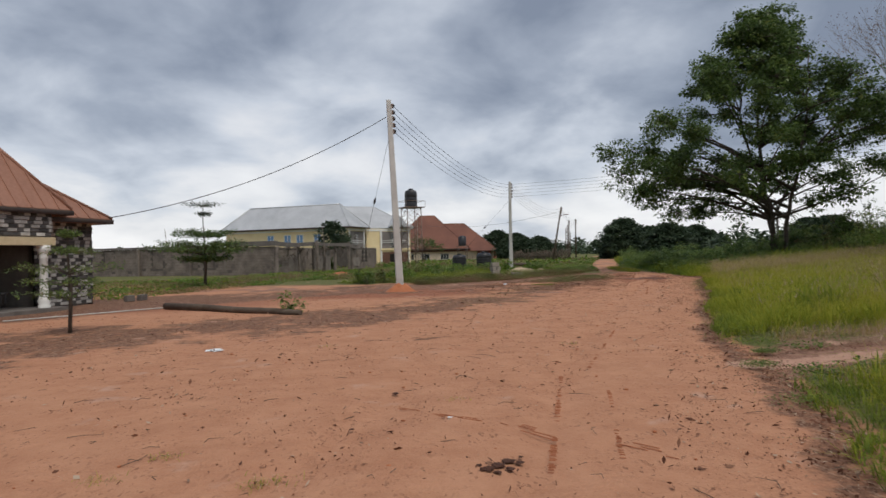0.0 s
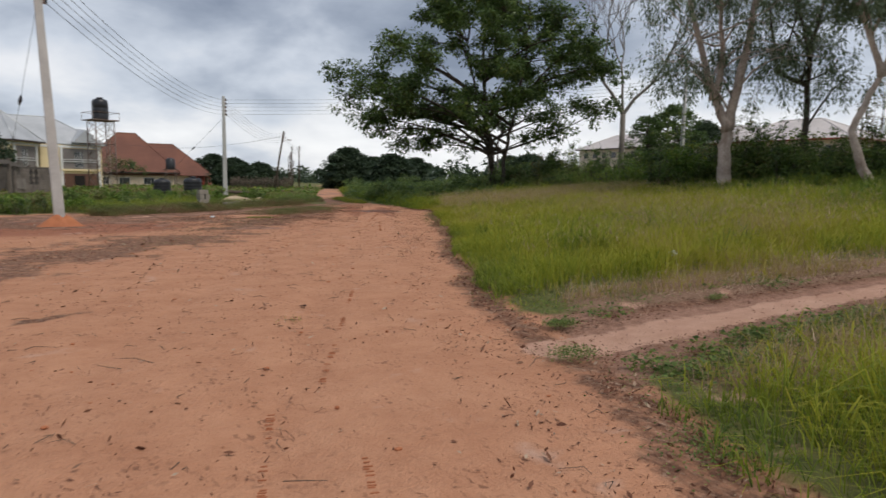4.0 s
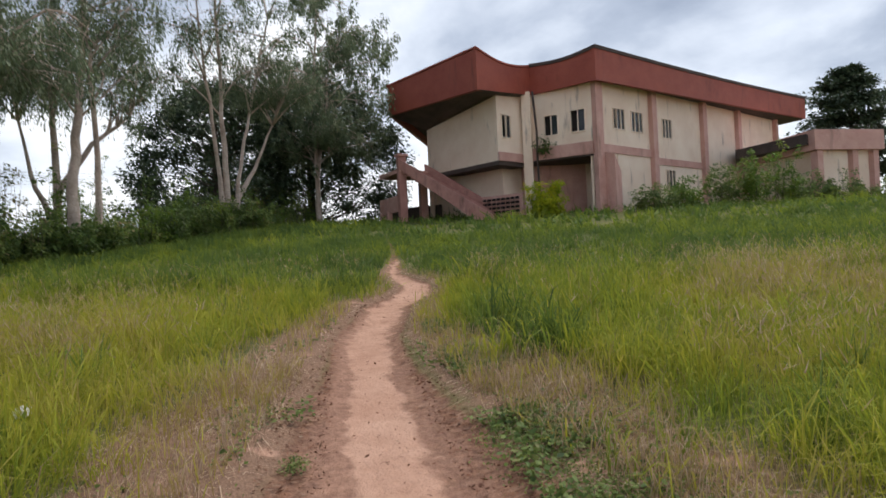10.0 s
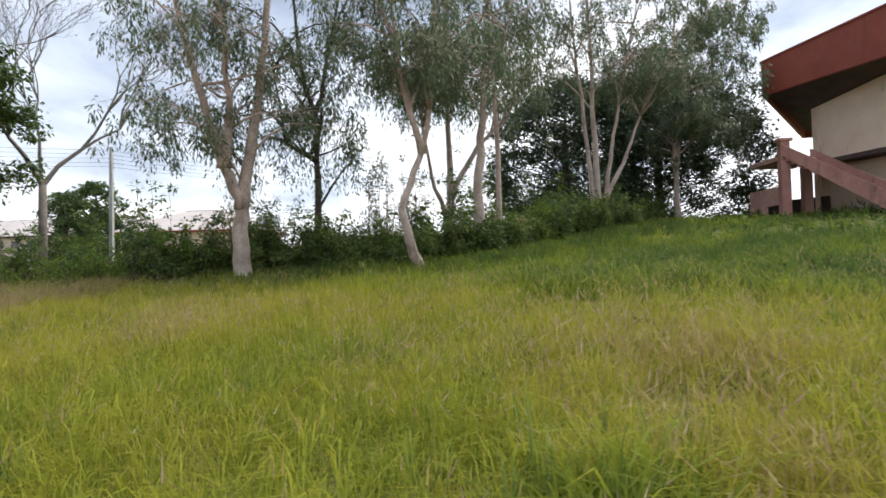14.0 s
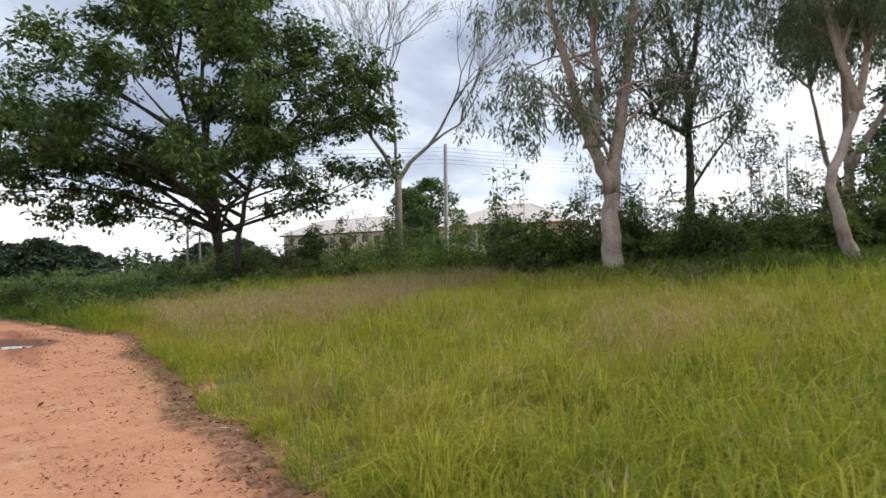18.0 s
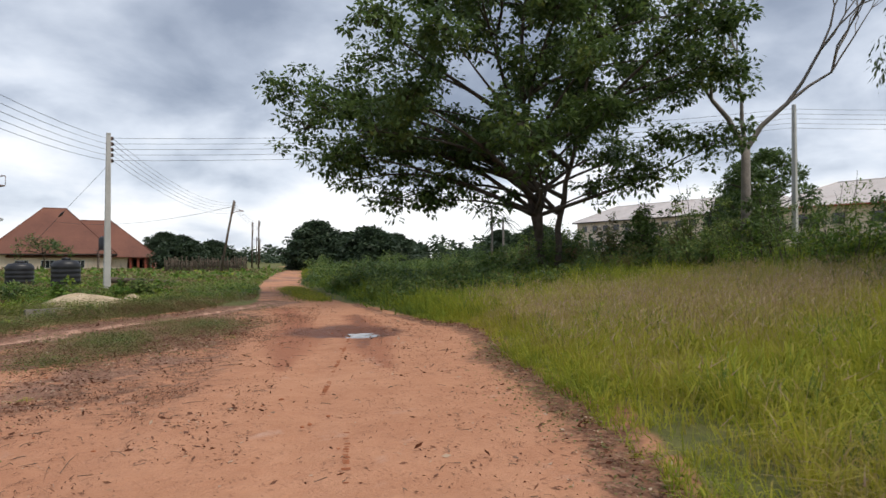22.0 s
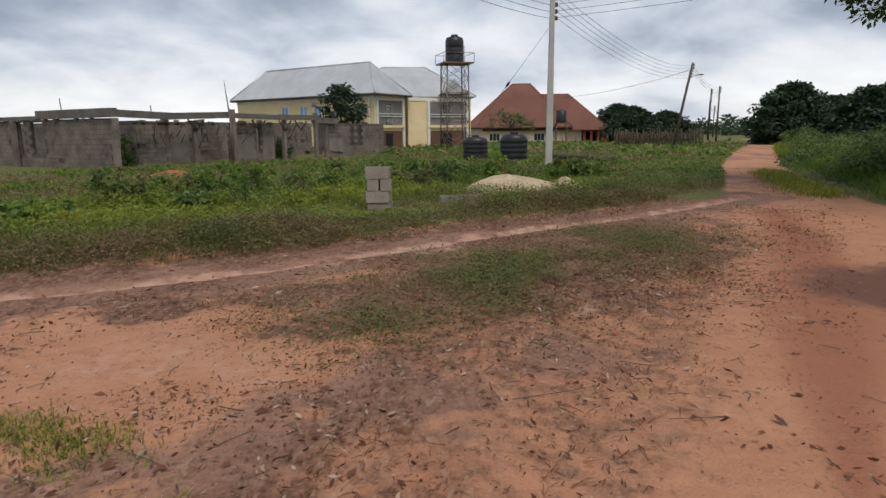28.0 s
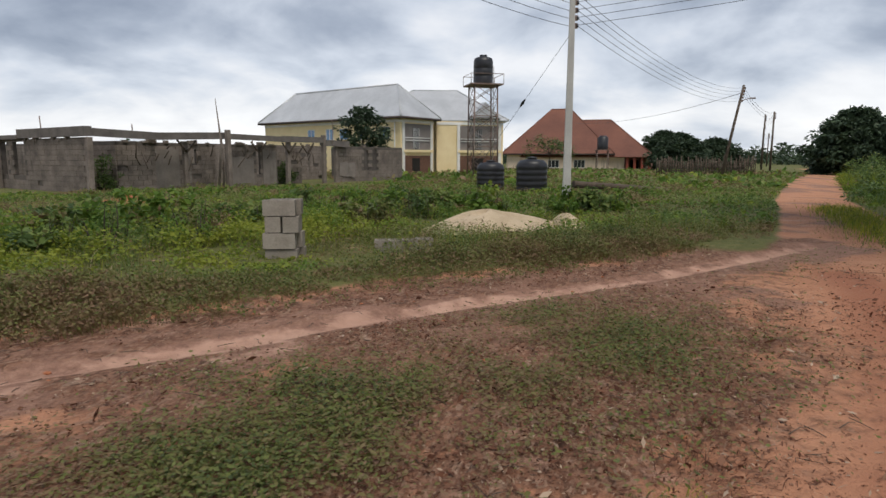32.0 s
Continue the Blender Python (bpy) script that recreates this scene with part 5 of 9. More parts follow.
def hall():
    # two-storey hall on the rise, with a deep red fascia and an outside stair
    h = thing("hall_building", "two-storey cream and pink hall with a red fascia and stair", "building", 33.0, -16.0, 3.0)
    inv = h.matrix_world.inverted()

    def put(name, bm, mat, parent=h, label=""):
        bm.transform(inv)
        return part(name, bm, mat, parent, label)

    base, floor2, soffit, top = 2.6, 7.1, 11.25, 13.2
    wL, w1, wI, c2, wR, back1, back2 = (38.1, -11.8), (31.7, -13.9), (32.7, -16.4), (29.35, -19.0), (36.9, -42.4), (52.0, -40.5), (51.0, -20.0)
    fL, f1, fI, f2, fR = (38.6, -9.3), (30.35, -12.1), (32.3, -16.6), (28.5, -18.8), (36.1, -45.0)
    # fascia ring: outer line, top higher at the two points
    outer = [fL, f1, fI, f2, fR, (53.0, -42.5), (52.5, -18.0)]
    inner = inward(outer, 0.25)
    lift = [0.0, 0.15, -0.05, 0.1, 0.35, 0.35, 0.0]
    drop = [0.0, -0.25, 0.15, 0.2, 0.65, 0.65, 0.0]
    sag = {1: -0.38, 2: -0.22, 3: -0.16}
    for i in range(len(outer)):
        j = (i + 1) % len(outer)
        bm = bmesh.new()
        cap = bmesh.new()
        thick = 0.2 if i in (2, 3) else 0.11
        steps = 8 if i in sag else 1
        cols, tops = [], []
        for k in range(steps + 1):
            f = k / steps
            a, b = (tuple(p[c] + (q[c] - p[c]) * f for c in (0, 1)) for p, q in ((outer[i], outer[j]), (inner[i], inner[j])))
            up = top + lift[i] + (lift[j] - lift[i]) * f + sag.get(i, 0.0) * math.sin(math.pi * f)
            lo = soffit + drop[i] + (drop[j] - drop[i]) * f
            cols.append([bm.verts.new((a[0], a[1], up)), bm.verts.new((b[0], b[1], up)), bm.verts.new((b[0], b[1], lo)), bm.verts.new((a[0] * 0.992 + b[0] * 0.008, a[1] * 0.992 + b[1] * 0.008, lo))])
            o = ((a[0] - b[0]) * 0.25, (a[1] - b[1]) * 0.25)
            tops.append([cap.verts.new((a[0] + o[0], a[1] + o[1], up + 0.004)), cap.verts.new((b[0], b[1], up + 0.004)), cap.verts.new((b[0], b[1], up + thick)), cap.verts.new((a[0] + o[0], a[1] + o[1], up + thick))])
        for mesh, rows in ((bm, cols), (cap, tops)):
            for c0, c1 in zip(rows, rows[1:]):
                for m in range(4):
                    n2 = (m + 1) % 4
                    mesh.faces.new((c0[m], c1[m], c1[n2], c0[n2]))
            mesh.faces.new(rows[0][::-1])
            mesh.faces.new(rows[-1])
            bmesh.ops.recalc_face_normals(mesh, faces=mesh.faces[:])
        panel = put("fascia", bm, M_FASCIA, label="deep weathered red fascia panel")
        put("coping", cap, M_SOFFIT if i in (2, 3) else M_FASCIA, panel)
    put("soffit", prism(inward(outer, 0.2)[::1], soffit + 0.55, soffit + 0.7), M_SOFFIT, label="dark soffit")
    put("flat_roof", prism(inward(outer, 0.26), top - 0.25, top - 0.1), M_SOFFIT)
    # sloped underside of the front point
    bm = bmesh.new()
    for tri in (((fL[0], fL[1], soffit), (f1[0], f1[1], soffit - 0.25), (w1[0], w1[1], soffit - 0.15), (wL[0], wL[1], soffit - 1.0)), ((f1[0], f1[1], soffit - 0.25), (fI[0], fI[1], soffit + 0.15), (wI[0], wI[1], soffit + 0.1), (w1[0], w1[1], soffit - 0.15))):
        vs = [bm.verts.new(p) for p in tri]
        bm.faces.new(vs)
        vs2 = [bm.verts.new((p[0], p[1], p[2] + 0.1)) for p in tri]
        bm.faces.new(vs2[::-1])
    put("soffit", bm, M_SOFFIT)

    # upper walls
    put("wall", wall_between(wL, w1, floor2 + 0.1, soffit + 0.6, 0.25), M_HALL, label="cream upper wall with rain stains")
    ww = put("wall", wall_between(w1, wI, floor2 + 0.5, soffit + 0.6, 0.25, [(0.35, 1.25, 8.6, 10.05)]), M_HALL)
    wc = put("wall", wall_between(wI, c2, floor2 + 0.3, soffit + 0.6, 0.25, [(1.2, 2.15, 8.7, 10.0), (2.9, 3.85, 8.7, 10.1)]), M_HALL)
    side_holes = [(2.0, 3.25, 8.95, 10.3), (3.9, 5.2, 8.95, 10.3), (7.4, 8.6, 8.85, 10.2), (7.6, 8.8, 5.4, 6.8)]
    ws = put("wall", wall_between(c2, wR, base, soffit + 0.7, 0.25, side_holes), M_HALL, label="long cream side wall")
    for p, q, th in ((wR, back1, 0.25), (back1, back2, 0.25), (back2, wL, 0.25)):
        put("wall", wall_between(p, q, base, soffit + 0.6, th), M_HALL)
    # lower walls, set back under the overhang
    lw = [(39.0, -12.6), (33.2, -14.9), (33.6, -17.0)]
    put("wall", wall_between(lw[0], lw[1], base, floor2, 0.25), M_HALL)
    put("wall", wall_between(lw[1], (33.9, -16.6), base, floor2, 0.25), M_HALL)
    put("wall", wall_between((34.0, -16.6), (32.6, -20.6), base, floor2 + 0.3, 0.25), M_PINK, label="pink wall in the shaded recess")
    put("wall", wall_between((32.6, -20.6), (30.0, -21.2), base, floor2 + 0.3, 0.25), M_HALL)
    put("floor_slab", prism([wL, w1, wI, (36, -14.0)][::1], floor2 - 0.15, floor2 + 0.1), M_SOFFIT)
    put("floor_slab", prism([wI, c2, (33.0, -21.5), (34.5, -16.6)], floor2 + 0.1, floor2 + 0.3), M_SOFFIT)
    # pink bands at the first floor
    def strip(p, q, z0, z1, out, mat=M_PINK, nm="band", lab=""):
        p, q = Vector(p), Vector(q)
        e = (q - p).normalized()
        o = Vector((e.y, -e.x)) * out
        return put(nm, prism([p + o, q + o, q - o * 0.3, p - o * 0.3], z0, z1), mat, h, lab)

    strip(w1, wI, floor2 + 0.1, floor2 + 0.62, 0.12, lab="pink band")
    strip(wI, c2, floor2 + 0.2, floor2 + 0.95, 0.14)
    e = (Vector(wR) - Vector(c2)).normalized()
    n_out = Vector((e.y, -e.x))
    at = lambda k: tuple(Vector(c2) + e * k)
    strip(c2, at(5.9), 7.45, 7.95, 0.09)
    strip(at(6.5), at(12.3), 7.05, 7.5, 0.07)
    # pilasters
    for k, w, z0 in ((0.0, 0.65, base), (5.9, 0.5, base), (12.3, 0.5, base), (17.5, 0.45, base), (24.0, 0.4, base)):
        p = Vector(c2) + e * k
        put("pilaster", prism([p + n_out * 0.32, p + e * w + n_out * 0.32, p + e * w - n_out * 0.1, p - n_out * 0.1], z0, soffit + 0.55), M_PINK, label="pink pilaster")
    # buttress beside the corner column
    b = bmesh.new()
    p0 = Vector(c2) + e * 0.65
    for o0 in (0.0,):
        q0, q1 = p0 + n_out * 0.1, p0 + e * 1.5 + n_out * 0.1
        f0, f1b = p0 + n_out * 1.0, p0 + e * 1.5 + n_out * 0.35
        lo = [b.verts.new((*v, base)) for v in (q0, q1, f1b, f0)]
        hi = [b.verts.new((q0.x, q0.y, 7.45)), b.verts.new((q1.x, q1.y, 6.4)), b.verts.new((f1b.x, f1b.y, 6.3)), b.verts.new((f0.x, f0.y, 7.2))]
        b.faces.new(lo)
        b.faces.new(hi[::-1])
        for i in range(4):
            j = (i + 1) % 4
            b.faces.new((lo[i], hi[i], hi[j], lo[j]))
        bmesh.ops.recalc_face_normals(b, faces=b.faces[:])
    put("buttress", b, M_PINK)
    # corner pier of the recess with its pipe
    put("pier", prism([(32.25, -15.9), (32.9, -16.35), (32.6, -16.8), (31.95, -16.35)][::-1], base, soffit + 0.3), M_HALL, label="stained cream pier")
    put("downpipe", tube([(32.05, -16.6, soffit + 0.3), (31.9, -16.7, 9.0), (31.95, -16.7, 7.6), (31.9, -16.75, 3.0)], 0.07, 8), M_SOFFIT, label="black waste pipe")
    rp = np.random.default_rng(440)
    hang = np.column_stack([31.5 + rp.normal(0, 0.2, 26), -17.3 + rp.normal(0, 0.35, 26), 7.9 + rp.normal(0, 0.28, 26)])
    plant = new("wall_plant", cluster_leaves("wall_plant", hang - np.array(h.matrix_world.translation), np.full(26, 0.2), 16, M_LEAF, (0.2, 0.1), rp, 0.8, 0.4))
    plant.parent = h
    tagged(plant, "dark wild plant rooted on the ledge", kind="stuff")
    # windows
    for p, q, a, low, w, hh, op in ((w1, wI, 0.35, 8.6, 0.9, 1.45, True), (wI, c2, 1.2, 8.7, 0.95, 1.3, True), (wI, c2, 2.9, 8.7, 0.95, 1.4, True), (c2, wR, 2.0, 8.95, 1.25, 1.35, True), (c2, wR, 3.9, 8.95, 1.3, 1.35, False), (c2, wR, 7.4, 8.85, 1.2, 1.35, False), (c2, wR, 7.6, 5.4, 1.2, 1.4, True)):
        win = window_in(h, p, q, a, low, w, hh, 0.06, M_HALL, M_GLASS, 2 if w < 1.2 else 3, open_leaf=op)
        for o in (win, *win.children):
            o.data.transform(inv)
        pv, qv = Vector(p), Vector(q)
        ee = (qv - pv).normalized()
        # near-black sheet behind each window paints the unlit room
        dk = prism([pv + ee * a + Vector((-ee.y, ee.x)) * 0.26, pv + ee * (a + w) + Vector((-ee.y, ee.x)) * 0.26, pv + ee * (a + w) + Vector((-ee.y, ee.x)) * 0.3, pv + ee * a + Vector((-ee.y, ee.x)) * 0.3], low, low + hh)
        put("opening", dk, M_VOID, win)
    # perforated blockwork below the overhang
    scr = put("screen_wall", wall_between((33.6, -13.6), (31.2, -15.1), base, 5.2, 0.15), M_PINK, label="low pink screen wall of pierced blocks")
    for r in range(4):
        for k in range(8):
            p = Vector((33.5, -13.62)) + Vector((-2.2, -1.4)) * ((k + 0.5) / 8)
            # each hole is a near-black box with its shade in the colour
            bm = box(-0.12, -0.06, 0, 0.12, 0.0, 0.14)
            bm.transform(pose(p.x - 0.02, p.y + 0.05, 4.1 + 0.26 * r, 0, 0, 212))
            put("vent_hole", bm, M_VOID, scr)
    # outside stair: two stringer walls, treads, post, landing and the porch below it
    lo_pt, hi_pt = Vector((30.9, -13.3, 3.4)), Vector((35.9, -9.5, 7.2))
    run = Vector((hi_pt.x - lo_pt.x, hi_pt.y - lo_pt.y, 0))
    sd = Vector((run.y, -run.x, 0)).normalized()
    for off, nm in ((-2.1, "stringer_wall"), (0.8, "stringer_wall")):
        bm = bmesh.new()
        o = -sd * off
        q = [lo_pt + o, hi_pt + o, hi_pt + o + Vector((0, 0, 0.62)), lo_pt + o + Vector((0, 0, 0.5))]
        q[0] = q[0] - Vector((0, 0, 0.5))
        a = [bm.verts.new(v) for v in q]
        c = [bm.verts.new(v + sd * 0.18) for v in q]
        bm.faces.new(a)
        bm.faces.new(c[::-1])
        for i in range(4):
            j = (i + 1) % 4
            bm.faces.new((a[i], c[i], c[j], a[j]))
        bmesh.ops.recalc_face_normals(bm, faces=bm.faces[:])
        put(nm, bm, M_STAIR, label="sloping red-pink stair wall")
    for k in range(20):
        t = k / 20
        c0 = lo_pt.lerp(hi_pt, t)
        bb = box(-0.16, -2.0, -0.25, 0.18, 0.7, 0.02)
        bb.transform(Matrix.Translation(c0 + Vector((0, 0, 0.1))) @ pose(0, 0, 0, 0, 0, math.degrees(math.atan2(run.y, run.x))))
        put("tread", bb, M_STAIR)
    put("stair_post", box(35.45, -9.35, 2.6, 35.95, -8.85, 8.0, bevel=0.03), M_STAIR, label="square pink stair post")
    put("post_cap", box(35.35, -9.45, 8.0, 36.05, -8.75, 8.15), M_STAIR)
    put("stair_post", box(37.6, -11.5, 2.6, 38.1, -11.0, 7.4, bevel=0.03), M_PINK)
    put("landing", prism([(35.4, -8.9), (36.6, -11.2), (39.4, -11.2), (39.0, -8.6)], 7.0, 7.25), M_PINK)
    put("landing_wall", wall_between((39.2, -8.6), (35.6, -8.9), 4.6, 5.6, 0.2), M_PINK, label="pink lintel of the stair porch")
    for x, y in ((38.8, -8.9), (37.4, -8.9)):
        put("porch_post", box(x, y, 2.6, x + 0.35, y + 0.35, 4.7), M_PINK)
    # back wall of the stair porch takes the dark soffit colour
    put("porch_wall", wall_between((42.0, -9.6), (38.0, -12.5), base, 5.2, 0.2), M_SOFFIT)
    # long low annex beyond the bushes
    ann = [(27.2, -34.6), (26.5, -38.9), (36.0, -41.5), (36.0, -36.5)]
    for i in range(4):
        put("annex_wall", wall_between(ann[i], ann[(i + 1) % 4], 2.8, 7.6, 0.25), M_HALL, label="cream annex wall")
    put("annex_parapet", prism(inward(ann, -0.5), 7.4, 8.7), M_PINK, label="stained pink parapet")
    put("annex_canopy", prism([(33.2, -34.0), (27.3, -33.9), (28.0, -36.0), (35.5, -36.5)], 7.8, 8.5), M_SOFFIT, label="dark canopy slab")
    for p in ((27.1, -34.5), (26.7, -37.2), (26.45, -38.8)):
        put("pilaster", box(p[0] - 0.25, p[1] - 0.25, 2.8, p[0] + 0.25, p[1] + 0.25, 7.4), M_PINK)
    return h


hall()


# ---- plants ----
def leaf_mesh(name, at, mat, length, width, hang=0.0, tint=None, rng=None, flat=0.0):
    """One four-cornered, slightly folded leaf at each place; hang: 1 all pointing down; flat: 1 all lying level."""
    n = len(at)
    d = rng.normal(size=(n, 3))
    d[:, 2] = d[:, 2] * (1 - flat) - 3.0 * hang * np.abs(rng.normal(1.0, 0.3, n))
    d /= np.linalg.norm(d, axis=1, keepdims=True)
    u = np.cross(d, rng.normal(size=(n, 3)))
    if flat:
        u[:, 2] *= 1 - flat
    u /= np.linalg.norm(u, axis=1, keepdims=True) + 1e-9
    ln = length * rng.uniform(0.6, 1.3, (n, 1))
    wd = width * rng.uniform(0.7, 1.3, (n, 1))
    v = np.empty((n, 4, 3))
    v[:, 0] = at
    v[:, 1] = at + d * ln * 0.5 + u * wd * 0.5
    v[:, 2] = at + d * ln
    v[:, 3] = at + d * ln * 0.5 - u * wd * 0.5
    t = rng.uniform(0, 1, n) if tint is None else tint
    return quick_mesh(name, v.reshape(-1, 3), np.arange(4 * n).reshape(n, 4), mat, np.repeat(t, 4))


def bend(a, b, rng, sag=0.0, wob=0.08, k=5):
    """A natural line from a to b."""
    a, b = np.array(a, float), np.array(b, float)
    ln = np.linalg.norm(b - a)
    pts = []
    off = rng.normal(size=3) * wob * ln
    for i in range(k + 1):
        t = i / k
        p = a + (b - a) * t + off * math.sin(math.pi * t)
        p[2] += sag * ln * math.sin(math.pi * t)
        pts.append(tuple(p))
    return pts


def limb(bm, a, b, r0, r1, rng, sag=0.12, wob=0.07, sides=7, k=5):
    path = bend(a, b, rng, sag, wob, k)
    tube(path, [r0 + (r1 - r0) * i / k for i in range(k + 1)], sides, bm, caps=True)
    return path


def bough_tree(x, y, height, radius, label, seed, stems, boughs=46, low=3.4, mat=M_LEAF, leaf=(0.22, 0.11), per=66, trunk_r=0.22, bunch=0.6, bunches=2, reach=(), twigs=7, mass=1.3, z=None, bark=M_BARK, shift=(0.0, 0.0), rise=0.3, lopsided=False):
    """A broad tree: leaning stems, long boughs that end in level fans of leaf bunches, with gaps between the fans."""
    rng = np.random.default_rng(seed)
    z = float(ground_z(np.array(x), np.array(y))) if z is None else z
    t = thing("tree", label, "tree", x, y, z)
    bm = bmesh.new()
    paths = []
    for i, st in enumerate(stems):
        pts = []
        for a, b in zip(st, st[1:]):
            a, b = np.array(a, float), np.array(b, float)
            for k in range(4):
                pts.append(tuple(a + (b - a) * k / 4 + rng.normal(size=3) * (0.05 if k else 0)))
        pts.append(tuple(st[-1]))
        n = len(pts)
        r0 = trunk_r * (1.0 if i == 0 else 0.72)
        tube(pts, [max(0.03, r0 * ((1.3 if k == 0 else 1.0) - 0.8 * k / (n - 1))) for k in range(n)], 10, bm)
        paths.append(np.array(pts))
    ends = []
    for k in range(boughs):
        h = ((k + 0.5) / boughs) ** 0.85
        ang = k * 2.39996 + rng.normal(0, 0.25)
        prof = 0.9 + 0.1 * h / 0.25 if h < 0.25 else max(0.1, 1 - ((h - 0.25) / 0.78) ** 1.25)
        ln = radius * prof * rng.uniform(0.62, 1.08)
        lift = 2.2 * max(0.0, 1 - 2.4 * h) * max(0.0, math.cos(ang + 0.8)) if lopsided else 0.0
        if rng.random() < 0.1:
            continue
        ends.append((shift[0] + ln * math.cos(ang), shift[1] + ln * math.sin(ang), low + lift + h * (height - low) + rng.normal(0, 0.35)))
    ends += list(reach)
    at, rad = [], []
    for e in ends:
        e = np.array(e, float)
        path = paths[int(rng.integers(len(paths)))]
        flat = math.hypot(e[0], e[1])
        zs = max(min(2.8, 0.5 * low + 0.8), e[2] - rise * flat - 0.6)
        s = path[int(np.argmin(np.abs(path[:, 2] - zs)))]
        line = np.array(limb(bm, tuple(s), tuple(e), min(0.11, 0.02 + 0.011 * flat), 0.014, rng, 0.05, 0.05, 6, 8))
        # a flat, uneven mass of leaves at the bough's end, and one or two smaller ones on the way
        for f, size, count in ((1.0, rng.uniform(0.75, 1.25), twigs), (rng.uniform(0.5, 0.75), rng.uniform(0.5, 0.85), twigs // 2)):
            c = line[min(8, int(f * 8))]
            for j in range(count):
                g = rng.normal(size=3)
                g /= np.linalg.norm(g)
                q = c + g * mass * size * rng.random() ** 0.5 * np.array([1, 1, 0.5]) + np.array([0, 0, 0.1])
                tube([tuple(c), tuple((c + q) / 2 + rng.normal(size=3) * 0.08), tuple(q)], [0.02, 0.014, 0.005], 4, bm, caps=False)
                for g in range(bunches):
                    at.append(q + rng.normal(size=3) * bunch * 0.7)
                    rad.append(bunch * rng.uniform(0.6, 1.2))
    part("trunk", bm, bark, t, "dark branching trunk and limbs")
    crown = new("crown", cluster_leaves("crown", at, rad, per, mat, leaf, rng, 0.6, 0.25, 0.45, 0.16))
    crown.parent = t
    return t


def dome_tree(x, y, height, radius, label, seed, mat=M_DARKLEAF, leaf=(0.5, 0.26), per=60, first=0.2, trunk_r=0.2, bunches=260, bunch=0.8, tiers=0.0, z=None, squash=0.55, point=0.6):
    """A dense tree seen from far: bunches of leaves over and inside a dome, in shallow shelves when tiers is set."""
    rng = np.random.default_rng(seed)
    z = float(ground_z(np.array(x), np.array(y))) if z is None else z
    t = thing("tree", label, "tree", x, y, z)
    bm = bmesh.new()
    tube([(0, 0, -0.2), (0.1, 0.05, height * 0.45), (0, 0, height * 0.9)], [trunk_r, trunk_r * 0.75, 0.04], 8, bm)
    at, rad = [], []
    lump = rng.uniform(0, 6.28, 3)
    for k in range(bunches):
        h = rng.random()
        a = rng.uniform(0, 2 * math.pi)
        prof = (1 - h ** (1 / max(point, 0.1))) ** 0.55 * (0.72 + 0.28 * min(1.0, h / 0.25))
        prof *= 1 + 0.13 * math.sin(2 * a + lump[0]) + 0.09 * math.sin(5 * a + lump[1] + 4 * h)
        if tiers:
            prof *= 0.8 + 0.2 * math.cos(2 * math.pi * tiers * h)
        rr = radius * prof * rng.uniform(0.35, 1.0) ** 0.35
        p = np.array([rr * math.cos(a), rr * math.sin(a), first + h * (height - first)])
        at.append(p)
        rad.append(bunch * rng.uniform(0.7, 1.25))
        if k % 3 == 0:
            tube([(0, 0, max(0.3, p[2] - 0.3 * rr)), tuple(p * np.array([0.5, 0.5, 1]) - np.array([0, 0, 0.1 * rr])), tuple(p)], [0.05, 0.035, 0.012], 4, bm, caps=False)
    part("trunk", bm, M_BARK, t)
    crown = new("crown", cluster_leaves("crown", at, rad, per, mat, leaf, rng, squash, 0.15))
    crown.parent = t
    return t


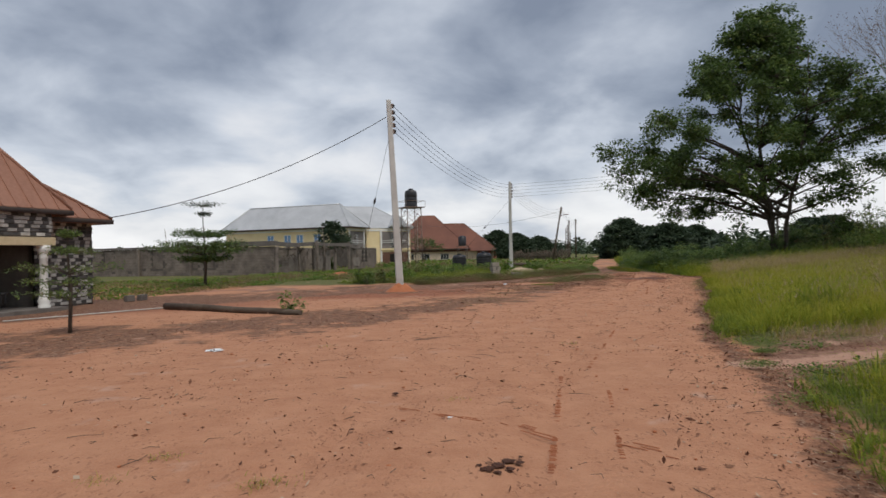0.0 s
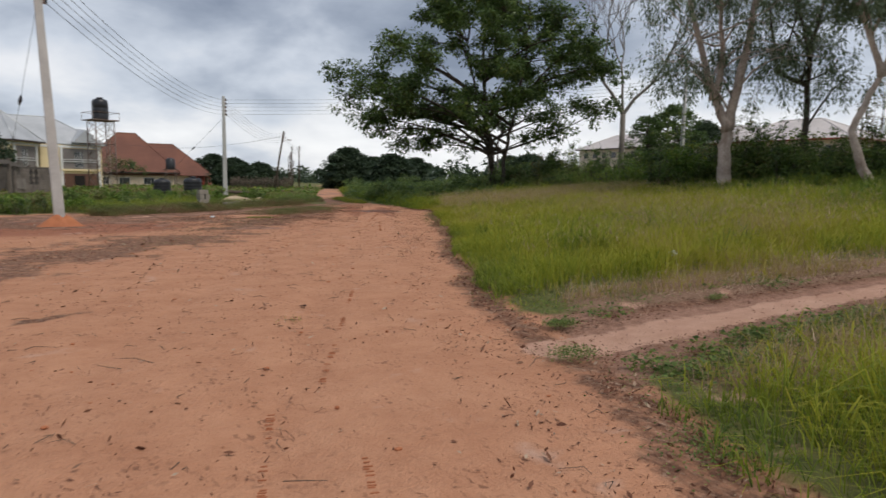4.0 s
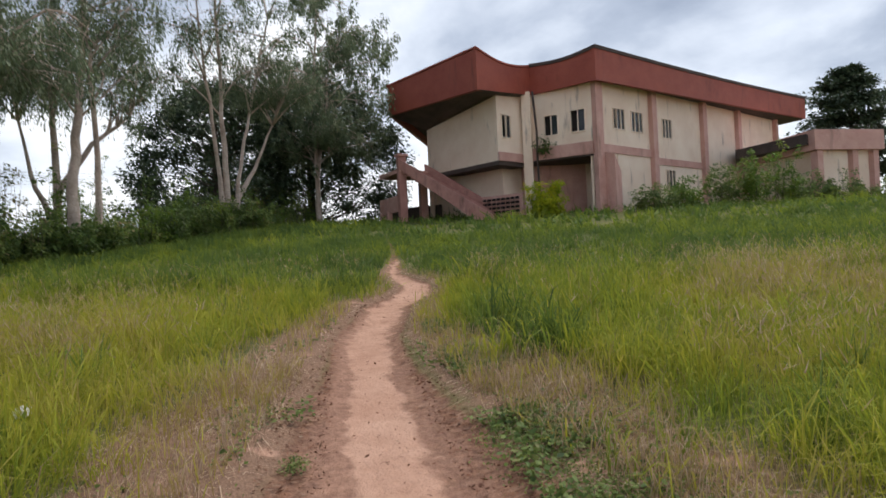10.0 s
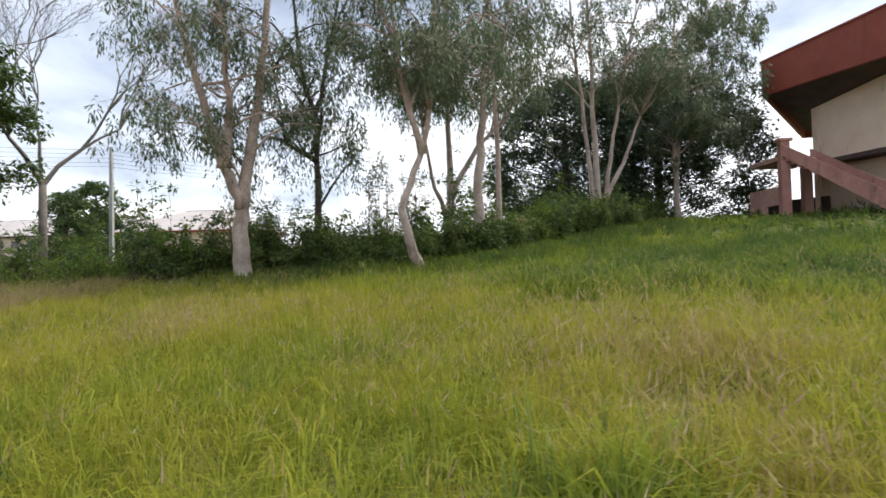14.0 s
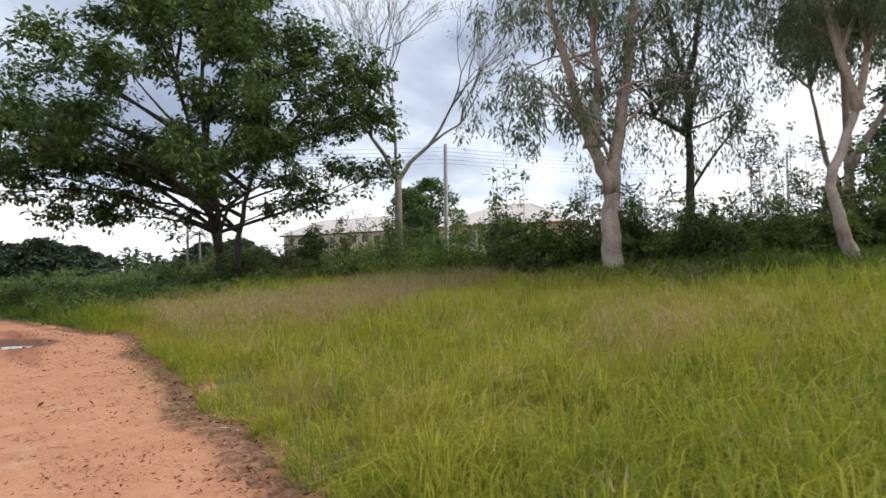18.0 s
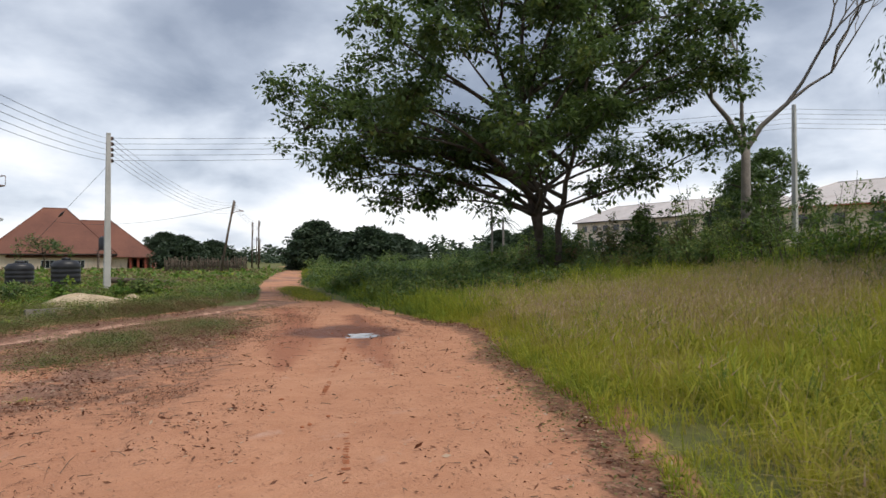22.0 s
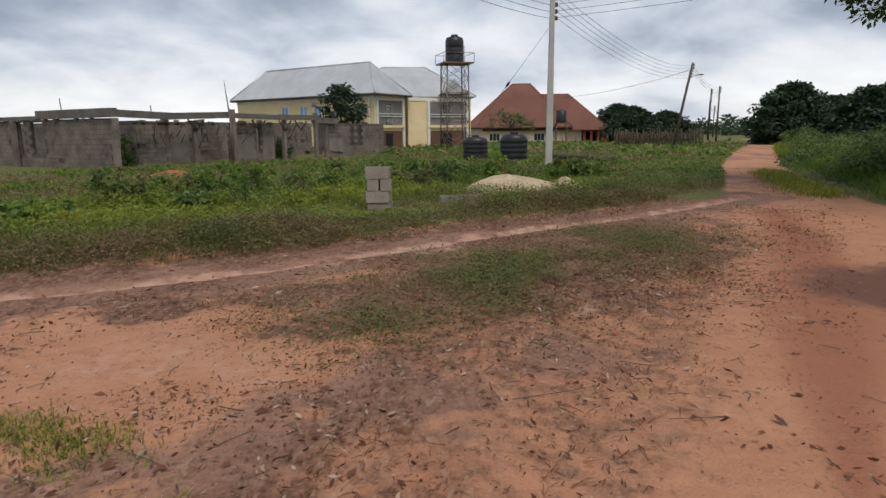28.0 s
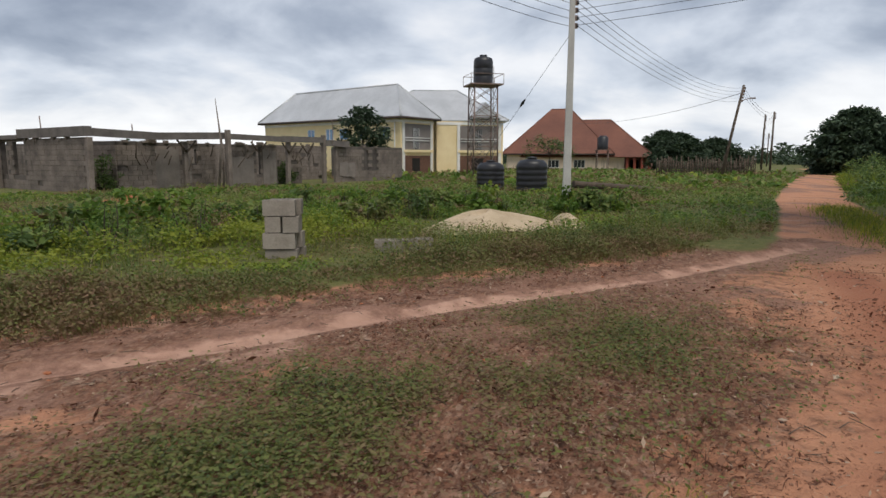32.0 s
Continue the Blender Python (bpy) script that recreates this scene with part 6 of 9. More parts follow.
def gum_tree(x, y, label, seed, stems, clumps=26, per=62, bark=None, r=0.28, low=5.5, mat=M_EUCLEAF, spread=2.6, leaf=(0.2, 0.05)):
    """A eucalypt: stems given as lists of points from the foot, leaf bunches hanging from high branches."""
    rng = np.random.default_rng(seed)
    z = float(ground_z(np.array(x), np.array(y)))
    t = thing("tree", label, "tree", x, y, z)
    bm = bmesh.new()
    paths = []
    for st in stems:
        pts = []
        m = len(st)
        for i in range(m - 1):
            a, b = np.array(st[i], float), np.array(st[i + 1], float)
            for k in range(5):
                p = a + (b - a) * k / 5
                pts.append(tuple(p + rng.normal(size=3) * (0.03 if k else 0) * np.array([1, 1, 0])))
        pts.append(tuple(st[-1]))
        n = len(pts)
        r0 = r if st is stems[0] else r * 0.66
        rad = [max(0.03, r0 * (1.3 if i == 0 else 1.0) * rng.uniform(0.98, 1.02) * (1 - 0.82 * (i / (n - 1)) ** 0.8)) for i in range(n)]
        tube(pts, rad, 12, bm)
        paths.append(pts)
    at, rads = [], []
    for k in range(clumps):
        pts = paths[k % len(paths)]
        high = [j for j, p in enumerate(pts) if p[2] > low - 1.8] or [len(pts) - 1]
        i = int(rng.choice(high))
        s = np.array(pts[i])
        ang = rng.uniform(0, 2 * math.pi)
        out = rng.uniform(0.6, spread) * (0.6 + 0.6 * rng.random())
        e = s + np.array([out * math.cos(ang), out * math.sin(ang), rng.uniform(0.2, 2.0)])
        e[2] = max(e[2], low + rng.uniform(0.0, 1.0))
        path = limb(bm, tuple(s), tuple(e), 0.055, 0.012, rng, 0.1, 0.1, 5, 4)
        for _ in range(int(rng.integers(6, 11))):
            q = e + rng.normal(size=3) * np.array([0.75, 0.75, 0.55]) - np.array([0, 0, 0.35])
            b0 = np.array(path[int(rng.integers(2, 5))])
            tube([tuple(b0), tuple((b0 + q) / 2 + np.array([0, 0, 0.12])), tuple(q)], [0.014, 0.01, 0.004], 3, bm, caps=False)
            at.append(q - np.array([0, 0, 0.2]))
            rads.append(rng.uniform(0.2, 0.4))
    part("trunk", bm, bark or M_EUCBARK, t, "pale peeling trunk and branches" if bark is None else "slender dark trunk and branches")
    crown = new("crown", cluster_leaves("crown", at, rads, int(per * 0.8), mat, leaf, rng, 1.9, 1.3))
    crown.parent = t
    return t


def twig_tree(x, y, label, seed, fork=4.7, height=12.5):
    """A leafless tree that forks into many fine twigs."""
    rng = np.random.default_rng(seed)
    z = float(ground_z(np.array(x), np.array(y)))
    t = thing("tree", label, "tree", x, y, z)
    bm = bmesh.new()
    tips = []

    def grow(p, d, ln, r, level):
        q = p + d * ln
        mid = (p + q) / 2 + rng.normal(size=3) * ln * 0.06
        tube([tuple(p), tuple(mid), tuple(q)], [r, r * 0.85, r * 0.68], 7 if level < 2 else 4, bm, caps=level == 0)
        if level >= 7 or r < 0.005:
            tips.append(q)
            return
        for k in range(3 if level == 2 else 2 if level < 2 else int(rng.integers(2, 4))):
            a = rng.normal(size=3) * (0.36 if level else 0.5)
            nd = d + a
            nd[2] = nd[2] * 0.86 + 0.3
            nd /= np.linalg.norm(nd)
            grow(q, nd, ln * rng.uniform(0.7, 0.96), r * rng.uniform(0.54, 0.68), level + 1)

    tube([(0, 0, -0.1), (0.03, 0.02, fork * 0.5), (0, 0, fork)], [0.24, 0.19, 0.17], 10, bm)
    for d in ((-0.40, 0.36, 0.86), (0.5, -0.42, 0.75), (0.05, 0.1, 1.0)):
        grow(np.array([0, 0, fork - 0.05]), np.array(d) / np.linalg.norm(d), 2.5 if d[2] < 0.9 else 2.3, 0.125 if d[2] < 0.9 else 0.1, 1)
    part("trunk", bm, M_GREYBARK, t, "bare grey trunk and fine twigs")
    tips = np.array(tips)
    pick = tips[rng.integers(0, len(tips), 900)] + rng.normal(size=(900, 3)) * 0.18
    lf = new("dead_leaves", leaf_mesh("dead_leaves", pick, M_DRY, 0.12, 0.05, 0.5, rng=rng))
    lf.parent = t
    return t


def shrub(x, y, h, w, mat, seed, label, n=1500, leaf=(0.13, 0.055), name="shrub", group="hedge shrubs", bunch=0.2):
    """A wild shrub: many thin shoots, each carrying bunches of leaves from near the ground to its tip."""
    rng = np.random.default_rng(seed)
    z = float(ground_z(np.array(x), np.array(y)))
    t = thing(name, label, name, x, y, z, group=group)
    bm = bmesh.new()
    at, rad = [], []
    per = 26
    shoots = max(5, int(math.sqrt(n / per) * 1.6))
    every = max(2, int(n / per / shoots + 0.5))
    for k in range(shoots):
        a = rng.uniform(0, 2 * math.pi)
        rr = w * math.sqrt(rng.random()) * 0.62
        hh = h * rng.uniform(0.45, 1.08) * (1 - 0.35 * (rr / w) ** 2)
        b = np.array((rr * 0.45 * math.cos(a), rr * 0.45 * math.sin(a), -0.05))
        e = np.array((rr * math.cos(a), rr * math.sin(a), hh))
        tube(bend(tuple(b), tuple(e), rng, 0.0, 0.06, 4), [0.018, 0.015, 0.012, 0.008, 0.004], 4, bm, caps=False)
        for j in range(every):
            f = 0.18 + 0.82 * (j + rng.random()) / every
            at.append(b + (e - b) * f + rng.normal(size=3) * bunch * 0.6)
            rad.append(bunch * rng.uniform(0.6, 1.3) * (1.15 - 0.5 * f))
    part("stem", bm, M_BARK, t)
    cr = new("foliage", cluster_leaves("foliage", at, rad, per, mat, leaf, rng, 0.8, 0.1, 0.48, 0.15))
    cr.parent = t
    return t


def layered_tree(x, y, h, tiers, label, seed, mat=M_DARKLEAF, leaf=(0.12, 0.05), per=900, r=0.06, name="tree", z=None):
    """A young umbrella tree: level tiers of fine leaves round a thin stem; tiers are (height, radius, thickness)."""
    rng = np.random.default_rng(seed)
    z = float(ground_z(np.array(x), np.array(y))) if z is None else z
    t = thing(name, label, "tree", x, y, z)
    bm = bmesh.new()
    tube([(0, 0, -0.1), (0.04, 0.0, h * 0.4), (-0.03, 0.02, h * 0.75), (0, 0, h)], [r, r * 0.8, r * 0.5, r * 0.2], 8, bm)
    at = []
    for hh, rad, th in tiers:
        arms = max(6, int(rad * 6))
        for k in range(arms):
            a = 2 * math.pi * (k + rng.uniform(-0.3, 0.3)) / arms
            ln = rad * rng.uniform(0.65, 1.1)
            e = (ln * math.cos(a), ln * math.sin(a), hh + rng.uniform(-0.4, 0.5) * th)
            path = bend((0, 0, hh - 0.15 * rad), e, rng, 0.06, 0.05, 4)
            tube(path, [r * 0.35, r * 0.3, r * 0.2, r * 0.14, r * 0.07], 4, bm)
            m = max(4, per // arms // 14)
            f = rng.uniform(0.3, 1.05, m)[:, None]
            p = np.array([0, 0, hh - 0.1 * rad]) * (1 - f) + np.array(e) * f
            at.append(p + rng.normal(size=(m, 3)) * np.array([rad * 0.11, rad * 0.11, th * 0.25]))
    part("trunk", bm, M_BARK, t)
    at = np.concatenate(at)
    cr = new("crown", cluster_leaves("crown", at, np.full(len(at), leaf[0] * 1.3), 14, mat, leaf, rng, 0.4, 0.0))
    cr.parent = t
    return t


# the broad tree by the road, its long low limbs over the way
bough_tree(20.96, 31.88, 16.0, 7.7, "large broad-leaved tree with dark green leaves beside the road", 11,
           [[(0, 0, -0.2), (-0.2, 0.15, 1.6), (-0.55, 0.4, 4.0), (-0.9, 0.5, 8.5), (-0.6, 0.3, 15.0)], [(0.22, -0.2, -0.2), (0.3, -0.3, 2.2), (0.7, -0.6, 4.6), (1.4, -1.1, 9.5), (1.5, -1.2, 13.0)], [(-0.25, 0.2, 1.9), (-0.5, -0.1, 3.6), (-1.4, 0.4, 6.5), (-2.2, 1.0, 11.0)]],
           boughs=62, low=4.6, leaf=(0.24, 0.125), per=19, twigs=13, mass=1.35, trunk_r=0.22, bunch=0.34, bunches=3, shift=(-0.7, 0.6), rise=0.3, lopsided=True,
           reach=[(-8.0, 7.0, 8.0), (-7.7, 6.0, 6.4), (-7.0, 5.4, 5.0), (-6.2, 4.7, 4.2), (-5.0, 3.3, 3.4), (-7.4, 3.8, 6.8), (-6.8, 1.6, 5.6), (-5.4, 6.8, 8.2), (-3.4, 2.8, 3.4), (-4.4, 5.4, 6.0), (-2.4, 2.2, 5.6), (1.2, 2.4, 6.2), (0.4, -2.6, 6.4), (2.4, 1.0, 8.0), (-2.0, -1.6, 8.4), (2.2, -2.2, 4.2), (4.6, -4.2, 5.4), (4.8, -4.6, 7.9), (-7.4, -1.6, 6.0), (-5.0, -3.6, 5.2), (6.0, -1.0, 6.0)])
twig_tree(28.0, 27.6, "leafless grey tree with fine spreading twigs", 4)
gum_tree(20.44, 14.96, "tall eucalypt with a thick pale forked trunk", 21, [[(0, 0, -0.2), (-0.05, 0.05, 1.6), (0.05, -0.05, 3.3), (0.45, -0.4, 6.0), (0.8, -0.7, 10.0), (0.8, -0.6, 16.5)], [(0.0, 0.0, 2.6), (-0.35, 0.55, 4.2), (-0.75, 1.1, 6.5), (-1.2, 1.7, 9.5), (-1.9, 2.4, 15.5)], [(-0.3, 0.45, 3.9), (-0.2, 0.3, 5.5), (-0.5, 0.4, 9.0)]], 48, 64, r=0.34, low=5.0, spread=3.4)
gum_tree(23.21, 13.18, "slender dark-stemmed tree with thin hanging leaves", 22, [[(0, 0, -0.2), (0.1, 0, 3.0), (0.0, 0.0, 6.0), (0.6, -0.5, 9.0), (1.4, -1.2, 14.0)], [(0.0, 0.0, 5.4), (-0.4, 0.5, 8.0), (-0.5, 0.9, 14.5)], [(0.0, 0, 4.2), (-0.8, 0.9, 4.7), (-1.2, 1.3, 8.0)]], 34, 46, bark=M_BARK, r=0.17, low=3.6)
gum_tree(19.71, 9.02, "leaning pale eucalypt with a kinked foot", 23, [[(0.25, -0.2, -0.2), (-0.1, 0.2, 0.9), (-0.35, 0.45, 2.0), (0.1, -0.2, 4.0), (0.6, -0.6, 7.0), (0.9, -0.8, 15.0)], [(0.1, -0.2, 3.8), (-0.4, 0.4, 6.0), (-0.8, 0.9, 12.0)]], 46, 60, r=0.2, low=6.4)
gum_tree(24.15, 7.14, "pale peeling eucalypt with twin stems", 24, [[(0, 0, -0.2), (0.0, 0.1, 2.5), (0.2, -0.2, 6.0), (0.6, -0.5, 11.0), (0.8, -0.6, 16.5)], [(0.5, -0.6, -0.2), (0.5, -0.7, 3.0), (0.3, -0.6, 8.0), (-0.3, 0.1, 15.0)]], 58, 62, r=0.26, low=7.0, spread=3.0)
gum_tree(29.2, 8.6, "grey eucalypt with a spreading side branch", 25, [[(0, 0, -0.2), (0.1, 0.0, 3.0), (0.0, 0.1, 7.5), (0.2, -0.2, 16.0)], [(0.05, 0, 2.6), (0.9, -1.3, 5.0), (2.0, -2.8, 6.6), (2.6, -3.6, 8.6)], [(0, 0, 0.6), (-0.6, 0.8, 3.4), (-1.0, 1.4, 7.0)]], 46, 62, r=0.24, low=7.2)
gum_tree(31.86, 1.42, "many-stemmed pale eucalypt at the end of the footpath", 26, [[(0, 0, -0.2), (0.0, 0.1, 3.0), (-0.1, 0.2, 7.0), (-0.2, 0.4, 16.5)], [(0.2, -0.3, -0.1), (0.3, -0.5, 3.0), (0.6, -1.2, 6.5), (1.2, -2.4, 12.0)], [(-0.1, 0.3, -0.1), (-0.1, 0.5, 4.0), (-0.3, 1.0, 9.0), (-0.4, 1.4, 14.0)], [(0.2, -0.2, 1.5), (0.9, -1.6, 4.2), (1.8, -3.0, 7.5)]], 66, 64, r=0.24, low=7.8, spread=3.6)
# the dense dark trees behind the eucalypts
dome_tree(47.5, -5.5, 11.6, 7.8, "dense dark green tree behind the eucalypts", 31, leaf=(0.3, 0.16), per=80, first=1.0, trunk_r=0.35, bunches=420, bunch=0.9, point=0.45)
dome_tree(44.5, 1.5, 10.2, 6.6, "dense dark green tree behind the eucalypts", 32, leaf=(0.3, 0.16), per=80, first=1.0, trunk_r=0.35, bunches=340, bunch=0.85, point=0.45)
gum_tree(40.0, -4.6, "eucalypt with a soft grey-green crown beside the hall", 33, [[(0, 0, -0.2), (0.1, 0, 4.0), (0.2, 0.1, 9.0), (0.4, -0.6, 15.5)], [(0, 0, 3.5), (0.9, -0.9, 8.0), (1.5, -1.6, 13.0)]], 80, 75, r=0.22, low=5.4, spread=4.2, leaf=(0.26, 0.08))
dome_tree(80.2, 58.5, 9.0, 4.6, "round dark tree behind the long house", 34, bunches=160, first=1.0)
dome_tree(36.0, 32.2, 5.2, 2.0, "small dark bushy tree beside the long house", 35, M_LEAF, (0.22, 0.11), 60, 0.6, 0.1, 120, 0.42, point=0.5)
dome_tree(23.3, 29.1, 2.5, 0.8, "small dark reddish tree in front of the thicket", 38, M_LEAF, (0.16, 0.08), 40, 0.3, 0.05, 60, 0.28, point=0.8)
dome_tree(41.0, 33.5, 6.4, 2.8, "small dark tree beside the low houses", 37, M_LEAF, (0.26, 0.13), 60, 0.6, 0.12, 130, 0.5, point=0.5)
layered_tree(38.0, -53.1, 12.8, [(3.6, 3.6, 0.9), (5.2, 4.4, 1.0), (6.9, 4.6, 1.0), (8.6, 4.2, 1.0), (10.2, 3.4, 0.9), (11.6, 2.2, 0.8), (12.6, 1.0, 0.5)], "drooping dark tree with shelved branches beyond the annex", 36, per=3600, leaf=(0.4, 0.2), r=0.3)
# broad dark trees far along the road, in shallow shelves down to the ground
for k, (px, py, hh, rad) in enumerate(((36.3, 89.9, 6.0, 5.6), (33.6, 70.5, 4.4, 3.6), (44.5, 97.0, 5.0, 5.0), (25.0, 113.0, 4.6, 4.4), (30.5, 116.0, 4.0, 4.4), (47.0, 60.0, 4.4, 4.0), (53.0, 66.0, 4.8, 4.6), (39.0, 78.0, 4.2, 4.4), (30.0, 150.0, 6.5, 6.0), (66.0, 120.0, 6.0, 5.5), (80.0, 105.0, 6.5, 6.0))):
    dome_tree(px, py, hh, rad, "broad dark flat-shelved tree far along the road", 40 + k, bunches=int(70 * rad), bunch=0.75, per=46, tiers=5, z=0.0, squash=0.35, point=0.62)


def far_woods():
    """The low dark tree line that closes the view."""
    rng = np.random.default_rng(61)
    at, rad = [], []
    for a0, a1, dist, top, count in ((-28, 24, 210, 6.5, 560), (-75, -24, 120, 6.0, 420), (-130, -70, 140, 8.0, 260), (24, 75, 170, 6.0, 320), (75, 130, 130, 6.0, 160)):
        for k in range(count):
            a = math.radians(90 - 0 + rng.uniform(a0, a1))
            dd = dist * rng.uniform(0.9, 1.2)
            x, y = 5 + dd * math.cos(a), 15 + dd * math.sin(a)
            hump = top * (0.55 + 0.35 * float(fnoise(np.array(a * 60), np.array(0.3), 1.6, 4)) + 0.2 * float(fnoise(np.array(a * 60), np.array(0.3), 0.5, 2)))
            at.append((x, y, max(0.6, hump * rng.uniform(0.1, 1.0)) + float(ground_z(np.array(x), np.array(y)))))
            rad.append(rng.uniform(1.0, 2.0))
    ob = new("far_woods", cluster_leaves("far_woods", at, rad, 24, M_DARKLEAF, (1.3, 0.8), rng, 0.7, 0.1))
    return tagged(ob, "low dark line of trees on the horizon", "trees", kind="stuff")


far_woods()
# umbrella saplings in front of the stone house
layered_tree(-11.98, 8.96, 2.25, [(0.88, 1.1, 0.12), (1.1, 0.9, 0.1), (1.38, 1.0, 0.12), (1.75, 0.45, 0.1), (2.1, 0.2, 0.08)], "young umbrella tree with level tiers of small leaves", 51, M_WEED, (0.07, 0.026), 620, 0.045)
layered_tree(-13.47, 28.33, 3.05, [(1.5, 1.2, 0.2), (2.0, 2.6, 0.2), (2.28, 2.4, 0.24), (2.75, 1.5, 0.2)], "umbrella tree with dense dark level tiers", 52, M_LEAF, (0.12, 0.055), 2600, 0.06)
layered_tree(-14.2, 31.4, 4.7, [(3.95, 0.4, 0.1), (4.5, 1.15, 0.14)], "tall thin sapling with a flat top", 53, M_DARKLEAF, (0.12, 0.05), 420, 0.05)
dome_tree(-8.6, 75.9, 5.6, 2.2, "dark leafy tree beside the yellow house", 54, leaf=(0.36, 0.2), per=50, first=2.0, trunk_r=0.12, bunches=70, bunch=0.5, point=0.4)
bough_tree(7.8, 118.0, 4.4, 3.6, "thin low tree in front of the bungalow", 55, [[(0, 0, -0.2), (0.2, 0, 1.6), (0.0, 0.1, 4.0)]], boughs=14, low=2.4, leaf=(0.35, 0.18), per=8, trunk_r=0.1, bunch=0.4, twigs=4, mass=0.7, z=0.0)


def hedge():
    rnd = random.Random(77)
    line = [(44, 62), (37, 54), (31, 46), (26, 39.5), (23.6, 35.0), (22.0, 28), (21.4, 21.5), (22.2, 15.8), (23.6, 11), (26.0, 6.8), (30, 3.8), (34.5, 0.8), (39, -2.6), (43, -5.0)]
    k = 0
    for (ax, ay), (bx, by) in zip(line, line[1:]):
        ln = math.hypot(bx - ax, by - ay)
        nx, ny = -(by - ay) / ln, (bx - ax) / ln
        for row in range(2):
            m = max(2, int(ln / 1.25))
            for i in range(m):
                t = (i + rnd.random() * 0.7) / m
                off = (rnd.uniform(-0.7, 0.3), rnd.uniform(0.7, 2.0))[row]
                x, y = ax + (bx - ax) * t + nx * off, ay + (by - ay) * t + ny * off
                hgt = rnd.choice((0.9, 1.3, 1.6, 2.0)) * rnd.uniform(0.85, 1.15) if row == 0 else rnd.choice((1.7, 2.1, 2.5, 3.0)) * rnd.uniform(0.85, 1.15)
                if ay > 42:
                    hgt *= 0.8
                elif ay < 24:
                    hgt *= 1.35
                mat, words = rnd.choice(((M_LEAF, "dark green"), (M_YOUNG, "bright green"), (M_WEED, "green"), (M_WEED, "green"), (M_SCRUB, "brownish green"), (M_YOUNG, "bright green")))
                size = rnd.choice((0.09, 0.13, 0.13, 0.2))
                shrub(x, y, hgt, rnd.uniform(1.0, 2.0), mat, 200 + k, words + " wild shrub in the thicket below the trees", n=2100 if size < 0.2 else 1100, leaf=(size, size * 0.45), bunch=0.26)
                k += 1


hedge()
# green bushes round the feet of the eucalypts
rf = random.Random(78)
feet = [(21.6, 19.0), (21.8, 14.2), (21.4, 10.8), (22.8, 7.6), (25.8, 5.2), (29.4, 2.4), (33.4, -0.4)]
for k in range(40):
    f = k / 40 * (len(feet) - 1)
    (ax, ay), (bx, by) = feet[int(f)], feet[int(f) + 1]
    f -= int(f)
    mat, words = rf.choice(((M_WEED, "green"), (M_YOUNG, "bright green"), (M_WEED, "green"), (M_LEAF, "dark green")))
    size = rf.choice((0.1, 0.14, 0.18))
    shrub(ax + (bx - ax) * f + rf.uniform(-0.6, 0.6), ay + (by - ay) * f + rf.uniform(-0.4, 0.4), rf.choice((1.2, 1.6, 1.9, 2.3)) * rf.uniform(0.85, 1.1), rf.uniform(1.1, 1.8), mat, 700 + k, words + " bush at the feet of the eucalypts", n=1900, leaf=(size, size * 0.45), group="bushes under the eucalypts", bunch=0.26)
for k, (x, y, h, w) in enumerate(((23.0, 33.5, 2.6, 0.9), (25.5, 31.0, 2.4, 0.9), (22.5, 24.0, 2.9, 1.0), (23.6, 20.5, 3.1, 1.1), (27.0, 22.0, 3.4, 1.0), (23.0, 17.2, 3.0, 1.2), (19.6, 17.8, 2.4, 1.3), (20.8, 12.6, 2.0, 1.4), (22.6, 9.4, 2.4, 1.4))):
    shrub(x, y, h, w, M_LEAF, 400 + k, "tall dark wild shrub with reddish shoots", n=1100, leaf=(0.17, 0.08), group="tall shrubs")


def bank_scrub():
    """Low green scrub on the bank beside the far road."""
    rng = np.random.default_rng(78)
    at, rad = {0: [], 1: []}, {0: [], 1: []}
    for k in range(170):
        s = rng.uniform(31, 80)
        x0, y0 = np.interp(s, [31, 38, 49, 71, 99], [12.3, 13.9, 16.9, 25.4, 38.0]), np.interp(s, [31, 38, 49, 71, 99], [29.5, 36.0, 46.0, 67.0, 93.0])
        off = 0.7 + rng.uniform(0.0, 1.0) ** 1.4 * 11
        x, y, w = x0 + 0.92 * off, y0 - 0.40 * off, rng.uniform(0.6, 1.2)
        h = (rng.uniform(0.5, 1.0) + 0.05 * off) * (1.0 if rng.random() < 0.85 else 1.7)
        z = float(ground_z(np.array(x), np.array(y)))
        for j in range(34):
            a, r = rng.uniform(0, 6.28), w * math.sqrt(rng.random())
            at[k % 2].append((x + r * math.cos(a), y + r * math.sin(a), z + h * rng.random() ** 0.7 * (1 - 0.4 * (r / w) ** 2)))
            rad[k % 2].append(rng.uniform(0.14, 0.3))
    for k, mat in ((0, M_WEED), (1, M_LEAF)):
        ob = new("bank_scrub", cluster_leaves("bank_scrub", at[k], rad[k], 22, mat, (0.15, 0.07), rng, 0.8, 0.1, 0.48, 0.15))
        tagged(ob, "low green scrub on the bank beside the road", "scrub", kind="stuff")


bank_scrub()
